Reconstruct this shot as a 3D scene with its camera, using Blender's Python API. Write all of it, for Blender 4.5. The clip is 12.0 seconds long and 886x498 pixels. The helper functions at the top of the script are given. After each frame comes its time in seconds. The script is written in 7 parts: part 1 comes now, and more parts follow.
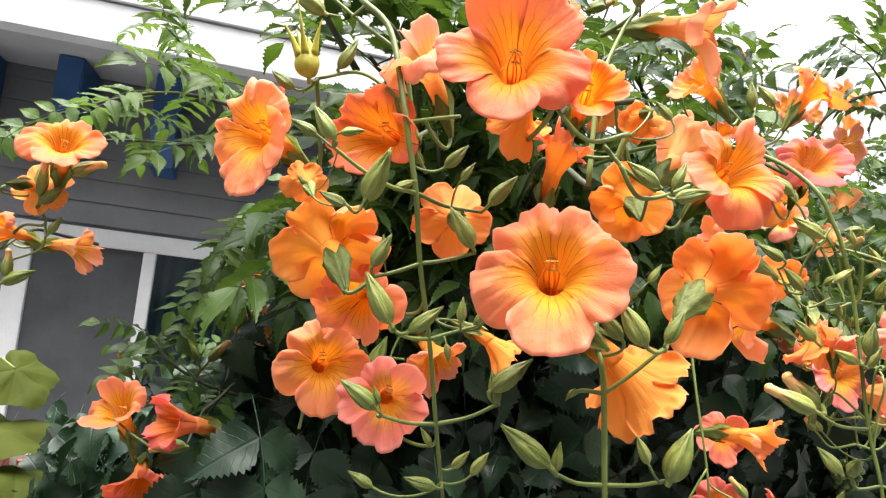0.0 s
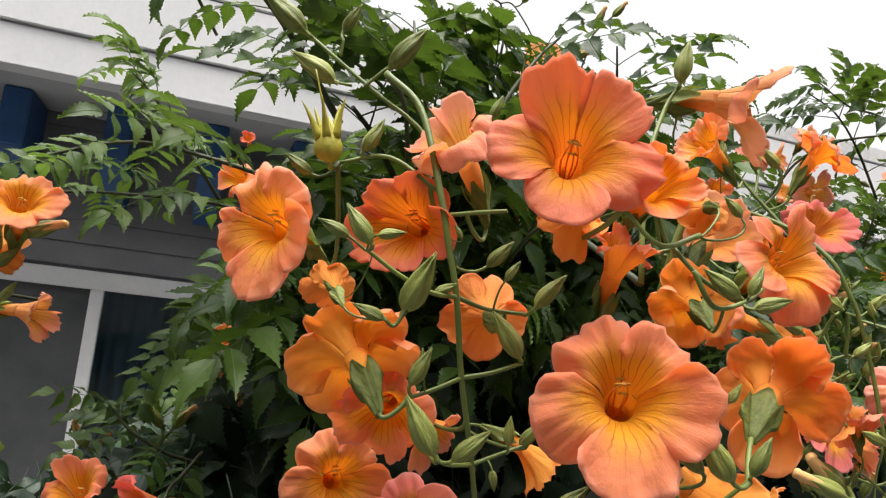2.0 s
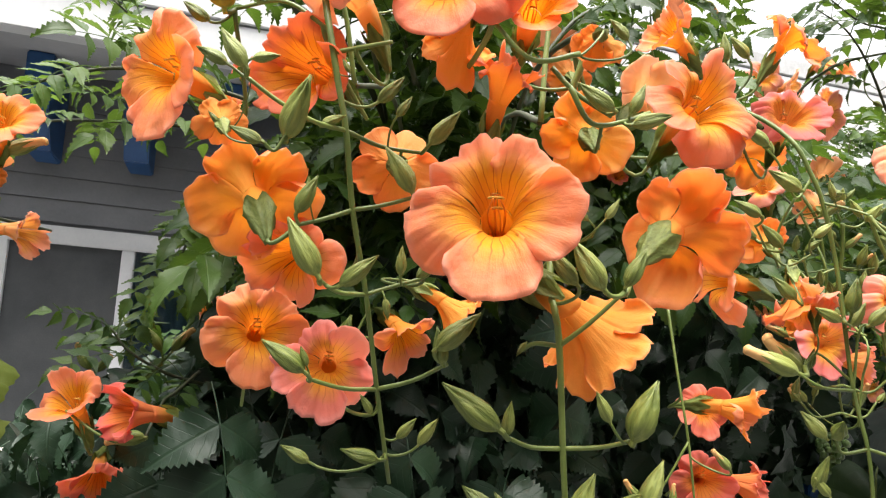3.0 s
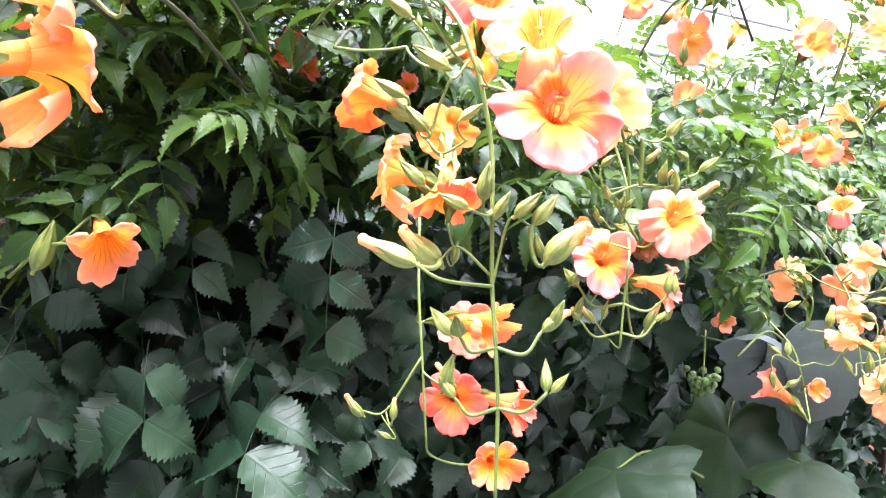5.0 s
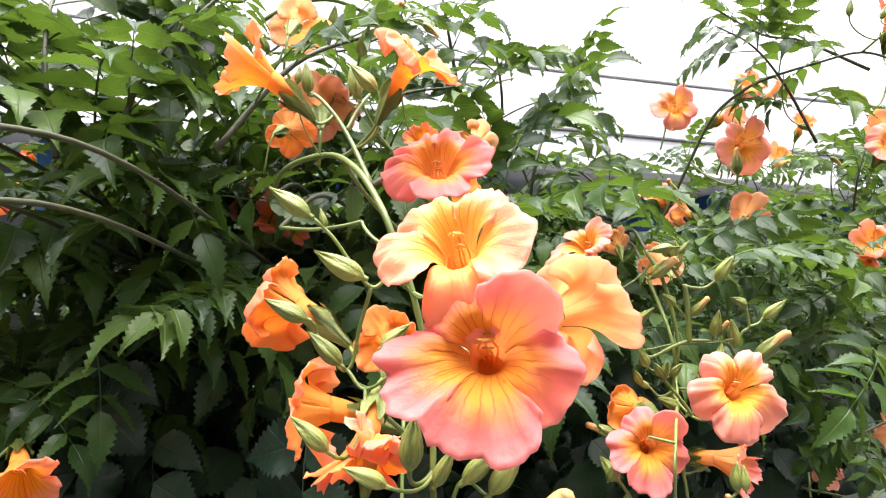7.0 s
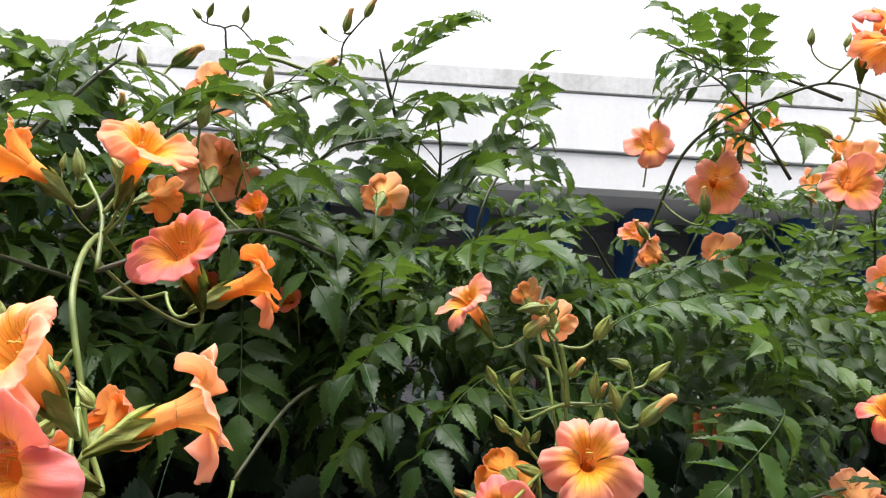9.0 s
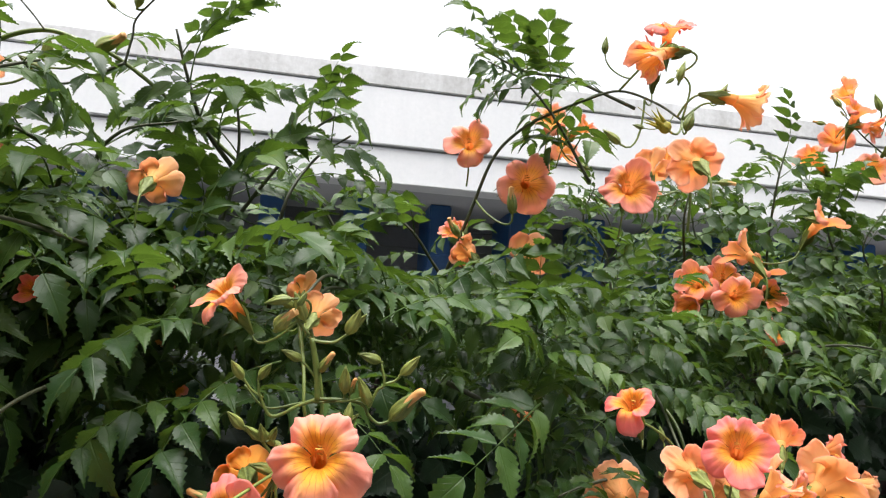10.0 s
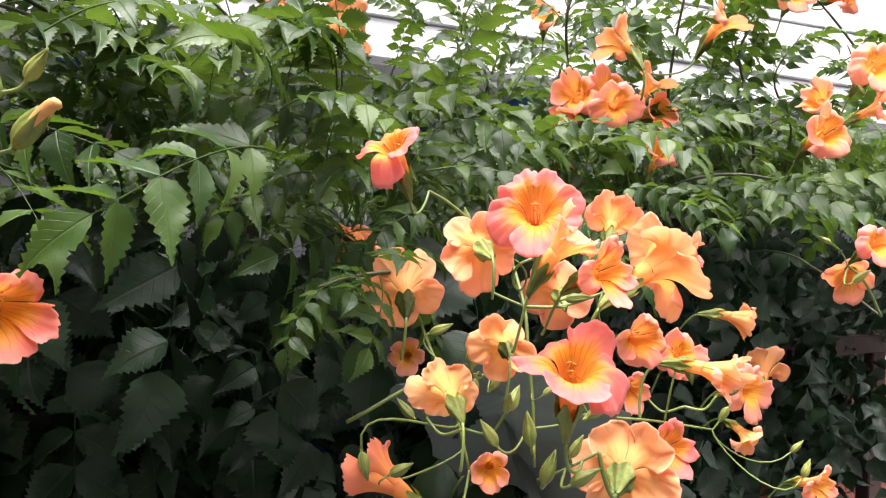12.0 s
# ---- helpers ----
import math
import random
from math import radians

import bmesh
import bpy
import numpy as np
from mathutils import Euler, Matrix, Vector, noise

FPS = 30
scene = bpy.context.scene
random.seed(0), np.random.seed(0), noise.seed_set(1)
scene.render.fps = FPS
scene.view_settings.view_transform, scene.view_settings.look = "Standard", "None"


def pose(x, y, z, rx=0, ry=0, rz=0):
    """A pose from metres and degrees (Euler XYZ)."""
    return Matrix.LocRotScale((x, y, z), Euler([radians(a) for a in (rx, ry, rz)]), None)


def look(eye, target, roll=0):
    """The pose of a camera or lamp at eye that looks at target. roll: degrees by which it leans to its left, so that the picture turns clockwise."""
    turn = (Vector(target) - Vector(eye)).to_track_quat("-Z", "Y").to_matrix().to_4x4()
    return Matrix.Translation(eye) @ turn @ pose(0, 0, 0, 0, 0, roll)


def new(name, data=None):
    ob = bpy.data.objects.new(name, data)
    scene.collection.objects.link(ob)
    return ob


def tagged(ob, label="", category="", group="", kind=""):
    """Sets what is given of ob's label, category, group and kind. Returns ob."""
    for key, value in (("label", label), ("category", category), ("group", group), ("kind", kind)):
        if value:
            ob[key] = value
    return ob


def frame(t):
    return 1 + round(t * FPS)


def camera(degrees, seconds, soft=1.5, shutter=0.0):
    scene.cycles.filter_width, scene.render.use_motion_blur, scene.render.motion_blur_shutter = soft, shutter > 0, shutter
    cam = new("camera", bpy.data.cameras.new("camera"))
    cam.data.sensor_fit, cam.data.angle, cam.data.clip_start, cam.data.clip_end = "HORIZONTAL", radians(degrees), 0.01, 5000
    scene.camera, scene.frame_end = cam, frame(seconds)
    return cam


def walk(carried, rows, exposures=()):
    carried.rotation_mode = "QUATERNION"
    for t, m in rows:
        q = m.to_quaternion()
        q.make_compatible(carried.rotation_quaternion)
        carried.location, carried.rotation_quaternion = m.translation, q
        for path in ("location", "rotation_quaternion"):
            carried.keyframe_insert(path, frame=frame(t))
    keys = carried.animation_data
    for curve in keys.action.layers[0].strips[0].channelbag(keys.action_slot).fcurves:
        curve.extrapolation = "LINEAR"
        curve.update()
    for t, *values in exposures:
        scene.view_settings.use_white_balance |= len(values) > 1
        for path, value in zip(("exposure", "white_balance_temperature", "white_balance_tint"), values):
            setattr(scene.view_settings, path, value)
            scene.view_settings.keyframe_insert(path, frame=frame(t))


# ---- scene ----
cam = camera(65.0, 12.0, soft=1.2)
PATH = [
    (0, (0.759, 0.755, 2.319), (1.274, 2.682, 2.459), 7.0),
    (0.5, (0.741, 0.769, 2.347), (1.244, 2.69, 2.584), 7.1),
    (1, (0.732, 0.784, 2.391), (1.306, 2.671, 2.725), 6.0),
    (1.5, (0.724, 0.787, 2.385), (1.312, 2.674, 2.693), 5.8),
    (2, (0.731, 0.8, 2.349), (1.358, 2.684, 2.591), 6.5),
    (2.5, (0.747, 0.794, 2.323), (1.379, 2.684, 2.49), 5.7),
    (3, (0.789, 0.782, 2.304), (1.345, 2.7, 2.426), 5.3),
    (3.5, (0.831, 0.772, 2.288), (1.327, 2.708, 2.376), 6.6),
    (3.7, (0.867, 0.775, 2.29), (1.366, 2.711, 2.307), 5.5),
    (5.3, (1.043, 0.752, 2.285), (1.681, 2.648, 2.272), 5.2),
    (5.5, (1.04, 0.752, 2.312), (1.68, 2.647, 2.304), 4.5),
    (6, (1.068, 0.783, 2.331), (1.653, 2.693, 2.438), 2.6),
    (6.5, (1.101, 0.817, 2.36), (1.602, 2.744, 2.552), 2.4),
    (7, (1.142, 0.851, 2.371), (1.512, 2.799, 2.633), 2.1),
    (7.2, (1.154, 0.859, 2.37), (1.457, 2.815, 2.654), 3.3),
    (8.8, (1.328, 0.826, 2.409), (1.368, 2.798, 2.74), 1.7),
    (9, (1.357, 0.821, 2.413), (1.443, 2.793, 2.732), 2.7),
    (9.5, (1.438, 0.805, 2.41), (1.633, 2.767, 2.747), 3.3),
    (10, (1.49, 0.822, 2.414), (1.867, 2.758, 2.748), 2.7),
    (10.5, (1.529, 0.86, 2.386), (1.937, 2.801, 2.642), 2.7),
    (11, (1.6, 0.898, 2.369), (2.08, 2.822, 2.629), 3.7),
    (11.5, (1.665, 0.947, 2.347), (2.186, 2.866, 2.559), 3.0),
    (12, (1.719, 0.987, 2.303), (2.252, 2.913, 2.359), 3.0),
]
walk(cam, [(t, look(eye, target, roll)) for t, eye, target, roll in PATH], [(0, 1.27, 6600, 12), (0.5, 1.02, 6550, 12), (1, 0.75, 6450, 12), (1.5, 0.58, 6550, 12), (2, 0.42, 6750, 12), (2.5, 0.62, 6950, 12), (3, 1.02, 6700, 11), (3.7, 1.53, 6350, 10), (5.3, 2.8, 5850, 23), (5.6, 2.8, 5900, 23), (6, 2.46, 6050, 22), (6.5, 1.88, 6300, 20), (7.2, 1.45, 6400, 18), (8.8, 0.92, 6450, 14), (10, 0.78, 6470, 12), (11, 0.98, 6500, 15), (12, 1.42, 6600, 19)])

# ---- world, sun, exposure ----
world = bpy.data.worlds.new("overcast_sky")
scene.world = world
world.use_nodes = True
wn, wl = world.node_tree.nodes, world.node_tree.links
sky = wn.new("ShaderNodeTexSky")
sky.sky_type = "NISHITA"
sky.sun_disc = False
sky.sun_elevation, sky.sun_rotation = radians(82), radians(194)
sky.air_density, sky.dust_density = 1.0, 6.0
cloud = wn.new("ShaderNodeMixRGB")
cloud.inputs["Fac"].default_value = 0.82
cloud.inputs["Color2"].default_value = (9.6, 9.8, 10.2, 1)
wl.new(sky.outputs[0], cloud.inputs["Color1"])
wl.new(cloud.outputs[0], wn["Background"].inputs["Color"])
wn["Background"].inputs["Strength"].default_value = 0.095

sun_data = bpy.data.lights.new("sun", "SUN")
sun_data.energy, sun_data.angle, sun_data.color = 6.0, radians(60), (1.0, 0.985, 0.96)
sun = new("sun", sun_data)
sun.matrix_world = look((0, 0, 20), (1.0, 2.6, 0))


# ---- materials ----
def nodes_of(name):
    m = bpy.data.materials.new(name)
    m.use_nodes = True
    return m, m.node_tree.nodes, m.node_tree.links, m.node_tree.nodes["Principled BSDF"]


def ramp(nt, stops):
    r = nt.new("ShaderNodeValToRGB")
    while len(r.color_ramp.elements) < len(stops):
        r.color_ramp.elements.new(0.5)
    for e, (p, c) in zip(r.color_ramp.elements, stops):
        e.position, e.color = p, (*c, 1)
    return r


def math_node(nt, ln, op, a, b=None, c=None):
    n = nt.new("ShaderNodeMath")
    n.operation = op
    for i, v in enumerate((a, b, c)):
        if v is None:
            continue
        if isinstance(v, (int, float)):
            n.inputs[i].default_value = v
        else:
            ln.new(v, n.inputs[i])
    return n.outputs[0]


def mix_node(nt, ln, fac, a, b, kind="MIX"):
    n = nt.new("ShaderNodeMixRGB")
    n.blend_type = kind
    for i, v in enumerate((fac, a, b)):
        if isinstance(v, (int, float)):
            n.inputs[i].default_value = v
        elif isinstance(v, tuple):
            n.inputs[i].default_value = (*v, 1)
        else:
            ln.new(v, n.inputs[i])
    return n.outputs[0]


def noise_node(nt, ln, scale, detail=3.0, vector=None, rough=0.55):
    n = nt.new("ShaderNodeTexNoise")
    n.inputs["Scale"].default_value, n.inputs["Detail"].default_value, n.inputs["Roughness"].default_value = scale, detail, rough
    if vector is None:
        co = nt.new("ShaderNodeTexCoord")
        vector = co.outputs["Object"]
    ln.new(vector, n.inputs["Vector"])
    return n.outputs["Fac"]


def bump_node(nt, ln, height, strength, distance, target):
    b = nt.new("ShaderNodeBump")
    b.inputs["Strength"].default_value, b.inputs["Distance"].default_value = strength, distance
    ln.new(height, b.inputs["Height"])
    ln.new(b.outputs[0], target)


def see_through(nt, ln, bsdf, colour, share):
    """Thin tissue that lets light through: part of the surface is translucent."""
    tr = nt.new("ShaderNodeBsdfTranslucent")
    ln.new(colour, tr.inputs["Color"])
    mx = nt.new("ShaderNodeMixShader")
    mx.inputs[0].default_value = share
    ln.new(bsdf.outputs[0], mx.inputs[1])
    ln.new(tr.outputs[0], mx.inputs[2])
    ln.new(mx.outputs[0], nt["Material Output"].inputs["Surface"])


def petal_material(name, limb, edge, throat, deep, veins, pale):
    m, nt, ln, b = nodes_of(name)
    uv = nt.new("ShaderNodeUVMap")
    sep = nt.new("ShaderNodeSeparateXYZ")
    ln.new(uv.outputs[0], sep.inputs[0])
    u, v = sep.outputs[0], sep.outputs[1]
    info = nt.new("ShaderNodeObjectInfo")
    shake = noise_node(nt, ln, 2.4, 3)
    vv = math_node(nt, ln, "MULTIPLY_ADD", math_node(nt, ln, "SUBTRACT", shake, 0.5), 0.16, v)
    vv = math_node(nt, ln, "MULTIPLY_ADD", math_node(nt, ln, "SUBTRACT", info.outputs["Random"], 0.5), 0.06, vv)
    half = tuple(0.5 * (p + q) for p, q in zip(throat, limb))
    col = ramp(nt, [(0.0, deep), (0.3, deep), (0.46, throat), (0.64, throat), (0.74, half), (0.85, limb), (0.93, limb), (1.0, edge)])
    ln.new(vv, col.inputs[0])
    out = col.outputs[0]
    blotch = noise_node(nt, ln, 1.6, 4)
    out = mix_node(nt, ln, math_node(nt, ln, "MULTIPLY", math_node(nt, ln, "SUBTRACT", blotch, 0.45), 0.8), out, (limb[0], limb[1] * 0.84, limb[2] * 0.84), "MIX")
    # fine pale and dark hairlines run out along the lobes
    comb_co = nt.new("ShaderNodeCombineXYZ")
    ln.new(math_node(nt, ln, "MULTIPLY", u, 90.0), comb_co.inputs[0])
    ln.new(math_node(nt, ln, "MULTIPLY", v, 5.0), comb_co.inputs[1])
    hair = noise_node(nt, ln, 1.0, 4, comb_co.outputs[0], 0.6)
    out = mix_node(nt, ln, math_node(nt, ln, "MULTIPLY", math_node(nt, ln, "SUBTRACT", hair, 0.4), 0.55), out, (limb[0] * 0.9, limb[1] * 0.76, limb[2] * 0.76))
    if veins:
        wob = math_node(nt, ln, "MULTIPLY_ADD", noise_node(nt, ln, 3.0, 2), 0.045, u)
        comb = math_node(nt, ln, "ABSOLUTE", math_node(nt, ln, "SINE", math_node(nt, ln, "MULTIPLY", wob, 25 * math.pi)))
        line = math_node(nt, ln, "SUBTRACT", 1.0, math_node(nt, ln, "SMOOTH_MIN", math_node(nt, ln, "MULTIPLY", comb, 3.4), 1.0, 0.2))
        zone = ramp(nt, [(0.0, (0.0,) * 3), (0.46, (0.15,) * 3), (0.54, (0.9,) * 3), (0.68, (0.95,) * 3), (0.78, (0.35,) * 3), (0.88, (0.0,) * 3)])
        ln.new(v, zone.inputs[0])
        out = mix_node(nt, ln, math_node(nt, ln, "MULTIPLY", math_node(nt, ln, "MULTIPLY", line, zone.outputs[0]), 0.8), out, (0.5, 0.05, 0.012))
    hsv = nt.new("ShaderNodeHueSaturation")
    ln.new(out, hsv.inputs["Color"])
    ln.new(math_node(nt, ln, "MULTIPLY_ADD", info.outputs["Random"], 0.018, 0.491), hsv.inputs["Hue"])
    ln.new(math_node(nt, ln, "MULTIPLY_ADD", info.outputs["Random"], 0.14, 0.93), hsv.inputs["Value"])
    out = hsv.outputs[0]
    ln.new(out, b.inputs["Base Color"])
    b.inputs["Roughness"].default_value = 0.52
    b.inputs["Sheen Weight"].default_value = 0.05
    b.inputs["IOR"].default_value = 1.33
    relief = math_node(nt, ln, "ADD", math_node(nt, ln, "MULTIPLY", hair, 0.8), math_node(nt, ln, "MULTIPLY", noise_node(nt, ln, 9, 5), 0.8))
    bump_node(nt, ln, relief, 0.6, 0.0014, b.inputs["Normal"])
    see_through(nt, ln, b, mix_node(nt, ln, pale, out, (0.98, 0.8, 0.66)), 0.58)
    return m


THROAT, DEEP, TUBE = (0.99, 0.55, 0.028), (0.95, 0.42, 0.03), (0.9, 0.5, 0.09)


def petal_pair(tone, limb, edge, back, back_edge, throat=THROAT, deep=DEEP):
    """The inner and the outer side of one colour of flower."""
    mid = tuple(0.6 * p + 0.4 * q for p, q in zip(back, (0.97, 0.5, 0.06)))
    pale = 0.32 if tone in ("peach", "yellow", "pink") else 0.08
    return (petal_material("petal_" + tone + "_face", limb, edge, throat, deep, True, pale),
            petal_material("petal_" + tone + "_back", back, back_edge, mid, TUBE, False, pale))


PETALS = {
    "peach": petal_pair("peach", (0.96, 0.42, 0.33), (0.97, 0.51, 0.45), (0.96, 0.53, 0.28), (0.96, 0.53, 0.36)),
    "coral": petal_pair("coral", (0.98, 0.4, 0.21), (0.98, 0.49, 0.35), (0.98, 0.475, 0.115), (0.98, 0.47, 0.19)),
    "pink": petal_pair("pink", (0.97, 0.325, 0.29), (0.97, 0.43, 0.42), (0.96, 0.41, 0.21), (0.96, 0.42, 0.29)),
    "orange": petal_pair("orange", (0.97, 0.435, 0.21), (0.97, 0.505, 0.3), (0.98, 0.5, 0.105), (0.98, 0.49, 0.18)),
    "yellow": petal_pair("yellow", (0.96, 0.45, 0.3), (0.97, 0.52, 0.41), (0.97, 0.6, 0.29), (0.97, 0.58, 0.37), (0.98, 0.62, 0.08), (0.86, 0.4, 0.03)),
    "red": petal_pair("red", (0.92, 0.27, 0.2), (0.93, 0.34, 0.27), (0.92, 0.31, 0.17), (0.92, 0.31, 0.21), (0.93, 0.38, 0.04), (0.7, 0.18, 0.015)),
}


def green_material(name, dark, light, rough=0.45, scale=60, share=0.12, grooves=False):
    m, nt, ln, b = nodes_of(name)
    info = nt.new("ShaderNodeObjectInfo")
    vector = None
    if grooves:
        co, mp = nt.new("ShaderNodeTexCoord"), nt.new("ShaderNodeMapping")
        mp.inputs["Scale"].default_value = (3.2, 3.2, 0.45)
        ln.new(co.outputs["Object"], mp.inputs[0])
        vector = mp.outputs[0]
    n = noise_node(nt, ln, scale, 4, vector)
    f = math_node(nt, ln, "ADD", math_node(nt, ln, "MULTIPLY", n, 0.75), math_node(nt, ln, "MULTIPLY", info.outputs["Random"], 0.25))
    col = ramp(nt, [(0.3, dark), (0.75, light)])
    ln.new(f, col.inputs[0])
    ln.new(col.outputs[0], b.inputs["Base Color"])
    b.inputs["Roughness"].default_value = rough
    bump_node(nt, ln, noise_node(nt, ln, scale * (2 if grooves else 5), 3, vector), 0.6 if grooves else 0.25, 0.0012 if grooves else 0.0008, b.inputs["Normal"])
    if share:
        see_through(nt, ln, b, col.outputs[0], share)
    return m


CALYX = green_material("calyx_green", (0.15, 0.195, 0.04), (0.35, 0.4, 0.11), 0.55, 3.5, grooves=True)
BUD = green_material("bud_green", (0.1, 0.14, 0.022), (0.33, 0.37, 0.09), 0.48, 4, grooves=True)
STALK = green_material("stalk_green", (0.085, 0.125, 0.025), (0.18, 0.235, 0.05), 0.45, 50, 0)
STEM_WOOD = green_material("stem_woody", (0.022, 0.028, 0.011), (0.06, 0.066, 0.026), 0.6, 40, 0)
STAR = green_material("spent_calyx_yellow", (0.3, 0.27, 0.02), (0.5, 0.46, 0.06), 0.5, 4)
TIP = green_material("bud_tip_orange", (0.62, 0.3, 0.09), (0.8, 0.5, 0.2), 0.5, 4)
ANTHER = green_material("anther_ochre", (0.5, 0.25, 0.03), (0.8, 0.5, 0.1), 0.6, 60, 0)
GRAPE = green_material("unripe_grape", (0.1, 0.17, 0.05), (0.18, 0.27, 0.09), 0.3, 50, 0.15)


def leaf_material(name, dark, light, under, rough, glow, share, ior=1.42):
    m, nt, ln, b = nodes_of(name)
    uv = nt.new("ShaderNodeUVMap")
    sep = nt.new("ShaderNodeSeparateXYZ")
    ln.new(uv.outputs[0], sep.inputs[0])
    across = math_node(nt, ln, "ABSOLUTE", math_node(nt, ln, "SUBTRACT", sep.outputs[0], 0.5))
    # side veins run out from the midrib towards the tip
    chev = math_node(nt, ln, "SUBTRACT", sep.outputs[1], math_node(nt, ln, "MULTIPLY", across, 0.55))
    wave = math_node(nt, ln, "ABSOLUTE", math_node(nt, ln, "SINE", math_node(nt, ln, "MULTIPLY", chev, 7.5 * math.pi)))
    vein = math_node(nt, ln, "SUBTRACT", 1.0, math_node(nt, ln, "MINIMUM", math_node(nt, ln, "MULTIPLY", wave, 7.0), 1.0))
    mid = math_node(nt, ln, "SUBTRACT", 1.0, math_node(nt, ln, "MINIMUM", math_node(nt, ln, "MULTIPLY", across, 26.0), 1.0))
    vein = math_node(nt, ln, "MAXIMUM", math_node(nt, ln, "MULTIPLY", vein, 0.6), mid)
    geo = nt.new("ShaderNodeNewGeometry")
    info = nt.new("ShaderNodeObjectInfo")
    rnd = math_node(nt, ln, "FRACT", math_node(nt, ln, "ADD", geo.outputs["Random Per Island"], info.outputs["Random"]))
    n = noise_node(nt, ln, 9, 4, geo.outputs["Position"])
    f = math_node(nt, ln, "ADD", math_node(nt, ln, "MULTIPLY", n, 0.45), math_node(nt, ln, "MULTIPLY", rnd, 0.7))
    col = ramp(nt, [(0.25, dark), (0.62, light), (0.95, under)])
    ln.new(f, col.inputs[0])
    fine = noise_node(nt, ln, 130, 4, geo.outputs["Position"])
    out = mix_node(nt, ln, math_node(nt, ln, "MULTIPLY", fine, 0.35), col.outputs[0], dark)
    out = mix_node(nt, ln, math_node(nt, ln, "MULTIPLY", vein, 0.26), out, under)
    ln.new(out, b.inputs["Base Color"])
    ln.new(math_node(nt, ln, "MULTIPLY_ADD", fine, 0.16, rough), b.inputs["Roughness"])
    b.inputs["IOR"].default_value = ior
    relief = math_node(nt, ln, "SUBTRACT", math_node(nt, ln, "MULTIPLY", fine, 0.5), math_node(nt, ln, "MULTIPLY", vein, 0.8))
    bump_node(nt, ln, relief, 0.5, 0.0012, b.inputs["Normal"])
    see_through(nt, ln, b, mix_node(nt, ln, 0.7, out, glow), share)
    return m


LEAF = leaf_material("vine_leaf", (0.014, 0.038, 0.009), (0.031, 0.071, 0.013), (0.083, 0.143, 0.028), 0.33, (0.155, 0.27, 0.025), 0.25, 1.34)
# darker copy of the vine leaf, with the lower face's shade in its colour
SHADED = leaf_material("shaded_vine_leaf", (0.008, 0.0215, 0.011), (0.0165, 0.041, 0.019), (0.034, 0.072, 0.034), 0.36, (0.045, 0.1, 0.03), 0.1)
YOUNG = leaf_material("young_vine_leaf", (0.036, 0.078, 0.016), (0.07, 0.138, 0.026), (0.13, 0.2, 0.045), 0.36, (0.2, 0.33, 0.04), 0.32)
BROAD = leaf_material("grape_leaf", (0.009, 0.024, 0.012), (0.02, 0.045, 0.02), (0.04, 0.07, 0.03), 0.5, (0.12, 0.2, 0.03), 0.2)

OLIVE = leaf_material("yellowing_grape_leaf", (0.02, 0.034, 0.007), (0.042, 0.06, 0.008), (0.08, 0.095, 0.014), 0.6, (0.16, 0.2, 0.01), 0.25, 1.2)
# the pale grey puts the sky's light on a green leaf into its colour
SKYLIT = leaf_material("grey_grape_leaf", (0.05, 0.07, 0.068), (0.08, 0.105, 0.1), (0.14, 0.17, 0.16), 0.5, (0.15, 0.2, 0.16), 0.1)


def plain_material(name, dark, light, rough=0.7, scale=3.0, fine=60.0, bump=0.2, metal=0.0, streak=False):
    m, nt, ln, b = nodes_of(name)
    co = nt.new("ShaderNodeTexCoord")
    vec = co.outputs["Object"]
    if streak:
        mp = nt.new("ShaderNodeMapping")
        mp.inputs["Scale"].default_value = (1, 1, 0.12)
        ln.new(vec, mp.inputs[0])
        vec = mp.outputs[0]
    big = noise_node(nt, ln, scale, 6, vec, 0.65)
    small = noise_node(nt, ln, fine, 4)
    f = math_node(nt, ln, "ADD", math_node(nt, ln, "MULTIPLY", big, 0.75), math_node(nt, ln, "MULTIPLY", small, 0.25))
    col = ramp(nt, [(0.32, dark), (0.62, light)])
    ln.new(f, col.inputs[0])
    ln.new(col.outputs[0], b.inputs["Base Color"])
    b.inputs["Roughness"].default_value, b.inputs["Metallic"].default_value = rough, metal
    bump_node(nt, ln, small, bump, 0.004, b.inputs["Normal"])
    return m


WHITE = plain_material("white_fascia_paint", (0.72, 0.74, 0.755), (0.84, 0.85, 0.86), 0.55, 1.6, 40, 0.1, streak=True)
COPING = plain_material("weathered_coping", (0.42, 0.42, 0.41), (0.76, 0.77, 0.775), 0.75, 2.5, 30, 0.3, streak=True)
SIDING = plain_material("grey_siding", (0.18, 0.185, 0.2), (0.24, 0.246, 0.262), 0.65, 2, 50, 0.15)
SOFFIT = plain_material("soffit_grey", (0.4, 0.408, 0.425), (0.5, 0.51, 0.53), 0.7, 2, 40, 0.1)
BLUE = plain_material("blue_paint", (0.012, 0.065, 0.19), (0.02, 0.095, 0.27), 0.4, 5, 60, 0.1)
FRAME = plain_material("white_window_frame", (0.68, 0.7, 0.72), (0.8, 0.81, 0.82), 0.35, 4, 60, 0.05)
GRAVEL = plain_material("worn_concrete", (0.09, 0.09, 0.087), (0.16, 0.158, 0.153), 0.95, 1.2, 25, 0.8)
BRICK = plain_material("red_brick", (0.13, 0.035, 0.025), (0.27, 0.075, 0.05), 0.85, 9, 90, 0.5)
MORTAR = plain_material("mortar", (0.25, 0.24, 0.22), (0.38, 0.36, 0.33), 0.9, 9, 90, 0.5)
TIMBER = plain_material("dark_trellis_timber", (0.035, 0.02, 0.02), (0.08, 0.045, 0.04), 0.7, 8, 70, 0.4)
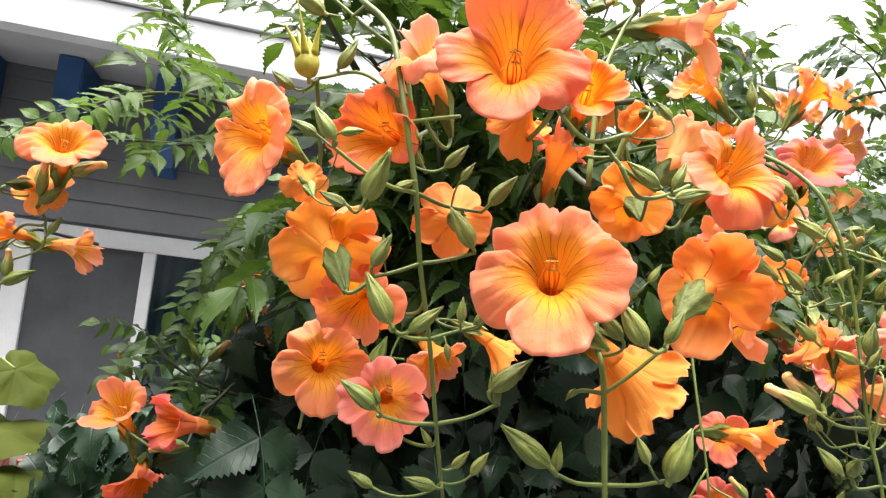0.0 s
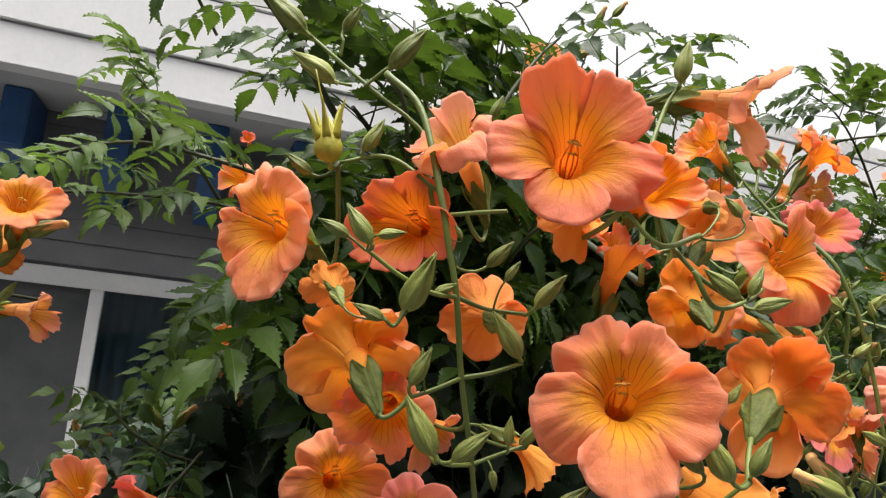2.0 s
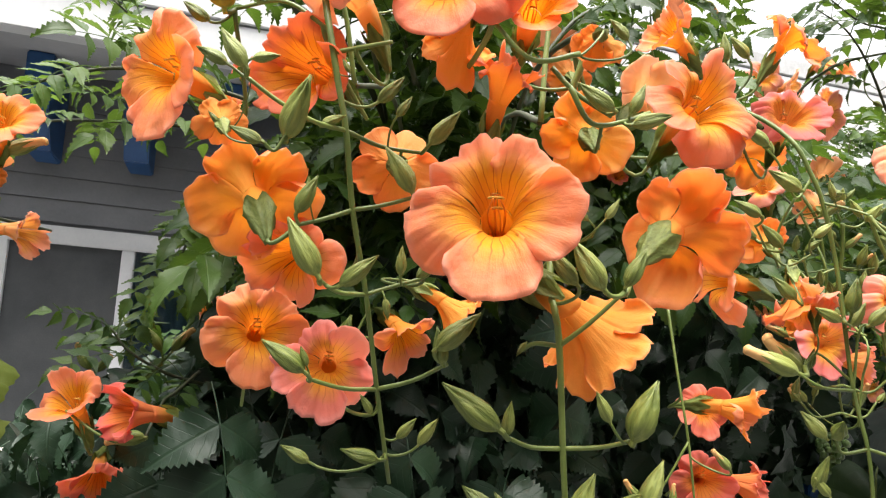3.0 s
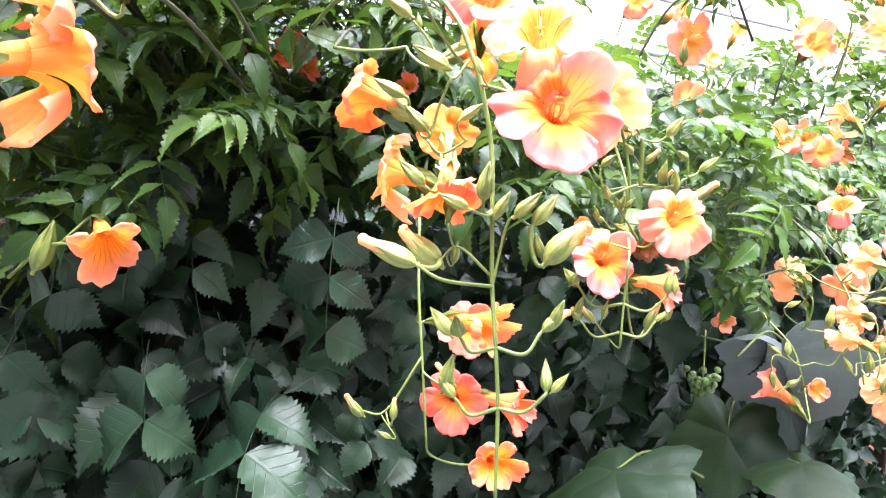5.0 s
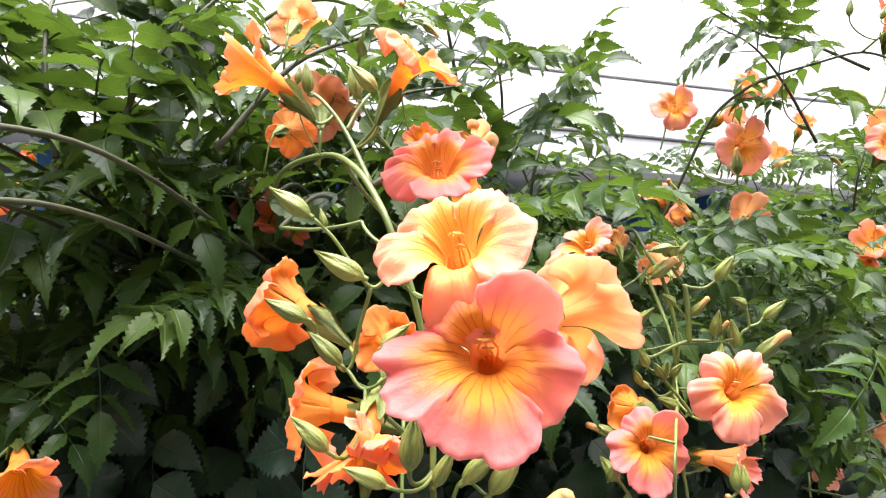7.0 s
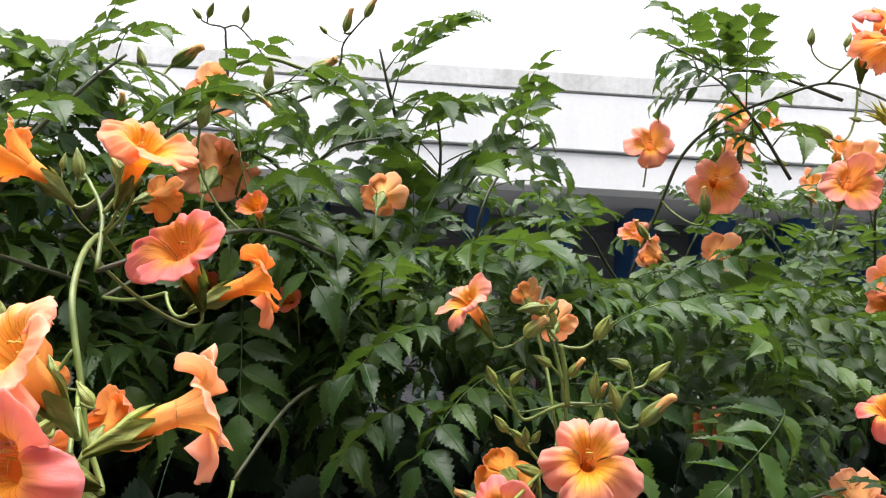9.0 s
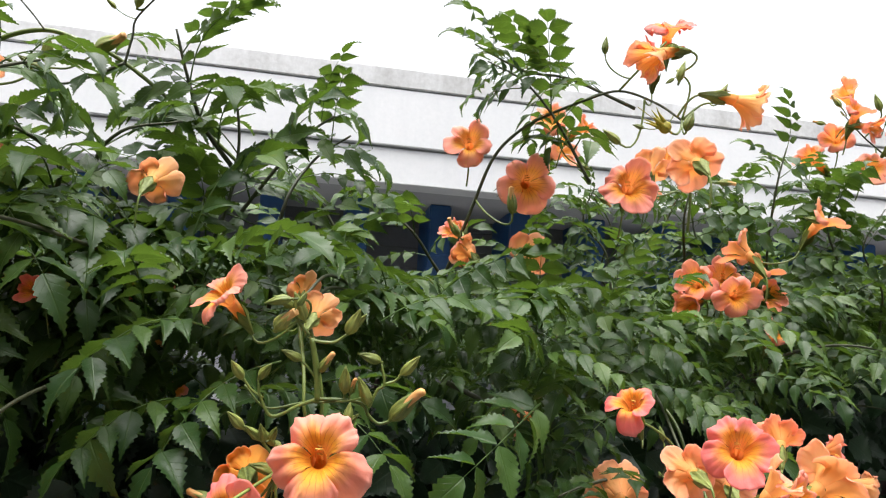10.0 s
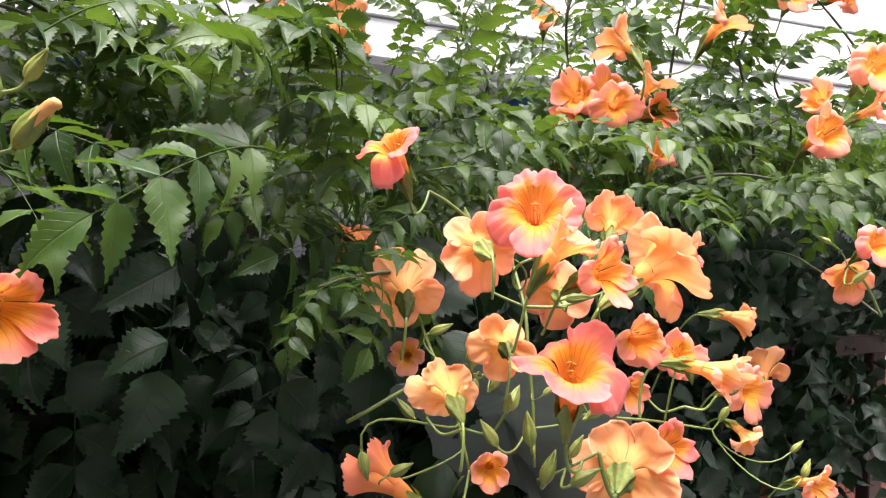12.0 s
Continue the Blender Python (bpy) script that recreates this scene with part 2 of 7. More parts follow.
CURTAIN = plain_material("blue_grey_curtain", (0.09, 0.18, 0.24), (0.14, 0.25, 0.32), 0.9, 3, 50, 0.2)
SCREEN = plain_material("dark_screen_interior", (0.05, 0.055, 0.06), (0.09, 0.095, 0.1), 0.8, 3, 120, 0.1)
SHADE_WALL = plain_material("light_blocking_wall", (0.1, 0.1, 0.09), (0.16, 0.15, 0.14), 0.9, 1.5, 40, 0.3)
glass_m, g_nt, g_ln, g_b = nodes_of("window_glass")
g_b.inputs["Transmission Weight"].default_value, g_b.inputs["Roughness"].default_value = 1.0, 0.02
g_b.inputs["Base Color"].default_value = (0.75, 0.8, 0.82, 1)
GLASS = glass_m


# ---- mesh helpers ----
def mesh_of(name, bm, *mats):
    me = bpy.data.meshes.new(name)
    bm.to_mesh(me)
    bm.free()
    for m in mats:
        me.materials.append(m)
    return me


def hold(ob, parent):
    ob.parent = parent
    ob.matrix_parent_inverse = parent.matrix_basis.inverted() if parent.parent is None else (parent.parent.matrix_basis @ parent.parent.matrix_basis.inverted() @ parent.matrix_basis).inverted()
    return ob


def part(name, bm, material, parent, label=""):
    ob = new(name, mesh_of(name, bm, *(material if isinstance(material, tuple) else (material,))))
    hold(ob, parent)
    return tagged(ob, label)


def box(bm, lo, hi, bevel=0.0):
    lo, hi = Vector(lo), Vector(hi)
    made = bmesh.ops.create_cube(bm, size=1, matrix=Matrix.Translation((lo + hi) / 2) @ Matrix.Diagonal((*(hi - lo), 1)))
    if bevel:
        edges = list({e for v in made["verts"] for e in v.link_edges})
        bmesh.ops.bevel(bm, geom=edges, offset=bevel, segments=2, affect="EDGES")
    return bm


def smooth_line(pts, steps=6):
    """A curve through the points."""
    pts = [Vector(p) for p in pts]
    if len(pts) < 3:
        return [pts[0].lerp(pts[-1], i / steps) for i in range(steps + 1)]
    p = [2 * pts[0] - pts[1], *pts, 2 * pts[-1] - pts[-2]]
    out = []
    for i in range(1, len(p) - 2):
        a, b, c, d = p[i - 1 : i + 3]
        for k in range(steps):
            t = k / steps
            out.append(0.5 * ((2 * b) + (c - a) * t + (2 * a - 5 * b + 4 * c - d) * t * t + (3 * b - a - 3 * c + d) * t ** 3))
    return out + [pts[-1]]


def tube(bm, line, r0, r1, sides=8, mat=0):
    """A tapered round stem along a line."""
    rings, ref = [], Vector((0.3, 0.8, 0.5)).normalized()
    n = len(line)
    for i, p in enumerate(line):
        d = (line[min(i + 1, n - 1)] - line[max(i - 1, 0)]).normalized()
        a = d.cross(ref).normalized()
        b = d.cross(a)
        r = r0 + (r1 - r0) * i / (n - 1)
        rings.append([bm.verts.new(p + r * (math.cos(q) * a + math.sin(q) * b)) for q in (2 * math.pi * k / sides for k in range(sides))])
    for s, t in zip(rings, rings[1:]):
        for k in range(sides):
            f = bm.faces.new((s[k], s[(k + 1) % sides], t[(k + 1) % sides], t[k]))
            f.smooth, f.material_index = True, mat
    for ring, flip in ((rings[0], True), (rings[-1], False)):
        f = bm.faces.new(ring[::-1] if flip else ring)
        f.material_index = mat
    return bm


def aim(direction, spin=0.0):
    """The turn that brings +z to a direction, with the thing's own +y kept upward."""
    z = Vector(direction).normalized()
    up = Vector((0, 0, 1)) if abs(z.z) < 0.97 else Vector((0, 1, 0))
    x = up.cross(z).normalized()
    y = z.cross(x)
    return Matrix((x, y, z)).transposed().to_4x4() @ Matrix.Rotation(spin, 4, "Z")


def bezier(p0, p1, p2, p3, steps):
    """A smooth curve that leaves p0 towards p1 and reaches p3 from p2."""
    return [p0 * (1 - t) ** 3 + 3 * p1 * t * (1 - t) ** 2 + 3 * p2 * t * t * (1 - t) + p3 * t ** 3 for t in (i / steps for i in range(steps + 1))]


# ---- trumpet flowers ----
def bend(p):
    """The tube droops behind the limb, so that one looks into its upper wall."""
    d = max(0.0, -p.z)
    return Vector((p.x, p.y - 0.06 * d - 0.13 * d * d, p.z))


def tube_radius(d):
    return float(np.interp(d, (0, 0.52, 0.7, 0.9, 1.25), (0.4, 0.187, 0.182, 0.158, 0.08)))


def sheet_pair(bm, uv, rows, coords, closed, thick):
    """Lays a grid of points as a face side and a back side a little apart, joined at the rim."""
    n, m = len(rows), len(rows[0])
    grids = []
    for side in (0, 1):
        grid = []
        for j in range(n):
            line = []
            for i in range(m):
                i0, i1 = ((i - 1) % m, (i + 1) % m) if closed else (max(i - 1, 0), min(i + 1, m - 1))
                a = rows[j][i1] - rows[j][i0]
                c = rows[min(j + 1, n - 1)][i] - rows[max(j - 1, 0)][i]
                nrm = c.cross(a)
                nrm = nrm.normalized() if nrm.length > 1e-9 else Vector((0, 0, 1))
                line.append(bm.verts.new(rows[j][i] + nrm * thick * side))
            grid.append(line)
        grids.append(grid)

    def quad(vs, cs, mat):
        f = bm.faces.new(vs)
        f.smooth, f.material_index = True, mat
        for loop, c in zip(f.loops, cs):
            loop[uv].uv = c

    span = m if closed else m - 1
    for side, grid in enumerate(grids):
        for j in range(n - 1):
            for i in range(span):
                k = (i + 1) % m
                vs = [grid[j][i], grid[j][k], grid[j + 1][k], grid[j + 1][i]]
                cs = [coords[j][i], (coords[j][k] if k else (1.0, coords[j][0][1])), (coords[j + 1][k] if k else (1.0, coords[j + 1][0][1])), coords[j + 1][i]]
                quad(vs[::-1] if side else vs, cs[::-1] if side else cs, 1 - side)
    rim = [(n - 1, i) for i in range(m)]
    if not closed:
        rim = [(j, 0) for j in range(n)] + rim[1:] + [(j, m - 1) for j in range(n - 2, -1, -1)]
    pairs = list(zip(rim, rim[1:])) + ([(rim[-1], rim[0])] if closed else [])
    for (j0, i0), (j1, i1) in pairs:
        quad([grids[0][j0][i0], grids[0][j1][i1], grids[1][j1][i1], grids[1][j0][i0]], [coords[j0][i0], coords[j1][i1], coords[j1][i1], coords[j0][i0]], 0)


def corolla_mesh(name, tone, seed, flare, curl, fine=True):
    """A trumpet: a drooping tube and five broad, overlapping, thin frilled lobes; the limb's radius is 1."""
    rng = random.Random(seed)
    bm = bmesh.new()
    uv = bm.loops.layers.uv.new("UVMap")
    around = 30 if fine else 20
    rows, coords = [], []
    for j in range(10):
        d = 0.525 + 0.725 * (1 - j / 9)
        rows.append([bend(Vector((tube_radius(d) * (1 + 0.05 * math.cos(5 * q)) * math.cos(q), tube_radius(d) * math.sin(q), -d))) for q in (2 * math.pi * i / around for i in range(around))])
        coords.append([(i / around, 0.5 * j / 9) for i in range(around)])
    sheet_pair(bm, uv, rows, coords, True, 0.012)
    cap = bm.faces.new([bm.verts.new(p) for p in rows[4]])
    for loop in cap.loops:
        loop[uv].uv = (0.1, 0.25)
    nj, ni = (14, 22) if fine else (7, 12)
    warp, turn = rng.uniform(0.04, 0.16), rng.uniform(0, math.pi)
    for k in range(5):
        centre = -0.5 * math.pi + 0.4 * math.pi * k + rng.uniform(-0.07, 0.07)
        droop = rng.choice((-0.12, 0.0, 0.08, 0.2, 0.42)) + rng.uniform(-0.05, 0.06) + curl
        roll = rng.uniform(-0.2, 0.2)
        big = rng.uniform(0.86, 1.1) * (1.08 if k in (0, 1, 4) else 0.95)
        lift = 0.06 + rng.uniform(-0.03, 0.03)
        fold = rng.uniform(-0.16, 0.1)
        notch = rng.uniform(0.0, 0.07)
        wide = rng.uniform(0.1, 0.3)
        seed_v = Vector((seed * 3.1, k * 7.7, 0))
        rows, coords = [], []
        for j in range(nj + 1):
            s = j / nj
            row, cs = [], []
            for i in range(ni + 1):
                a = -1 + 2 * i / ni
                q = centre + a * 0.2 * math.pi * (1 + wide * min(1.0, s * s * 2.0))
                n1 = noise.noise(seed_v + Vector((a * 1.4, 0.3, s * 1.2)))
                n2 = noise.noise(seed_v + Vector((a * 4.0, 1.3, s * 2)))
                n3 = noise.noise(seed_v + Vector((a * 9, 2.3, s * 1.5)))
                n4 = noise.noise(seed_v + Vector((a * 17, 4.3, s)))
                rim = big * (1 - 0.34 * abs(a) ** 2.7 + 0.1 * n1 + 0.05 * n2 + 0.025 * n3 + 0.022 * n4 - notch * math.exp(-(a * 5) ** 2))
                r = 0.19 + s * (rim - 0.19)
                r *= 1 - (1 - flare) * s
                well = -0.52 * (0.55 * (1 - s) ** 5.0 + 0.45 * (1 - s) ** 2.2)
                z = well - droop * s ** 2.6 + (1 - flare) * 0.7 * s
                z += warp * s * s * math.cos(2 * (q - turn)) + a * s * s * (lift + roll) + 0.2 * s * s * n1 + 0.11 * s * s * n2 + 0.055 * s ** 2.5 * n3 + 0.05 * s ** 4 * n4 + fold * s * s * (a * a - 0.35)
                # shallow pleats fan out along each lobe, with a crease down its middle
                z += 0.014 * s * (1 - 0.5 * s) * math.sin(a * 13 + k) - 0.03 * s * (1 - s) * math.exp(-(a * 6) ** 2)
                z -= 0.05 * (1 - s) * s * 4 * (abs(a) ** 4)
                row.append(bend(Vector((r * math.cos(q), r * math.sin(q), min(z, well)))) + Vector((0, 0, max(0.0, z - well))))
                cs.append(((q / (2 * math.pi)) % 1.0, 0.5 + 0.5 * s))
            rows.append(row)
            # keep the angle coordinate unbroken across the seam
            base = cs[ni // 2][0]
            cs = [(u + 1 if u - base < -0.5 else u - 1 if u - base > 0.5 else u, v) for u, v in cs]
            coords.append(cs)
        sheet_pair(bm, uv, rows, coords, False, 0.008)
    bm.normal_update()
    return mesh_of(name, bm, *PETALS[tone])


SHAPES = ((1, 1.0, 0.02), (2, 0.98, 0.12), (3, 0.82, 0.04), (4, 0.68, 0.0), (5, 1.0, 0.2), (6, 0.93, 0.08))
COROLLAS = {}


def corolla(tone, shape, fine=True, variant=0):
    key = (tone, shape % len(SHAPES), fine, variant)
    if key not in COROLLAS:
        seed, flare, curl = SHAPES[key[1]]
        COROLLAS[key] = corolla_mesh("corolla", tone, seed * 7 + 53 * variant, flare, curl, fine)
    return COROLLAS[key]


def calyx_mesh():
    bm = bmesh.new()
    around, along = 25, 9
    rows = []
    for j in range(along + 1):
        v = j / along
        row = []
        for i in range(around):
            q = 2 * math.pi * i / around
            lobe = abs(((q / (0.4 * math.pi)) % 1) - 0.5) * 2
            tall = 0.6 - 0.46 * lobe ** 0.7
            z = -1.6 + v * (0.38 + tall)
            t = min((z + 1.6) / 0.85, 1)
            r = 0.045 + 0.14 * math.sin(min(t * 1.9, 1.75)) + 0.02 * math.cos(5 * q)
            if v > 0.7:
                r += 0.22 * (v - 0.7)
            row.append(bm.verts.new(bend(Vector((r * math.cos(q), r * math.sin(q), z)))))
        rows.append(row)
    for a, b in zip(rows, rows[1:]):
        for i in range(around):
            k = (i + 1) % around
            f = bm.faces.new((a[i], a[k], b[k], b[i]))
            f.smooth = True
    bm.faces.new(rows[0][::-1])
    bmesh.ops.solidify(bm, geom=bm.faces[:], thickness=0.02)
    return mesh_of("calyx", bm, CALYX)


def stamen_mesh():
    bm = bmesh.new()
    for k, (x, y) in enumerate(((-0.1, 0.12), (0.09, 0.14), (-0.03, 0.2), (0.04, 0.06))):
        line = [bend(p) for p in smooth_line([(x * 0.3, y * 0.3, -1.0), (x, y * 0.8, -0.65), (x * 0.8, y * 0.95, -0.42), (x * 0.3, y + 0.02, -0.26 - 0.04 * k)], 4)]
        tube(bm, line, 0.013, 0.009, 6, 0)
        tip = line[-1]
        for s in (-1, 1):
            m = Matrix.Translation(tip + Vector((0.03 * s, 0.0, 0.01))) @ Matrix.Rotation(0.7 * s, 4, "Y") @ Matrix.Diagonal((0.05, 0.018, 0.018, 1))
            for v in bmesh.ops.create_icosphere(bm, subdivisions=1, radius=1, matrix=m)["verts"]:
                for f in v.link_faces:
                    f.material_index = 1
    return mesh_of("stamen", bm, PETALS["yellow"][1], ANTHER)


CALYX_MESH, STAMEN_MESH = calyx_mesh(), stamen_mesh()


def bud_mesh(kind, seed):
    """A closed calyx with five ridges and a pointed, slightly split tip, one unit long; kinds: green, tip, star."""
    rng = random.Random(seed)
    bm = bmesh.new()
    around, along = 20, 13
    top = 0.97 if kind == "green" else 0.74
    bend = rng.uniform(-0.1, 0.1)
    rows = []
    for j in range(along + 1):
        v = j / along
        if kind == "star":
            fat = (math.sin(math.pi * min(v ** 0.75, 1.0) * 0.98) ** 0.85) * (1 - 0.3 * v) * 0.25 + 0.01
        else:
            fat = float(np.interp(v * top, (0, 0.06, 0.16, 0.3, 0.45, 0.6, 0.74, 0.86, 0.97), (0.045, 0.1, 0.155, 0.188, 0.182, 0.15, 0.1, 0.05, 0.012)))
        row = []
        for i in range(around):
            q = 2 * math.pi * i / around
            ridge = 1 + 0.17 * (1 - 1.6 * abs(math.sin(2.5 * q))) + 0.04 * math.sin(2 * q + seed)
            z = v * (top + 0.1 * v * math.cos(5 * q) * (v > 0.6))
            row.append(bm.verts.new((fat * ridge * math.cos(q) + bend * v ** 3, fat * ridge * math.sin(q), z)))
        rows.append(row)
    for a, b in zip(rows, rows[1:]):
        for i in range(around):
            k = (i + 1) % around
            f = bm.faces.new((a[i], a[k], b[k], b[i]))
            f.smooth = True
    bm.faces.new(rows[-1])
    tube(bm, smooth_line([(0, 0, 0.03), (0.0, 0.0, -0.04), (0.0, 0.005, -0.1)], 3), 0.05, 0.045, 7, 0)
    if kind == "tip":
        line = smooth_line([(0, 0, 0.5), (bend * 0.8, 0, 0.74), (bend * 1.4, 0.02, 0.95), (bend * 1.6, 0.05, 1.02)], 4)
        tube(bm, line, 0.13, 0.1, 12, 1)
        m = Matrix.Translation(line[-1]) @ Matrix.Diagonal((0.118, 0.108, 0.085, 1))
        for v in bmesh.ops.create_icosphere(bm, subdivisions=2, radius=1, matrix=m)["verts"]:
            v.co += 0.014 * Vector((rng.uniform(-1, 1), rng.uniform(-1, 1), rng.uniform(-1, 1)))
            for f in v.link_faces:
                f.material_index, f.smooth = 1, True
    if kind == "star":
        for k in range(5):
            q = 2 * math.pi * k / 5
            d = Vector((math.cos(q), math.sin(q), 0))
            tube(bm, smooth_line([d * 0.16 + Vector((0, 0, 0.45)), d * 0.26 + Vector((0, 0, 0.8)), d * 0.4 + Vector((0, 0, 1.12))], 4), 0.085, 0.008, 6, 0)
        tube(bm, smooth_line([(0, 0, 0.4), (-0.05, 0, 1.1), (-0.12, 0, 1.7)], 4), 0.02, 0.015, 6, 0)
    return mesh_of("bud", bm, STAR if kind == "star" else BUD, TIP)


BUDS = {kind: [bud_mesh(kind, s) for s in ((3, 8, 11) if kind != "star" else (5,))] for kind in ("green", "tip", "star")}


def cluster(at, label, group="flower clusters of the vine"):
    ob = new("flower_cluster")
    ob.matrix_basis = Matrix.Translation(at)
    tagged(ob, label, "flower cluster", group)
    LINES[ob.name] = []
    return ob


def tether(c, start):
    """The woody shoot by which a cluster hangs from the vine behind it."""
    start = Vector(start)
    deep = front(start.x) + 0.12
    if deep - start.y > 0.08:
        end = Vector((start.x + 0.3 * (deep - start.y), deep, max(start.z + 0.02, min(start.z + 0.1, crest(start.x) - 0.03))))
        mid = start.lerp(end, 0.5) + Vector((0, 0, 0.08 * (deep - start.y)))
        stem(c, [start, start.lerp(mid, 0.5) + Vector((0, 0, 0.012)), mid, end], 0.0016, 0.0022, True, "peduncle")


def front(x):
    """How far back the vine's leafy face stands along its length."""
    return float(np.interp(x, (-0.4, 0.4, 0.8, 1.1, 1.5, 1.8, 2.4, 3.2, 4.6), (1.82, 1.66, 1.55, 1.54, 1.68, 1.82, 2.22, 2.62, 3.15)))


def crest(x):
    """The height of the vine's top along its length."""
    return float(np.interp(x, (-0.4, 0.3, 0.62, 0.8, 0.98, 1.3, 1.8, 2.4, 3.2, 4.6), (1.95, 2.0, 2.08, 2.32, 2.53, 2.55, 2.52, 2.57, 2.72, 2.8)))


LINES = {}
HEADS, TIPS = [], []
RNG = random.Random(12)


def stem(c, pts, r0=0.0035, r1=0.0025, wood=False, name="stem"):
    line = smooth_line(pts, 6)
    bm = tube(bmesh.new(), [p - c.matrix_basis.translation for p in line], r0, r1, 9)
    ob = new(name, mesh_of(name, bm, STEM_WOOD if wood else STALK))
    ob.parent = c
    LINES[c.name] += line
    return ob


def joint(c, p, reach=0.16):
    """The point of the cluster's stems that a stalk at p would spring from."""
    near = [q for q in LINES[c.name] if (q - p).length < reach]
    return min(near, key=lambda q: (q - p).length + 0.3 * max(0, p.z - q.z)) if near else None


def flower(c, at, facing, radius, tone="coral", shape=0, spin=0.0, stalk=True):
    o = c.matrix_basis.translation
    HEADS.append(tuple(at))
    turn = aim(facing, spin + RNG.uniform(-0.2, 0.2))
    ob = new("flower", corolla(tone, shape, at[1] < 1.6, int(at[0] * 1000) % (3 if at[1] < 1.6 else 2)))
    ob.parent = c
    squash = (1, RNG.uniform(0.9, 1.05), 1)
    ob.matrix_basis = Matrix.Translation(Vector(at) - o) @ turn @ Matrix.Scale(radius, 4) @ Matrix.Diagonal((*squash, 1))
    for name, me in (("calyx", CALYX_MESH), ("stamen", STAMEN_MESH)):
        p = new(name, me)
        p.parent = ob
    if stalk:
        base = Vector(at) + turn @ (bend(Vector((0, 0, -1.58))) * radius)
        back = turn @ Vector((0, -0.62, -0.78))
        q = joint(c, base, 0.085)
        end = q if q is not None else base + back * 0.02 + Vector((0, 0.012, -0.018))
        reach = (end - base).length
        line = bezier(base, base + back * 0.45 * reach, end + Vector((0, 0, -0.15 * reach)), end, 12)
        s = new("stalk", mesh_of("stalk", tube(bmesh.new(), [p - o for p in line], 0.034 * radius, 0.036 * radius, 7), STALK))
        s.parent = c
    return ob


def bud(c, base, tip, kind="green", fat=1.0, stalk=True):
    o = c.matrix_basis.translation
    base, tip = Vector(base), Vector(tip)
    size = (tip - base).length
    TIPS.append(tuple(base.lerp(tip, 0.5)))
    ob = new("bud", BUDS[kind][RNG.randrange(len(BUDS[kind]))])
    ob.parent = c
    ob.matrix_basis = Matrix.Translation(base - o) @ aim(tip - base, RNG.uniform(0, 6)) @ Matrix.Diagonal((size * fat, size * fat, size, 1))
    q = joint(c, base, 0.13) if stalk else None
    if q is not None:
        d = (base - tip).normalized()
        reach = (q - base).length
        line = bezier(base, base + d * 0.5 * reach, q + Vector((0, 0, -0.15 * reach)), q, 10)
        s = new("stalk", mesh_of("stalk", tube(bmesh.new(), [p - o for p in line], 0.045 * size, 0.05 * size, 6), STALK))
        s.parent = c
    return ob


def whorl(c, node, side, reach=0.035, size=0.02, each=2, tips=0.1):
    """A pair of opposite side shoots at a node of a hanging stem, each ending in buds."""
    node, side = Vector(node), Vector(side).normalized()
    for s in (-1, 1):
        r = reach * RNG.uniform(0.8, 1.15)
        mid = node + side * s * r * 0.6 + Vector((0, 0, -0.12 * r))
        end = node + side * s * r + Vector((0, RNG.uniform(-0.3, 0.3) * r, 0.28 * r))
        stem(c, [node, mid, end], 0.06 * size, 0.05 * size, name="side_shoot")
        for k in range(each):
            d = (side * s * RNG.uniform(-0.1, 0.9) + Vector((RNG.uniform(-0.4, 0.4), RNG.uniform(-0.6, 0.6), RNG.uniform(0.5, 1.1)))).normalized()
            b0 = end + Vector((RNG.uniform(-1, 1), RNG.uniform(-1, 1), RNG.uniform(-0.4, 0.6))) * 0.006 * (k > 0) + side * s * 0.006 * k
            L = size * RNG.uniform(0.65, 1.15)
            bud(c, b0 + d * L * 0.08, b0 + d * L * 1.08, "tip" if RNG.random() < tips else "green", RNG.uniform(0.9, 1.15), stalk=False)


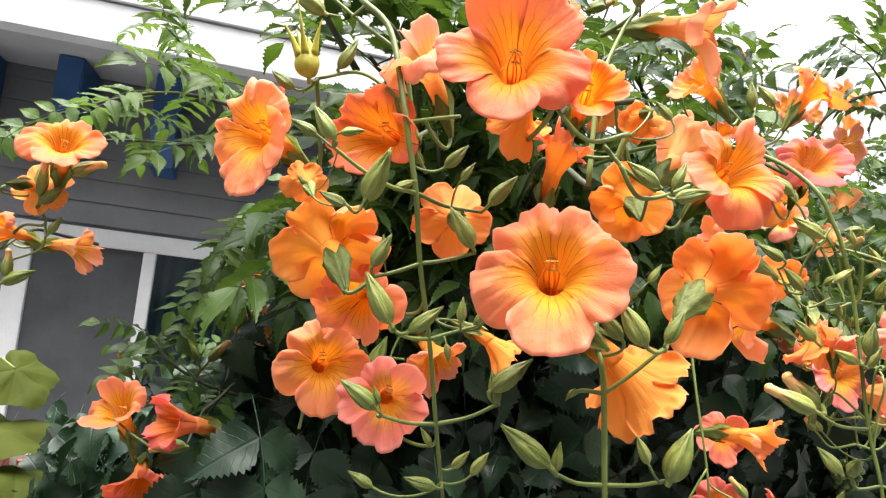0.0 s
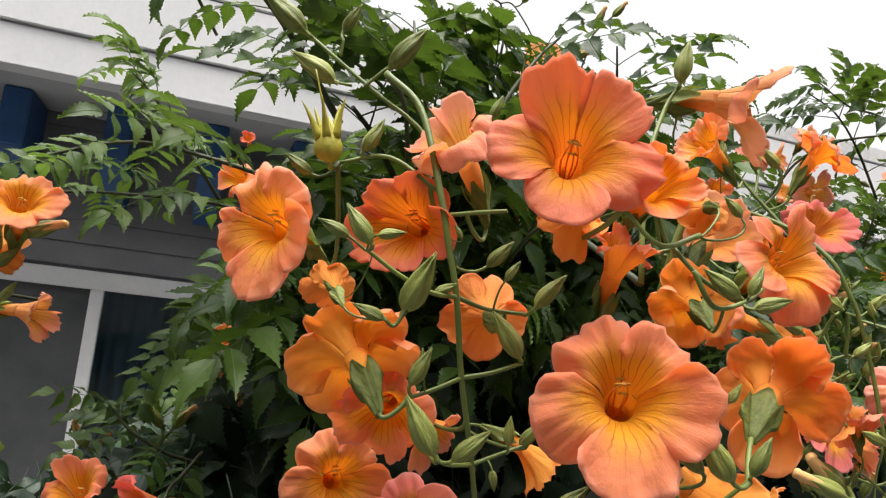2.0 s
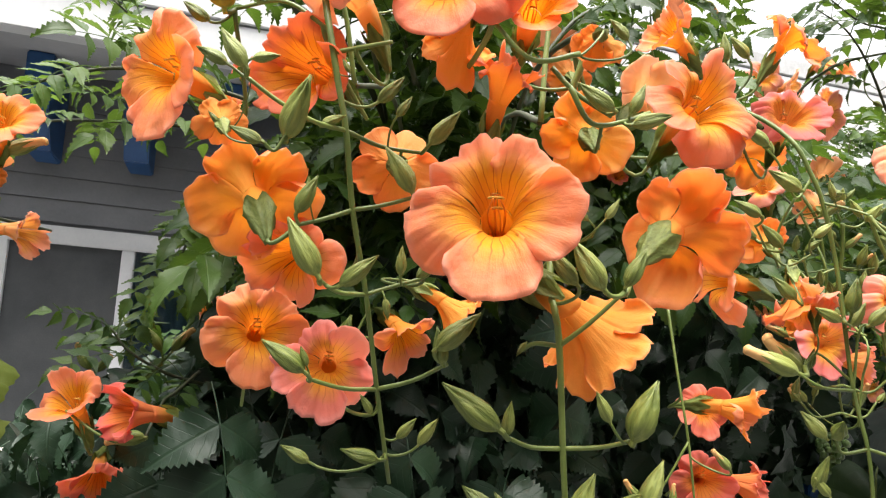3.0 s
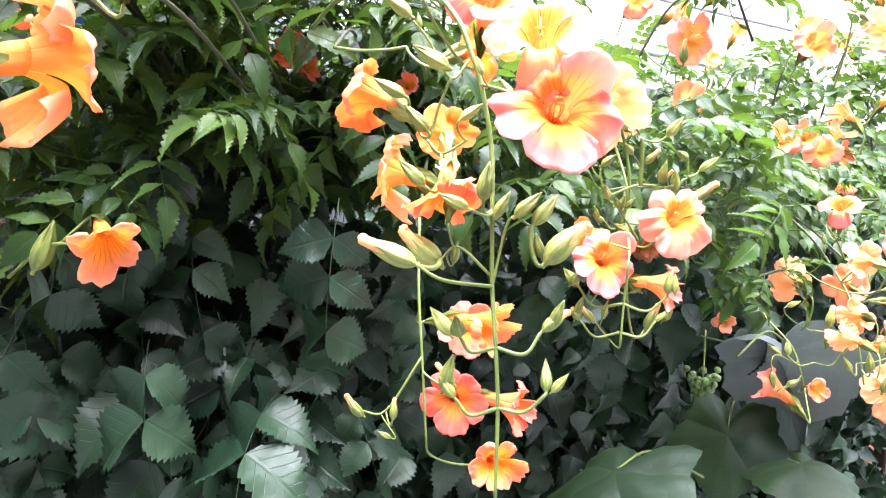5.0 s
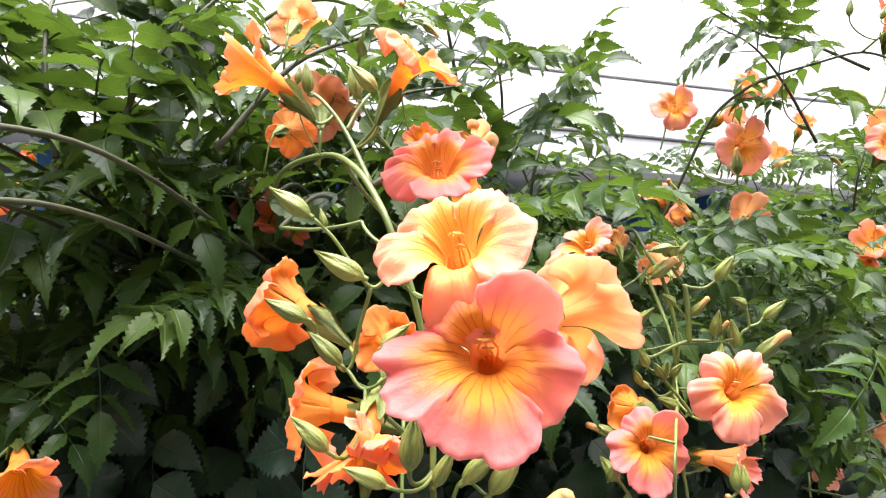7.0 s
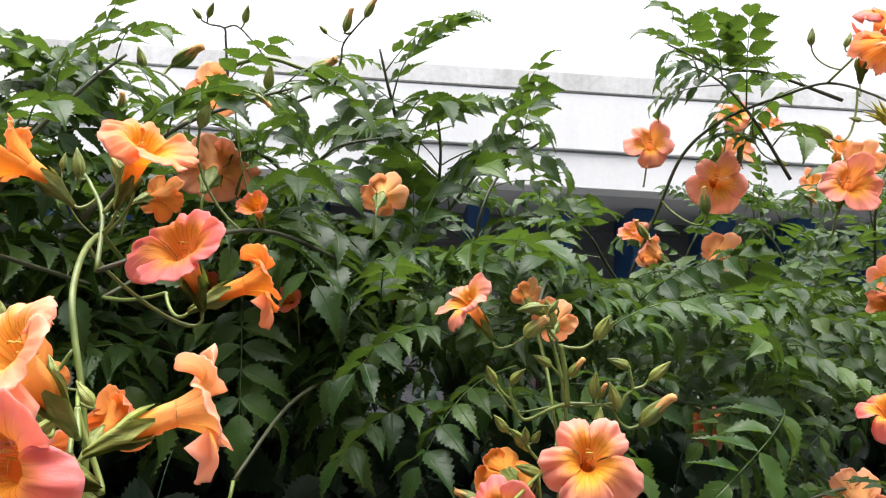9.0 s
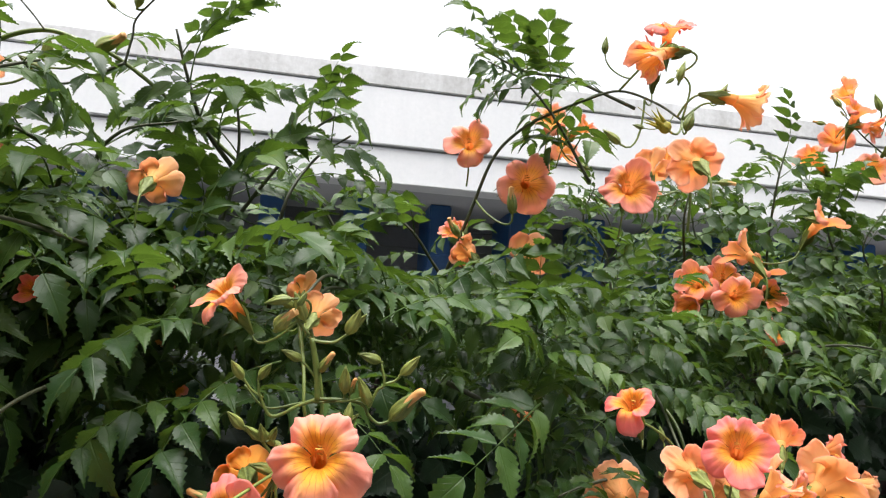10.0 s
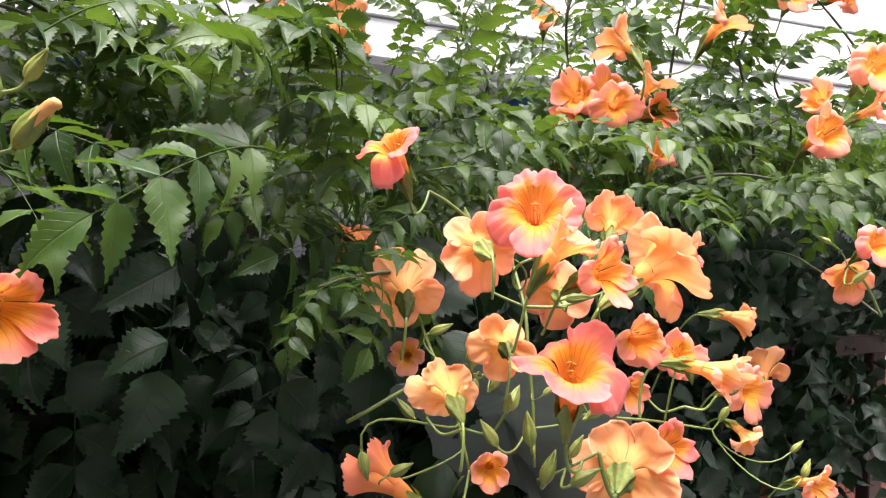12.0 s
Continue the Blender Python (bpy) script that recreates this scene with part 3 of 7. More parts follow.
# ---- leaves ----
def leaflet(verts, faces, uvs, base, along, normal, length, width, droop, fold, teeth=11, cut=0.1):
    """Adds one serrated, folded, drooping leaflet to the lists."""
    along, normal = along.normalized(), normal.normalized()
    side = along.cross(normal).normalized()
    normal = side.cross(along)
    mids = []
    n = teeth
    for i in range(n + 1):
        t = (i / n) ** 1.1
        bend = droop * t ** 2.2
        p = base + along * (length * t * (1 - 0.3 * bend)) - normal * (length * 0.62 * bend)
        w = width * 0.5 * float(np.interp(t, (0, 0.04, 0.12, 0.25, 0.38, 0.52, 0.66, 0.78, 0.9, 1), (0, 0.4, 0.82, 1, 0.94, 0.72, 0.44, 0.22, 0.09, 0)))
        mids.append((p, t, w))
    start = len(verts)
    for i, (p, t, w) in enumerate(mids):
        verts.append(p)
        uvs.append((0.5, t))
    lefts, rights = {}, {}
    phase = 40 * (base.x + base.y) + 9 * droop
    for sgn, store in ((1, lefts), (-1, rights)):
        for i in range(1, n):
            p, t, w = mids[i]
            ripple = 0.14 * math.sin(8.5 * t + phase + 1.9 * sgn) + 0.05 * math.sin(19 * t + 2 * phase * sgn)
            q = p + side * sgn * w * (0.93 - 0.7 * cut) + normal * (w * (fold + ripple))
            tooth = p + side * sgn * w * (1 + cut) + normal * (w * (fold * 1.05 + 1.2 * ripple)) + along * (length * 0.55 / n)
            store[i] = (len(verts), len(verts) + 1)
            verts.extend((q, tooth))
            uvs.extend(((0.5 + sgn * 0.43 * w / (0.5 * width), t), (0.5 + sgn * 0.5 * w / (0.5 * width), t + 0.6 / n)))
        flip = sgn < 0

        def tri(*ids):
            faces.append(ids[::-1] if flip else ids)

        tri(start, store[1][0], start + 1)
        for i in range(1, n - 1):
            a, b = store[i], store[i + 1]
            tri(start + i, a[0], start + i + 1)
            tri(start + i + 1, a[0], b[0])
            tri(a[0], a[1], b[0])
        a = store[n - 1]
        tri(start + n - 1, a[0], start + n)
        tri(a[0], a[1], start + n)


def compound_leaf(seed, pairs, length, sag, broad=0.5, scale=0.36, teeth=10, cut=0.1, limp=0.85):
    """A pinnate leaf: a rachis along +x that sags, opposite serrated leaflets and one at the tip. Lists of points, faces and uvs."""
    rng = random.Random(seed)
    verts, faces, uvs = [], [], []
    spine = []
    for i in range(pairs * 2 + 3):
        t = i / (pairs * 2 + 2)
        spine.append(Vector((length * t * (1 - 0.22 * sag * t), 0.012 * math.sin(3 * t + seed), -length * sag * 0.55 * t * t + length * 0.08 * math.sin(math.pi * t))))
    for i in range(len(spine) - 1):
        a, b = spine[i], spine[i + 1]
        r = (0.0075 if broad < 0.6 else 0.0045) * (1 - 0.06 * i)
        k = len(verts)
        for p in (a, b):
            verts.extend((p + Vector((0, r, -r * 0.5)), p + Vector((0, -r, -r * 0.5)), p + Vector((0, 0, r))))
            uvs.extend(((0.5, 0.5),) * 3)
        for m in range(3):
            faces.append((k + m, k + (m + 1) % 3, k + 3 + (m + 1) % 3, k + 3 + m))
    size = length * scale
    for j in range(pairs):
        t = 0.3 + 0.62 * j / max(1, pairs - 1)
        i = min(int(t * (len(spine) - 1)), len(spine) - 2)
        p, d = spine[i], (spine[i + 1] - spine[i]).normalized()
        for s in (-1, 1):
            out = (d * rng.uniform(0.25, 0.55) + Vector((0, s, 0)) + Vector((0, 0, -rng.uniform(0.1, 0.88 * limp) * (0.4 + sag)))).normalized()
            up = Vector((0, 0, 1)) + d * rng.uniform(-0.3, 0.3) + Vector((0, rng.uniform(-0.3, 0.3), 0))
            L = size * rng.uniform(0.8, 1.1) * (0.85 + 0.3 * math.sin(math.pi * (t - 0.15)))
            leaflet(verts, faces, uvs, p + out * 0.004, out, up, L, L * broad * rng.uniform(0.88, 1.12), rng.uniform(0.2 * limp, limp), rng.uniform(0.1, 0.5), teeth, cut)
    d = (spine[-1] - spine[-2]).normalized()
    leaflet(verts, faces, uvs, spine[-1], d, Vector((0, 0, 1)), size * 1.2, size * 1.2 * broad, 0.6, 0.25, teeth, cut)
    return verts, faces, uvs


def leaf_data(name, lists, material):
    verts, faces, uvs = lists
    me = bpy.data.meshes.new(name)
    me.from_pydata([tuple(v) for v in verts], [], faces)
    layer = me.uv_layers.new(name="UVMap")
    idx = np.empty(len(me.loops), dtype=np.int32)
    me.loops.foreach_get("vertex_index", idx)
    layer.data.foreach_set("uv", np.array(uvs, dtype=np.float32)[idx].ravel())
    me.polygons.foreach_set("use_smooth", np.ones(len(me.polygons), dtype=bool))
    me.materials.append(material)
    me.update()
    return me


# the first eight have narrow leaflets (top of the vine), the others broad hanging ones (its lower face)
LISTS = [compound_leaf(s, 5, 1.0, sag, 0.42, 0.31, 10, 0.085, 0.6) for s, sag in zip(range(8), (0.2, 0.55, 0.35, 0.7, 0.3, 0.5, 0.1, 0.45))]
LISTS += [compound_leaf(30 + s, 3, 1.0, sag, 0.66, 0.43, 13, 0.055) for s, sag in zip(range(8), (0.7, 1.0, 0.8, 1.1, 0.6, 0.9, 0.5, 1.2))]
LEAVES = [leaf_data("leaf", l, LEAF if k < 8 else SHADED) for k, l in enumerate(LISTS)]
YOUNGS = [leaf_data("leaf", compound_leaf(20 + s, 5 + s % 2, 1.0, 0.12 + 0.1 * s, 0.46, 0.27, 8, 0.07, 0.35), YOUNG) for s in range(4)]
SHOOTS = [leaf_data("leaf", compound_leaf(40 + s, 4 + s % 2, 1.0, 0.1 + 0.12 * s, 0.47, 0.29, 10, 0.08, 0.4), LEAF) for s in range(5)]


def leaf_turn(out, roll=0.0):
    """The turn that brings +x to a direction with +z kept upward."""
    x = Vector(out).normalized()
    up = Vector((0, 0, 1)) if abs(x.z) < 0.95 else Vector((0, -1, 0))
    y = up.cross(x).normalized()
    return Matrix((x, y, x.cross(y))).transposed().to_4x4() @ Matrix.Rotation(roll, 4, "X")


def leaf(parent, at, out, length, young=False, which=None, roll=0.0):
    bank = YOUNGS if young else SHOOTS if which is None else LEAVES
    ob = new("leaf", bank[RNG.randrange(min(8, len(bank))) if which is None else which % len(bank)])
    ob.parent = parent
    ob.matrix_basis = Matrix.Translation(Vector(at) - parent.matrix_basis.translation) @ leaf_turn(out, roll) @ Matrix.Scale(length, 4)
    return ob


def shoot(label, pts, r0=0.004, leaves=6, length=0.15, young=False, start=0.15, wood=True, spread=0.8, droop=0.3):
    """A leafy branch of the vine: a stem through the points with opposite pairs of pinnate leaves."""
    ob = new("vine_branch")
    ob.matrix_basis = Matrix.Translation(pts[0])
    tagged(ob, label, "vine branch", "branches of the vine")
    LINES[ob.name] = []
    stem(ob, pts, r0, r0 * 0.45, wood)
    line = LINES[ob.name]
    for k in range(leaves):
        t = start + (1 - start) * (k + 0.5) / leaves
        i = min(int(t * (len(line) - 1)), len(line) - 2)
        d = (line[i + 1] - line[i]).normalized()
        a = d.cross(Vector((0, 0, 1)))
        a = a.normalized() if a.length > 0.2 else Vector((1, 0, 0))
        for s in (-1, 1):
            o = d * 0.45 + a * s * spread * RNG.uniform(0.7, 1.2) + Vector((RNG.uniform(-.2, .2), RNG.uniform(-.2, .2), RNG.uniform(-droop, 0.35)))
            # the blades tilt outward to the light
            leaf(ob, line[i], o, (1.6 if young else 1.25) * length * RNG.uniform(0.75, 1.15) * (1 - 0.3 * t), young, roll=math.copysign(RNG.uniform(0.0, 1.1), o.x))
    return ob


def broad_leaf(at, out, size, label, roll=0.0, cup=0.12, material=BROAD):
    """A large shallow-lobed leaf of a grape vine on its stalk."""
    ob = new("grape_leaf")
    ob.matrix_basis = Matrix.Translation(at) @ leaf_turn(out, roll)
    tagged(ob, label, "leaf", "large grape leaves")
    rng = random.Random(int(at[0] * 1000))
    bm = bmesh.new()
    uv = bm.loops.layers.uv.new("UVMap")
    around, rings = 60, 7
    rows = []
    ph = rng.uniform(0, 6)
    for j in range(rings + 1):
        s = j / rings
        row = []
        for i in range(around):
            q = -math.pi + 2 * math.pi * i / around
            rim = 0.5 * (0.86 + 0.09 * math.cos(5 * q) + 0.06 * math.cos(q) + 0.022 * ((i % 3) - 1)) * (1 - 0.55 * math.exp(-((abs(q) - math.pi) / 0.22) ** 2))
            p = Vector((0.12 + s * rim * math.cos(q), s * rim * math.sin(q), 0))
            p.z = -cup * s * s + 0.012 * s * math.cos(5 * q) + 0.11 * s * noise.noise(Vector((3 * p.x + ph, 3 * p.y, 0))) + 0.03 * s * noise.noise(Vector((9 * p.x + ph, 9 * p.y, 2)))
            row.append(bm.verts.new(p * size))
        rows.append(row)
    for j in range(rings):
        for i in range(around):
            k = (i + 1) % around
            f = bm.faces.new((rows[j][i], rows[j + 1][i], rows[j + 1][k], rows[j][k]))
            f.smooth = True
            for loop, (c, r) in zip(f.loops, ((i, j), (i, j + 1), (k, j + 1), (k, j))):
                loop[uv].uv = (0.5 + 0.45 * math.sin(2.5 * 2 * math.pi * c / around) * r / rings, r / rings)
    bmesh.ops.remove_doubles(bm, verts=rows[0], dist=1e-5)
    blade = new("blade", mesh_of("blade", bm, material))
    blade.parent = ob
    s = new("stalk", mesh_of("stalk", tube(bmesh.new(), smooth_line([(0.1 * size, 0, 0), (-0.2 * size, 0, -0.1 * size), (-0.45 * size, 0.05 * size, -0.45 * size)], 5), 0.0018, 0.002, 7), STALK))
    s.parent = ob
    return ob


def grape_bunch(at, label):
    ob = new("grape_bunch")
    ob.matrix_basis = Matrix.Translation(at)
    tagged(ob, label, "grapes")
    bm = bmesh.new()
    bmesh.ops.create_icosphere(bm, subdivisions=2, radius=0.0085)
    for f in bm.faces:
        f.smooth = True
    berry = mesh_of("berry", bm, GRAPE)
    rng = random.Random(4)
    for k in range(34):
        h = (k / 34) ** 0.8
        q = k * 2.4
        r = 0.03 * (1 - h) + 0.006
        g = new("berry", berry)
        g.parent = ob
        g.matrix_basis = Matrix.Translation((r * math.cos(q), r * math.sin(q), -0.075 * h + rng.uniform(-0.003, 0.003))) @ Matrix.Scale(rng.uniform(0.85, 1.1), 4)
    s = new("stalk", mesh_of("stalk", tube(bmesh.new(), smooth_line([(0, 0, -0.06), (0, 0, 0.0), (0.02, 0.03, 0.08)], 5), 0.0015, 0.002, 7), STALK))
    s.parent = ob


# ---- ground and house ----
GROUND = 0.4
bm = bmesh.new()
for x, y in ((-400, -400), (400, -400), (400, 400), (-400, 400)):
    bm.verts.new((x, y, GROUND))
bm.faces.new(bm.verts[:])
bmesh.ops.subdivide_edges(bm, edges=bm.edges[:], cuts=6, use_grid_fill=True)
tagged(new("ground", mesh_of("ground", bm, GRAVEL)), "worn grey concrete yard", "ground", kind="structure")


def setting(name, bm, material, label, category):
    return tagged(new(name, mesh_of(name, bm, material)), label, category, kind="structure")


WX0, WX1, WZ0, WZ1 = -0.78, 1.02, 0.62, 2.5
WALL_Y = 5.88
bm = bmesh.new()
for lo, hi in (((-7, WALL_Y, GROUND), (WX0, WALL_Y + 0.2, 3.9)), ((WX1, WALL_Y, GROUND), (14, WALL_Y + 0.2, 3.9)),
               ((WX0, WALL_Y, GROUND), (WX1, WALL_Y + 0.2, WZ0)), ((WX0, WALL_Y, WZ1), (WX1, WALL_Y + 0.2, 3.9))):
    box(bm, lo, hi)
wall = setting("wall_house", bm, SIDING, "grey house wall clad with horizontal boards", "wall")
z = GROUND + 0.02
while z < 3.45:
    spans = [(-7.0, 14.0)] if z > WZ1 + 0.001 or z + 0.15 < WZ0 else [(-7.0, WX0 - 0.01), (WX1 + 0.01, 14.0)]
    for a, b in spans:
        bm = bmesh.new()
        lo, hi = z + 0.004, min(z + 0.149, 3.5)
        vs = [bm.verts.new(p) for p in ((a, WALL_Y - 0.002, lo), (a, WALL_Y - 0.022, lo), (a, WALL_Y - 0.006, hi), (a, WALL_Y - 0.002, hi),
                                        (b, WALL_Y - 0.002, lo), (b, WALL_Y - 0.022, lo), (b, WALL_Y - 0.006, hi), (b, WALL_Y - 0.002, hi))]
        for f in ((0, 1, 2, 3), (7, 6, 5, 4), (0, 4, 5, 1), (1, 5, 6, 2), (2, 6, 7, 3)):
            bm.faces.new([vs[i] for i in f])
        ob = new("board", mesh_of("board", bm, SIDING))
        ob.parent = wall
    z += 0.15

# eaves: soffit, white fascia with two grooves, weathered coping
setting("ceiling", box(bmesh.new(), (-7, 5.0, 3.512), (14, WALL_Y - 0.004, 3.55)), SOFFIT, "grey boarded soffit under the eaves", "soffit")
fascia = tagged(new("trim", None), "white painted fascia with coping under the roof edge", "fascia", kind="structure")
for name, lo, hi, mat, y in (("fascia_board", 3.51, 3.738, WHITE, 4.965), ("fascia_board", 3.748, 4.118, WHITE, 4.945), ("coping", 4.126, 4.252, COPING, 4.938)):
    part(name, box(bmesh.new(), (-7, y, lo), (14, 5.12, hi), 0.006), mat, fascia, "stained weathered coping" if name == "coping" else "")
part("fascia_backing", box(bmesh.new(), (-7, 5.01, 3.56), (14, 5.11, 4.18)), COPING, fascia)
setting("roof", box(bmesh.new(), (-7, 5.125, 4.1), (14, 12, 4.2)), COPING, "flat grey roof behind the parapet", "roof")
setting("wall_back", box(bmesh.new(), (-7, 11.8, GROUND), (14, 12, 4.09)), SIDING, "grey back wall of the house", "wall")
for k in range(-9, 17):
    x = -0.47 + 0.565 * k
    bm = bmesh.new()
    # a tapered board whose lower front corner is cut on the slant
    side = [(5.4, 3.508), (5.4, 3.16), (5.56, 2.94), (WALL_Y - 0.025, 2.9), (WALL_Y - 0.025, 3.508)]
    rings = [[bm.verts.new((x + w, py, pz)) for py, pz in side] for w in (-0.075, 0.075)]
    bm.faces.new(rings[0])
    bm.faces.new(rings[1][::-1])
    for i in range(len(side)):
        j = (i + 1) % len(side)
        bm.faces.new((rings[0][j], rings[0][i], rings[1][i], rings[1][j]))
    bmesh.ops.recalc_face_normals(bm, faces=bm.faces[:])
    bmesh.ops.bevel(bm, geom=bm.edges[:], offset=0.008, segments=2, affect="EDGES")
    b = new("eaves_bracket", mesh_of("eaves_bracket", bm, BLUE))
    tagged(b, "blue painted timber bracket under the eaves", "bracket", "brackets under the eaves")

window = tagged(new("window_1"), "white sliding window with a dark screen and teal curtain", "window", kind="structure")
FY = WALL_Y - 0.05
for lo, hi in (((WX0, FY, WZ1 - 0.12), (WX1, FY + 0.09, WZ1)), ((WX0, FY, WZ0), (WX1, FY + 0.09, WZ0 + 0.08)),
               ((WX0, FY + 0.002, WZ0 + 0.08), (WX0 + 0.14, FY + 0.09, WZ1 - 0.12)), ((WX1 - 0.1, FY + 0.002, WZ0 + 0.08), (WX1, FY + 0.09, WZ1 - 0.12)),
               ((0.035, FY + 0.004, WZ0 + 0.08), (0.115, FY + 0.088, WZ1 - 0.12))):
    part("window_frame", box(bmesh.new(), lo, hi, 0.006), FRAME, window)
part("pane", box(bmesh.new(), (WX0 + 0.14, FY + 0.045, WZ0 + 0.08), (0.035, FY + 0.05, WZ1 - 0.12)), SCREEN, window, "dark insect screen")
pane = part("pane", box(bmesh.new(), (0.115, FY + 0.045, WZ0 + 0.08), (WX1 - 0.1, FY + 0.05, WZ1 - 0.12)), GLASS, window)
pane.visible_shadow = False
bm = bmesh.new()
prev = None
for i in range(60):
    x = 0.1 + 0.85 * i / 59
    y = WALL_Y + 0.16 + 0.02 * math.sin(i * 1.1)
    pair = (bm.verts.new((x, y, WZ0)), bm.verts.new((x, y, WZ1)))
    if prev:
        f = bm.faces.new((prev[0], pair[0], pair[1], prev[1]))
        f.smooth = True
    prev = pair
bmesh.ops.solidify(bm, geom=bm.faces[:], thickness=0.004)
tagged(new("curtain", mesh_of("curtain", bm, CURTAIN)), "teal blue curtain drawn behind the glass", "curtain")

# low brick wall and trellis behind the vine
LOW_A, LOW_B = Vector((0.2, 2.05, GROUND)), Vector((5.2, 3.9, GROUND))
run = (LOW_B - LOW_A).normalized()
low_wall = setting("wall_garden", box(bmesh.new(), (0, 0, 0), ((LOW_B - LOW_A).length, 0.1, 1.56)), MORTAR, "low red brick garden wall behind the vine", "garden wall")
low_wall.matrix_basis = Matrix.Translation(LOW_A) @ Matrix.Rotation(math.atan2(run.y, run.x), 4, "Z")

# dark timber trellis that carries the vine
def beam(name, a, b, wide, deep, material, label, category, group=""):
    a, b = Vector(a), Vector(b)
    bm = box(bmesh.new(), (0, -deep / 2, -wide / 2), ((b - a).length, deep / 2, wide / 2), 0.004)
    ob = new(name, mesh_of(name, bm, material))
    ob.matrix_basis = Matrix.Translation(a) @ leaf_turn(b - a)
    return tagged(ob, label, category, group)


beam("trellis_beam", (1.0, 2.15, 2.03), (4.6, 3.4, 2.1), 0.07, 0.05, TIMBER, "dark timber trellis rail behind the leaves", "trellis rail")
beam("trellis_beam", (1.0, 2.2, 2.5), (4.6, 3.42, 2.57), 0.05, 0.05, TIMBER, "dark timber trellis rail behind the leaves", "trellis rail")
for x, y in ((1.7, 2.52), (3.0, 2.94), (4.3, 3.36)):
    beam("trellis_post", (x, y, GROUND), (x, y, 2.5), 0.07, 0.07, TIMBER, "dark timber post of the trellis", "post", "posts of the trellis")
for x, y in ((0.72, 1.98), (1.86, 2.32), (2.6, 2.6)):
    beam("fence_post", (x, y, GROUND), (x, y, 2.0), 0.04, 0.04, BLUE, "blue painted fence post behind the vine", "post", "blue fence posts")
# unseen plain walls added behind and beside the viewer to block sky light
setting("wall_light_block", box(bmesh.new(), (-7, -3.4, GROUND), (14, -3.2, 8.4)), SHADE_WALL, "unseen dark wall added to block light from the front", "wall")
setting("wall_light_block_side", box(bmesh.new(), (-7.2, -3.4, GROUND), (-7.004, 4.9, 6.4)), SHADE_WALL, "unseen dark wall added to block light from the side", "wall")
setting("wall_light_block_end", box(bmesh.new(), (14.004, -3.4, GROUND), (14.2, 4.9, 6.4)), SHADE_WALL, "unseen dark wall added to block light from the side", "wall")
# a bare woody limb that crosses behind the hanging stems
limb = new("vine_limb")
limb.matrix_basis = Matrix.Translation((1.45, 1.78, 2.12))
tagged(limb, "dark bare woody limb of the vine", "vine limb")
bm = tube(bmesh.new(), [p - limb.matrix_basis.translation for p in smooth_line([(1.3, 1.95, 2.2), (1.45, 1.8, 2.15), (1.58, 1.72, 2.12), (1.74, 1.74, 2.07), (1.95, 1.9, 2.0), (2.1, 2.3, 1.9)], 8)], 0.014, 0.02, 10)
for v in bm.verts:
    v.co += 0.004 * noise.noise_vector(v.co * 30)
part("limb", bm, TIMBER, limb)


# a second bare limb, low at the end of the hedge
limb = new("vine_limb")
limb.matrix_basis = Matrix.Translation((0.568, 1.856, 1.962))
tagged(limb, "dark bare woody limb of the vine", "vine limb")
bm = tube(bmesh.new(), [p - limb.matrix_basis.translation for p in smooth_line([(0.438, 1.872, 1.906), (0.509, 1.852, 1.945), (0.568, 1.856, 1.962), (0.636, 1.869, 1.981), (0.728, 2.004, 1.907)], 8)], 0.017, 0.013, 10)
for v in bm.verts:
    v.co += 0.004 * noise.noise_vector(v.co * 30)
part("limb", bm, TIMBER, limb)


# ---- flower clusters and branches ----
c = cluster((0.817, 1.061, 2.396), 'coral orange trumpet flowers and green buds on a hanging stem')
tether(c, (0.792, 1.089, 2.459))
stem(c, [(0.792, 1.089, 2.459), (0.806, 1.076, 2.442), (0.814, 1.061, 2.405), (0.819, 1.058, 2.384), (0.824, 1.056, 2.364), (0.830, 1.057, 2.333), (0.839, 1.059, 2.300), (0.848, 1.063, 2.262), (0.858, 1.068, 2.223)], 0.0016, 0.0009)
stem(c, [(0.817, 1.061, 2.396), (0.828, 1.053, 2.398), (0.837, 1.045, 2.399)], 0.0010, 0.0008)
stem(c, [(0.830, 1.057, 2.333), (0.819, 1.055, 2.328), (0.808, 1.053, 2.324)], 0.0010, 0.0008)
stem(c, [(0.830, 1.057, 2.333), (0.841, 1.055, 2.336), (0.854, 1.055, 2.341)], 0.0010, 0.0008)
stem(c, [(0.839, 1.059, 2.300), (0.828, 1.057, 2.300), (0.819, 1.051, 2.304)], 0.0010, 0.0008)
stem(c, [(0.839, 1.059, 2.300), (0.849, 1.059, 2.304), (0.863, 1.060, 2.309)], 0.0009, 0.0007)
stem(c, [(0.848, 1.063, 2.262), (0.834, 1.061, 2.262), (0.819, 1.054, 2.266)], 0.0010, 0.0008)
stem(c, [(0.848, 1.063, 2.262), (0.862, 1.059, 2.267), (0.874, 1.054, 2.275)], 0.0010, 0.0008)
stem(c, [(0.824, 1.056, 2.364), (0.811, 1.049, 2.364), (0.797, 1.047, 2.369), (0.784, 1.045, 2.376)], 0.0010, 0.0008)
stem(c, [(0.824, 1.056, 2.364), (0.840, 1.062, 2.361), (0.857, 1.063, 2.361)], 0.0010, 0.0008)
stem(c, [(0.801, 1.044, 2.357), (0.797, 1.044, 2.350), (0.792, 1.043, 2.353)], 0.0008, 0.0007)
stem(c, [(0.815, 1.066, 2.406), (0.796, 1.080, 2.420), (0.776, 1.086, 2.415)], 0.0010, 0.0008)
flower(c, (0.747, 1.082, 2.385), (-0.713, -0.697, -0.072), 0.0288, 'coral', 1)
flower(c, (0.806, 1.082, 2.394), (-0.632, -0.756, -0.168), 0.0304, 'coral', 2)
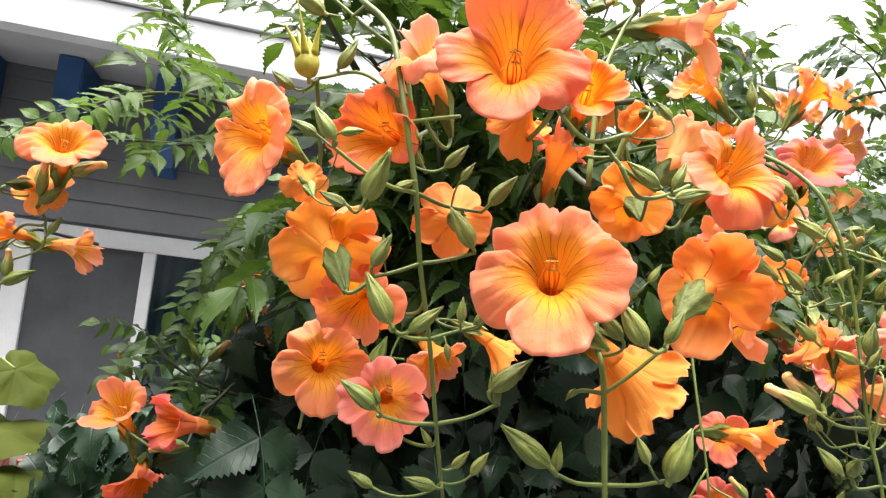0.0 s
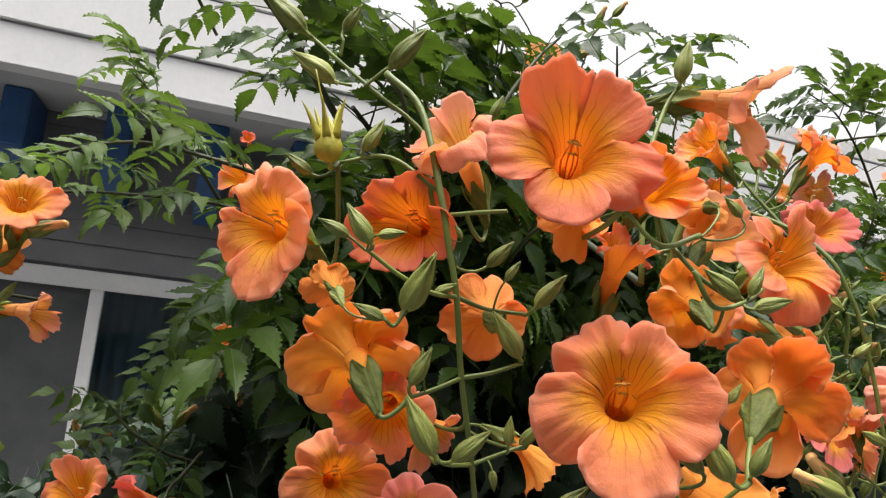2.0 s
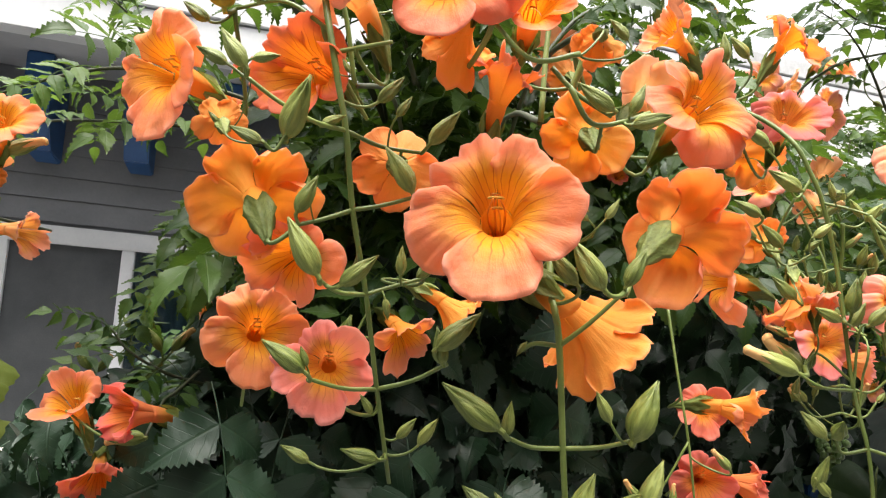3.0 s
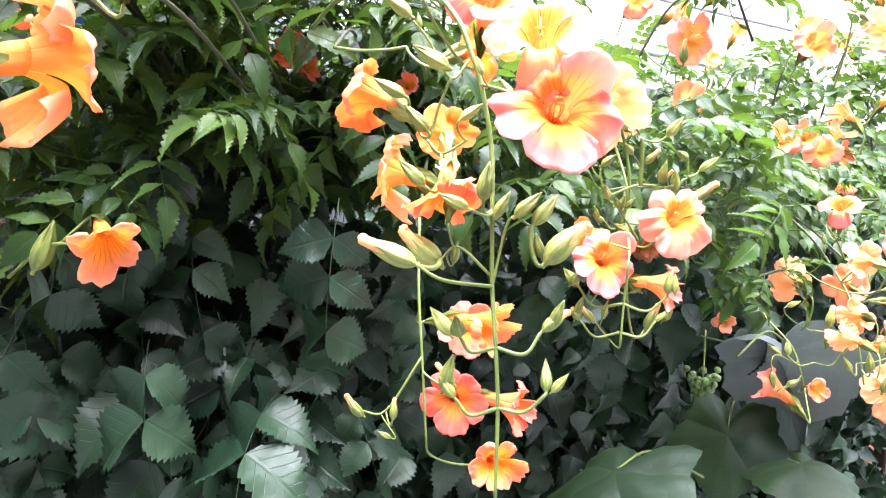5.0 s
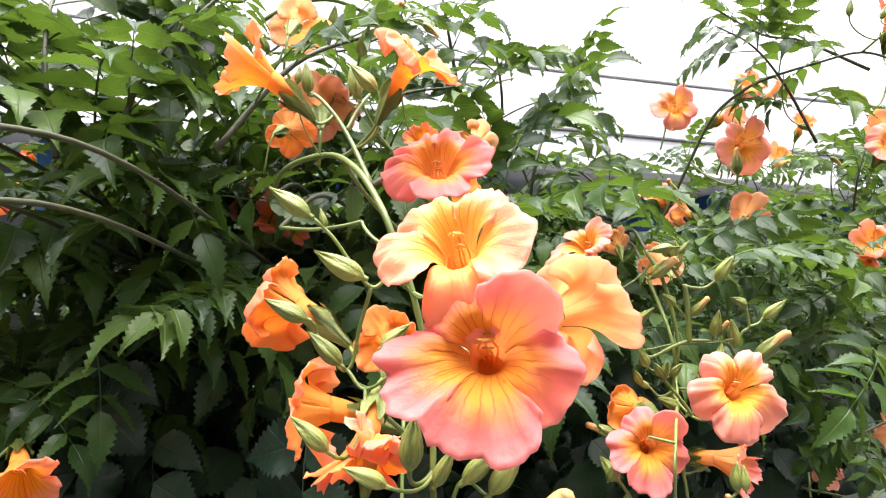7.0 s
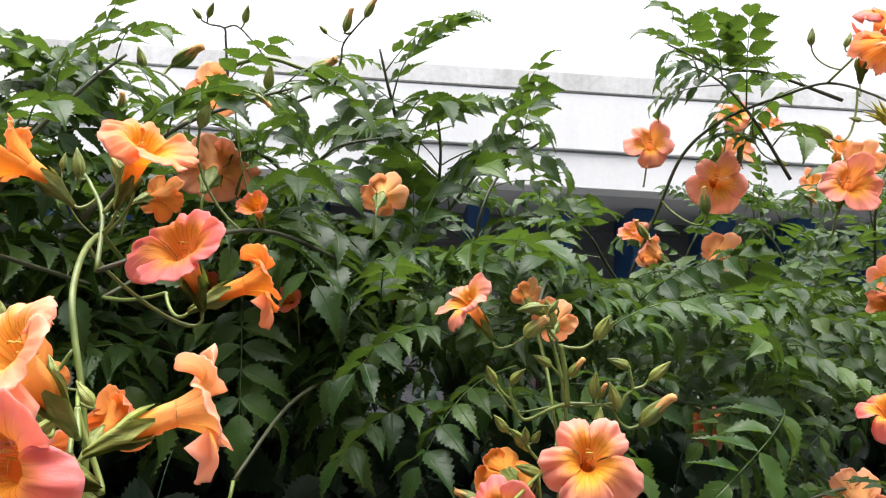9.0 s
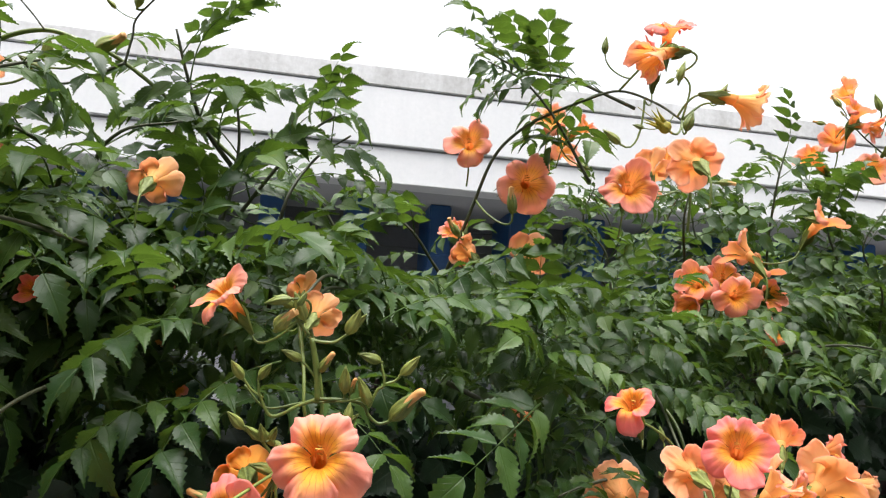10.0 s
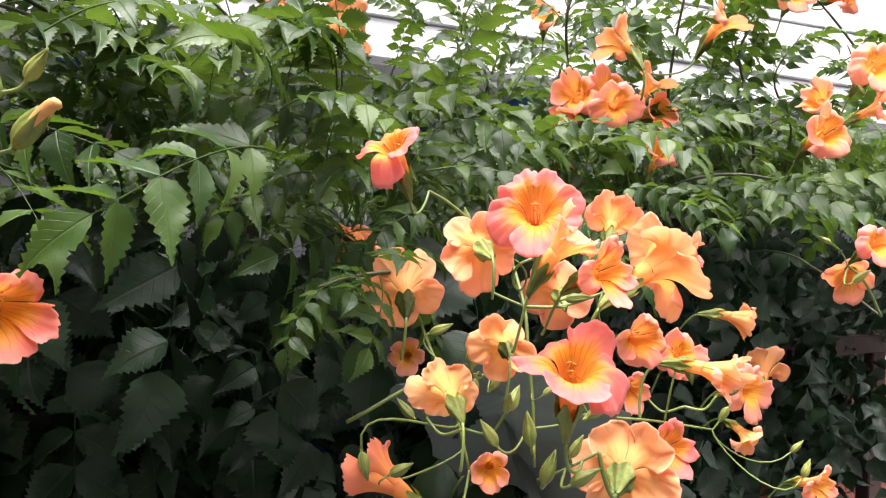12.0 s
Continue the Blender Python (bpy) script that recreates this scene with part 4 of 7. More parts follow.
flower(c, (0.819, 1.071, 2.433), (-0.737, -0.206, 0.643), 0.0267, 'yellow', 2)
flower(c, (0.790, 1.092, 2.341), (-0.179, 0.941, 0.287), 0.0276, 'orange', 4)
flower(c, (0.810, 1.095, 2.313), (-0.361, -0.865, -0.348), 0.0260, 'coral', 2)
flower(c, (0.801, 1.120, 2.279), (0.057, -0.993, 0.105), 0.0256, 'orange', 1)
flower(c, (0.831, 1.097, 2.267), (-0.214, -0.977, -0.011), 0.0247, 'pink', 0)
flower(c, (0.854, 1.100, 2.360), (0.164, 0.985, -0.053), 0.0203, 'coral', 0)
flower(c, (0.776, 1.069, 2.363), (-0.110, 0.984, 0.138), 0.0123, 'orange', 2)
flower(c, (0.894, 1.105, 2.293), (0.687, -0.325, -0.650), 0.0206, 'orange', 3)
bud(c, (0.801, 1.047, 2.356), (0.806, 1.034, 2.376))
bud(c, (0.777, 1.047, 2.380), (0.766, 1.049, 2.385))
bud(c, (0.784, 1.040, 2.378), (0.774, 1.042, 2.390))
bud(c, (0.786, 1.039, 2.381), (0.795, 1.036, 2.383))
bud(c, (0.766, 1.089, 2.409), (0.755, 1.092, 2.416))
bud(c, (0.772, 1.082, 2.413), (0.767, 1.082, 2.436), 'star')
bud(c, (0.785, 1.083, 2.421), (0.792, 1.080, 2.435))
bud(c, (0.792, 1.040, 2.352), (0.781, 1.042, 2.356))
bud(c, (0.817, 1.041, 2.306), (0.805, 1.043, 2.325))
bud(c, (0.812, 1.051, 2.336), (0.811, 1.051, 2.343))
bud(c, (0.827, 1.049, 2.303), (0.839, 1.045, 2.315))
bud(c, (0.851, 1.053, 2.309), (0.850, 1.052, 2.320))
bud(c, (0.860, 1.061, 2.308), (0.868, 1.058, 2.318))
bud(c, (0.816, 1.044, 2.270), (0.801, 1.048, 2.280))
bud(c, (0.817, 1.044, 2.272), (0.814, 1.044, 2.279))
bud(c, (0.868, 1.050, 2.281), (0.883, 1.045, 2.296))
bud(c, (0.872, 1.052, 2.275), (0.868, 1.052, 2.289))
bud(c, (0.859, 1.057, 2.364), (0.869, 1.053, 2.378))
bud(c, (0.836, 1.057, 2.378), (0.845, 1.054, 2.388))
bud(c, (0.844, 1.056, 2.373), (0.849, 1.054, 2.381))
bud(c, (0.853, 1.055, 2.343), (0.842, 1.057, 2.360))
bud(c, (0.814, 1.054, 2.364), (0.822, 1.051, 2.369))
bud(c, (0.808, 1.052, 2.329), (0.814, 1.050, 2.343))
bud(c, (0.776, 1.059, 2.360), (0.772, 1.059, 2.364))
bud(c, (0.859, 1.066, 2.242), (0.866, 1.064, 2.250))
bud(c, (0.868, 1.064, 2.240), (0.874, 1.061, 2.251))
bud(c, (0.825, 1.076, 2.229), (0.814, 1.079, 2.235))
bud(c, (0.847, 1.064, 2.252), (0.842, 1.065, 2.259))
bud(c, (0.846, 1.055, 2.299), (0.848, 1.055, 2.291))
bud(c, (0.850, 1.058, 2.235), (0.836, 1.062, 2.237))
bud(c, (0.823, 1.055, 2.387), (0.820, 1.055, 2.392))

c = cluster((0.898, 1.008, 2.394), 'large coral trumpet flowers with yellow throats on a forked stem')
tether(c, (0.923, 1.046, 2.423))
stem(c, [(0.923, 1.046, 2.423), (0.920, 1.048, 2.406), (0.917, 1.050, 2.392), (0.914, 1.053, 2.362), (0.904, 1.028, 2.314), (0.902, 1.017, 2.301), (0.905, 1.017, 2.288), (0.912, 1.020, 2.245), (0.915, 1.021, 2.226), (0.916, 1.022, 2.208), (0.915, 1.024, 2.191)], 0.0017, 0.0010)
whorl(c, (0.916, 1.021, 2.217), (0.821, -0.492, 0.289), 0.020, 0.017, 2, 0.10)
bud(c, (0.916, 1.016, 2.223), (0.921, 1.013, 2.242), 'green', 1.10)
stem(c, [(0.901, 1.012, 2.396), (0.881, 1.008, 2.389), (0.866, 1.011, 2.401)], 0.0011, 0.0008)
stem(c, [(0.897, 1.009, 2.382), (0.906, 1.008, 2.370), (0.920, 1.009, 2.373), (0.934, 1.015, 2.380)], 0.0011, 0.0008)
stem(c, [(0.892, 1.015, 2.390), (0.900, 1.009, 2.380), (0.913, 1.006, 2.373)], 0.0010, 0.0008)
stem(c, [(0.905, 1.017, 2.288), (0.914, 1.011, 2.298), (0.922, 1.003, 2.310)], 0.0010, 0.0008)
stem(c, [(0.905, 1.017, 2.288), (0.897, 1.021, 2.288), (0.893, 1.023, 2.285)], 0.0010, 0.0008)
stem(c, [(0.911, 1.020, 2.250), (0.899, 1.021, 2.250), (0.890, 1.022, 2.253)], 0.0010, 0.0008)
stem(c, [(0.911, 1.020, 2.250), (0.924, 1.015, 2.252), (0.933, 1.009, 2.256)], 0.0010, 0.0008)
flower(c, (0.870, 1.004, 2.337), (-0.405, -0.885, 0.229), 0.0326, 'coral', 1)
flower(c, (0.848, 1.016, 2.422), (-0.385, -0.905, 0.183), 0.0312, 'coral', 0)
flower(c, (0.882, 1.012, 2.414), (-0.25, -0.95, 0.137), 0.0240, 'coral', 3)
flower(c, (0.977, 1.049, 2.342), (0.800, 0.580, 0.120), 0.0319, 'coral', 1)
flower(c, (0.988, 1.051, 2.404), (0.037, -0.970, 0.240), 0.0310, 'coral', 1)
flower(c, (1.004, 1.125, 2.426), (0.792, 0.368, 0.488), 0.0280, 'yellow', 2)
flower(c, (0.921, 1.045, 2.376), (0.241, 0.954, 0.179), 0.0198, 'orange', 4)
flower(c, (0.880, 1.029, 2.389), (0.159, -0.508, 0.846), 0.0203, 'coral', 3)
flower(c, (0.862, 1.042, 2.400), (-0.020, 0.807, -0.590), 0.0191, 'orange', 2)
flower(c, (0.921, 1.037, 2.411), (0.396, 0.905, -0.156), 0.0134, 'orange', 2)
flower(c, (0.926, 1.029, 2.292), (0.726, 0.123, -0.677), 0.0324, 'orange', 2)
bud(c, (0.905, 1.007, 2.311), (0.894, 1.009, 2.322))
bud(c, (0.912, 1.000, 2.310), (0.900, 1.002, 2.325), 'green', 1.10)
bud(c, (0.922, 1.002, 2.312), (0.928, 1.000, 2.325))
bud(c, (0.909, 1.010, 2.335), (0.902, 1.011, 2.339))
bud(c, (0.915, 1.008, 2.336), (0.919, 1.006, 2.343))
bud(c, (0.884, 1.017, 2.257), (0.864, 1.021, 2.271))
bud(c, (0.889, 1.021, 2.254), (0.889, 1.020, 2.266))
bud(c, (0.931, 1.004, 2.257), (0.937, 1.001, 2.278), 'green', 1.20)
bud(c, (0.922, 1.006, 2.263), (0.916, 1.007, 2.273))
bud(c, (0.914, 1.089, 2.356), (0.933, 1.084, 2.353), 'star')
bud(c, (0.911, 1.001, 2.374), (0.898, 1.004, 2.382))
bud(c, (0.922, 1.008, 2.376), (0.926, 1.006, 2.387))
bud(c, (0.921, 1.004, 2.371), (0.934, 1.000, 2.376))
bud(c, (0.894, 1.022, 2.288), (0.891, 1.023, 2.283))
bud(c, (0.923, 1.016, 2.407), (0.916, 1.017, 2.414))
bud(c, (0.907, 1.028, 2.300), (0.902, 1.029, 2.309))

c = cluster((0.929, 1.072, 2.475), 'pale orange trumpet flower and buds on an arching stem')
tether(c, (0.906, 1.054, 2.380))
stem(c, [(0.906, 1.054, 2.380), (0.911, 1.064, 2.431), (0.925, 1.074, 2.466), (0.934, 1.075, 2.482)], 0.0013, 0.0009)
flower(c, (0.985, 1.082, 2.484), (0.759, -0.596, -0.262), 0.0342, 'yellow', 2)
bud(c, (0.931, 1.071, 2.481), (0.933, 1.069, 2.501))

c = cluster((0.819, 1.139, 2.447), 'pointed green buds at the end of a vine shoot')
tether(c, (0.837, 1.141, 2.407))
stem(c, [(0.837, 1.141, 2.407), (0.827, 1.137, 2.445), (0.818, 1.138, 2.456), (0.802, 1.142, 2.466), (0.780, 1.151, 2.483), (0.762, 1.160, 2.498)], 0.0014, 0.0009)
stem(c, [(0.793, 1.144, 2.470), (0.800, 1.140, 2.478), (0.807, 1.137, 2.485)], 0.0009, 0.0007)
stem(c, [(0.780, 1.151, 2.486), (0.780, 1.149, 2.495)], 0.0008, 0.0007)
stem(c, [(0.787, 1.146, 2.470), (0.776, 1.149, 2.471)], 0.0008, 0.0007)
bud(c, (0.761, 1.155, 2.496), (0.739, 1.159, 2.514))
bud(c, (0.804, 1.138, 2.481), (0.818, 1.131, 2.503))
bud(c, (0.778, 1.148, 2.471), (0.756, 1.153, 2.483))
bud(c, (0.780, 1.153, 2.501), (0.787, 1.149, 2.515))
bud(c, (0.868, 1.152, 2.471), (0.872, 1.149, 2.484))

c = cluster((0.563, 1.511, 2.353), 'small orange trumpet flowers and buds against the house')
tether(c, (0.506, 1.570, 2.314))
stem(c, [(0.506, 1.570, 2.314), (0.531, 1.541, 2.340), (0.556, 1.523, 2.345), (0.537, 1.536, 2.380), (0.572, 1.525, 2.408)], 0.0016, 0.0012)
stem(c, [(0.556, 1.523, 2.345), (0.553, 1.536, 2.320), (0.525, 1.545, 2.304), (0.515, 1.548, 2.295)], 0.0013, 0.0010)
flower(c, (0.570, 1.484, 2.428), (0.1, -0.76, 0.63), 0.0400, 'orange', 1)
flower(c, (0.548, 1.527, 2.378), (0.340, 0.926, -0.165), 0.0302, 'coral', 0)
flower(c, (0.585, 1.563, 2.325), (0.921, -0.350, -0.170), 0.0367, 'yellow', 3)
flower(c, (0.507, 1.548, 2.334), (-0.776, -0.630, -0.012), 0.0329, 'coral', 3)
bud(c, (0.550, 1.513, 2.371), (0.548, 1.511, 2.404), 'tip')
bud(c, (0.571, 1.516, 2.395), (0.601, 1.506, 2.411), 'tip')
bud(c, (0.563, 1.512, 2.334), (0.573, 1.508, 2.352))
bud(c, (0.525, 1.536, 2.287), (0.525, 1.534, 2.313), 'tip')
bud(c, (0.523, 1.537, 2.281), (0.551, 1.528, 2.296))
bud(c, (0.551, 1.513, 2.363), (0.570, 1.507, 2.382))

c = cluster((0.553, 1.326, 2.630), 'orange trumpet flowers high on the shoot before the fascia')
tether(c, (0.600, 1.400, 2.680))
stem(c, [(0.600, 1.400, 2.680), (0.570, 1.355, 2.665), (0.545, 1.330, 2.640)], 0.0016, 0.0012)
flower(c, (0.573, 1.320, 2.604), (0.550, 0.350, -0.750), 0.0340, 'orange', 2)
flower(c, (0.535, 1.322, 2.612), (-0.450, -0.700, -0.500), 0.0320, 'coral', 3)
bud(c, (0.556, 1.318, 2.616), (0.566, 1.315, 2.592))

c = cluster((0.644, 1.526, 2.125), 'red orange trumpet flowers low among the leaves')
tether(c, (0.716, 1.559, 2.127))
stem(c, [(0.716, 1.559, 2.127), (0.696, 1.544, 2.124), (0.672, 1.539, 2.135), (0.640, 1.556, 2.152)], 0.0016, 0.0012)
flower(c, (0.640, 1.560, 2.165), (-0.399, -0.633, 0.663), 0.0417, 'coral', 2)
flower(c, (0.700, 1.500, 2.163), (-0.821, -0.571, -0.005), 0.0488, 'red', 3)
flower(c, (0.669, 1.586, 2.072), (-0.006, -0.811, -0.585), 0.0394, 'red', 2)
bud(c, (0.717, 1.537, 2.132), (0.683, 1.547, 2.128), 'tip')

c = cluster((0.627, 1.734, 2.182), 'pale buds above the lower leaves')
tether(c, (0.666, 1.727, 2.135))
stem(c, [(0.666, 1.727, 2.135), (0.642, 1.732, 2.154), (0.621, 1.736, 2.174)], 0.0019, 0.0014)
bud(c, (0.627, 1.735, 2.169), (0.608, 1.738, 2.196), 'tip')
bud(c, (0.633, 1.734, 2.166), (0.651, 1.728, 2.185), 'tip')
bud(c, (0.706, 1.733, 2.197), (0.687, 1.736, 2.224))
bud(c, (0.720, 1.729, 2.198), (0.739, 1.722, 2.227), 'tip')
bud(c, (0.668, 1.720, 2.224), (0.659, 1.722, 2.237))

c = cluster((0.776, 1.793, 2.245), 'small orange flowers deep in the leaves')
tether(c, (0.832, 1.831, 2.231))
stem(c, [(0.832, 1.831, 2.231), (0.789, 1.811, 2.237), (0.764, 1.797, 2.247)], 0.0017, 0.0013)
flower(c, (0.786, 1.769, 2.254), (-0.034, -0.996, 0.081), 0.0304, 'yellow', 1)
flower(c, (0.756, 1.799, 2.246), (-0.810, -0.571, -0.132), 0.0247, 'orange', 2)
flower(c, (0.770, 1.842, 2.311), (-0.628, -0.765, 0.143), 0.0339, 'orange', 3)
flower(c, (0.750, 1.814, 2.536), (-0.684, -0.691, 0.235), 0.0346, 'coral', 2)
flower(c, (0.759, 1.853, 2.604), (-0.323, -0.849, 0.417), 0.0156, 'red', 2)

c = cluster((1.227, 1.354, 2.259), 'coral red trumpet flowers on a thin hanging stem')
tether(c, (1.222, 1.415, 2.310))
stem(c, [(1.222, 1.415, 2.310), (1.220, 1.387, 2.243), (1.224, 1.368, 2.181), (1.234, 1.359, 2.098)], 0.0016, 0.0010)
stem(c, [(1.224, 1.368, 2.181), (1.196, 1.373, 2.129), (1.173, 1.374, 2.128)], 0.0012, 0.0009)
flower(c, (1.290, 1.430, 2.205), (-0.260, -0.963, 0.066), 0.0341, 'red', 0)
flower(c, (1.289, 1.371, 2.212), (0.752, -0.626, -0.204), 0.0405, 'orange', 3)
flower(c, (1.272, 1.400, 2.135), (-0.307, -0.952, 0.005), 0.0347, 'red', 1)
flower(c, (1.350, 1.420, 2.124), (0.671, -0.715, -0.197), 0.0418, 'red', 3)
flower(c, (1.298, 1.343, 2.089), (-0.127, -0.991, -0.029), 0.0310, 'coral', 2)
bud(c, (1.173, 1.363, 2.126), (1.156, 1.367, 2.141), 'tip')
bud(c, (1.245, 1.333, 2.164), (1.230, 1.336, 2.180), 'tip')
bud(c, (1.196, 1.347, 2.127), (1.196, 1.346, 2.145), 'tip')
bud(c, (1.196, 1.348, 2.111), (1.185, 1.351, 2.115))

c = cluster((1.172, 1.206, 2.443), 'large coral pink trumpet flowers and buds on a thick stem')
tether(c, (1.104, 1.448, 2.484))
stem(c, [(1.104, 1.448, 2.484), (1.119, 1.370, 2.493), (1.147, 1.291, 2.486), (1.163, 1.237, 2.466), (1.175, 1.205, 2.440), (1.184, 1.195, 2.416), (1.192, 1.190, 2.394), (1.202, 1.185, 2.351), (1.203, 1.175, 2.305), (1.204, 1.166, 2.262), (1.205, 1.153, 2.225), (1.209, 1.150, 2.188), (1.212, 1.147, 2.130)], 0.0021, 0.0012)
stem(c, [(1.184, 1.195, 2.410), (1.172, 1.195, 2.396), (1.152, 1.192, 2.419), (1.139, 1.195, 2.431)], 0.0011, 0.0008)
stem(c, [(1.172, 1.195, 2.396), (1.168, 1.203, 2.377), (1.163, 1.206, 2.355), (1.146, 1.204, 2.373)], 0.0011, 0.0008)
stem(c, [(1.163, 1.206, 2.355), (1.172, 1.199, 2.346), (1.186, 1.190, 2.356)], 0.0010, 0.0008)
stem(c, [(1.204, 1.166, 2.262), (1.214, 1.172, 2.306), (1.226, 1.164, 2.303)], 0.0010, 0.0008)
stem(c, [(1.192, 1.190, 2.394), (1.199, 1.173, 2.389), (1.205, 1.161, 2.384)], 0.0011, 0.0009)
stem(c, [(1.204, 1.168, 2.268), (1.183, 1.177, 2.285), (1.171, 1.176, 2.276)], 0.0010, 0.0008)
flower(c, (1.203, 1.090, 2.368), (-0.336, -0.941, 0.026), 0.0390, 'pink', 0)
flower(c, (1.193, 1.105, 2.413), (-0.400, -0.794, 0.459), 0.0350, 'yellow', 1)
flower(c, (1.212, 1.247, 2.480), (-0.182, -0.821, 0.540), 0.0345, 'pink', 1)
flower(c, (1.125, 1.260, 2.392), (-0.751, 0.632, 0.193), 0.0359, 'orange', 2)
flower(c, (1.139, 1.239, 2.334), (-0.994, 0.093, -0.057), 0.0350, 'coral', 1)
flower(c, (1.170, 1.180, 2.312), (-0.140, -0.368, -0.919), 0.0299, 'coral', 2)
flower(c, (1.176, 1.174, 2.328), (0.217, -0.021, 0.976), 0.0186, 'yellow', 2)
flower(c, (1.191, 1.254, 2.373), (0.229, 0.919, 0.321), 0.0249, 'coral', 0)
flower(c, (1.270, 1.160, 2.389), (0.937, 0.309, 0.163), 0.0361, 'yellow', 1)
bud(c, (1.140, 1.189, 2.429), (1.121, 1.193, 2.441))
bud(c, (1.167, 1.185, 2.400), (1.144, 1.190, 2.411))
bud(c, (1.148, 1.193, 2.424), (1.145, 1.193, 2.433))
bud(c, (1.142, 1.194, 2.379), (1.122, 1.198, 2.387))
bud(c, (1.159, 1.191, 2.358), (1.144, 1.194, 2.373))
bud(c, (1.177, 1.181, 2.367), (1.189, 1.176, 2.378))
bud(c, (1.154, 1.170, 2.321), (1.138, 1.173, 2.335))
bud(c, (1.189, 1.157, 2.315), (1.189, 1.154, 2.338), 'green', 1.10)
bud(c, (1.179, 1.155, 2.309), (1.161, 1.159, 2.316))
bud(c, (1.203, 1.170, 2.306), (1.210, 1.166, 2.323))
bud(c, (1.215, 1.166, 2.308), (1.230, 1.161, 2.324))
bud(c, (1.227, 1.163, 2.304), (1.240, 1.158, 2.323))
bud(c, (1.173, 1.181, 2.272), (1.147, 1.186, 2.291), 'tip', 1.10)
bud(c, (1.182, 1.183, 2.274), (1.184, 1.181, 2.288))
bud(c, (1.234, 1.154, 2.280), (1.254, 1.146, 2.307), 'tip', 1.10)
bud(c, (1.234, 1.159, 2.283), (1.227, 1.159, 2.298))
bud(c, (1.208, 1.171, 2.384), (1.198, 1.172, 2.395))
bud(c, (1.187, 1.175, 2.396), (1.182, 1.175, 2.407))
bud(c, (1.175, 1.259, 2.520), (1.159, 1.262, 2.536))
bud(c, (1.127, 1.271, 2.524), (1.128, 1.270, 2.535))
whorl(c, (1.205, 1.153, 2.225), (0.872, -0.479, 0.101), 0.030, 0.022, 2, 0.10)
whorl(c, (1.209, 1.150, 2.188), (0.856, -0.479, 0.196), 0.032, 0.022, 2, 0.10)
bud(c, (1.151, 1.161, 2.272), (1.119, 1.169, 2.284), 'tip', 0.90)
stem(c, [(1.204, 1.166, 2.262), (1.168, 1.157, 2.264), (1.151, 1.161, 2.272)], 0.0013, 0.0010)

c = cluster((1.152, 1.278, 2.502), 'pair of pale orange trumpet flowers over the leaves')
tether(c, (1.173, 1.235, 2.456))
stem(c, [(1.173, 1.235, 2.456), (1.158, 1.266, 2.495), (1.143, 1.278, 2.517), (1.132, 1.290, 2.527)], 0.0016, 0.0011)
stem(c, [(1.158, 1.266, 2.495), (1.166, 1.273, 2.514), (1.172, 1.280, 2.525)], 0.0013, 0.0010)
flower(c, (1.097, 1.262, 2.530), (-0.937, -0.090, 0.339), 0.0314, 'coral', 2)
flower(c, (1.197, 1.232, 2.538), (0.584, -0.403, 0.705), 0.0308, 'coral', 1)
flower(c, (1.118, 1.478, 2.554), (0.368, 0.924, 0.100), 0.0246, 'coral', 0)
flower(c, (1.223, 1.391, 2.534), (-0.256, -0.918, 0.304), 0.0170, 'coral', 2)
bud(c, (1.134, 1.280, 2.522), (1.131, 1.279, 2.541))
bud(c, (1.164, 1.273, 2.519), (1.160, 1.272, 2.542))
bud(c, (1.219, 1.383, 2.626), (1.232, 1.380, 2.617), 'tip')
bud(c, (1.171, 1.398, 2.599), (1.177, 1.394, 2.624))

c = cluster((1.103, 1.633, 2.500), 'wilting dark orange flower deep in the leaves')
tether(c, (1.077, 1.665, 2.456))
stem(c, [(1.077, 1.665, 2.456), (1.091, 1.637, 2.487), (1.099, 1.623, 2.505)], 0.0013, 0.0010)
flower(c, (1.099, 1.623, 2.501), (-0.537, -0.819, 0.200), 0.0376, 'red', 3)
flower(c, (1.125, 1.628, 2.488), (0.598, -0.801, -0.027), 0.0226, 'red', 2)
flower(c, (1.231, 1.551, 2.470), (-0.259, -0.949, 0.181), 0.0177, 'red', 2)

c = cluster((0.921, 1.499, 2.234), 'coral trumpet flower with a green calyx before dark leaves')
tether(c, (0.851, 1.505, 2.215))
stem(c, [(0.851, 1.505, 2.215), (0.876, 1.475, 2.239), (0.895, 1.448, 2.252), (0.913, 1.427, 2.255)], 0.0016, 0.0012)
flower(c, (0.946, 1.415, 2.257), (0.283, -0.743, -0.606), 0.0385, 'coral', 2)
bud(c, (0.883, 1.453, 2.228), (0.898, 1.446, 2.271))

c = cluster((1.469, 1.441, 2.375), 'slender hanging stem with coral trumpet flowers and small buds')
tether(c, (1.486, 1.523, 2.450))
stem(c, [(1.486, 1.523, 2.450), (1.493, 1.504, 2.412), (1.496, 1.486, 2.376), (1.497, 1.480, 2.333), (1.428, 1.361, 2.294), (1.430, 1.365, 2.251), (1.433, 1.369, 2.202)], 0.0020, 0.0010)
stem(c, [(1.496, 1.486, 2.376), (1.463, 1.490, 2.370), (1.442, 1.488, 2.390)], 0.0012, 0.0009)
stem(c, [(1.496, 1.486, 2.376), (1.532, 1.471, 2.379), (1.546, 1.462, 2.383)], 0.0012, 0.0009)
stem(c, [(1.428, 1.361, 2.299), (1.408, 1.366, 2.303)], 0.0012, 0.0009)
flower(c, (1.440, 1.420, 2.289), (-0.257, -0.964, 0.060), 0.0388, 'pink', 0)
flower(c, (1.572, 1.492, 2.262), (0.651, -0.739, -0.176), 0.0451, 'pink', 3)
flower(c, (1.452, 1.493, 2.313), (-0.045, 0.973, -0.226), 0.0346, 'orange', 2)
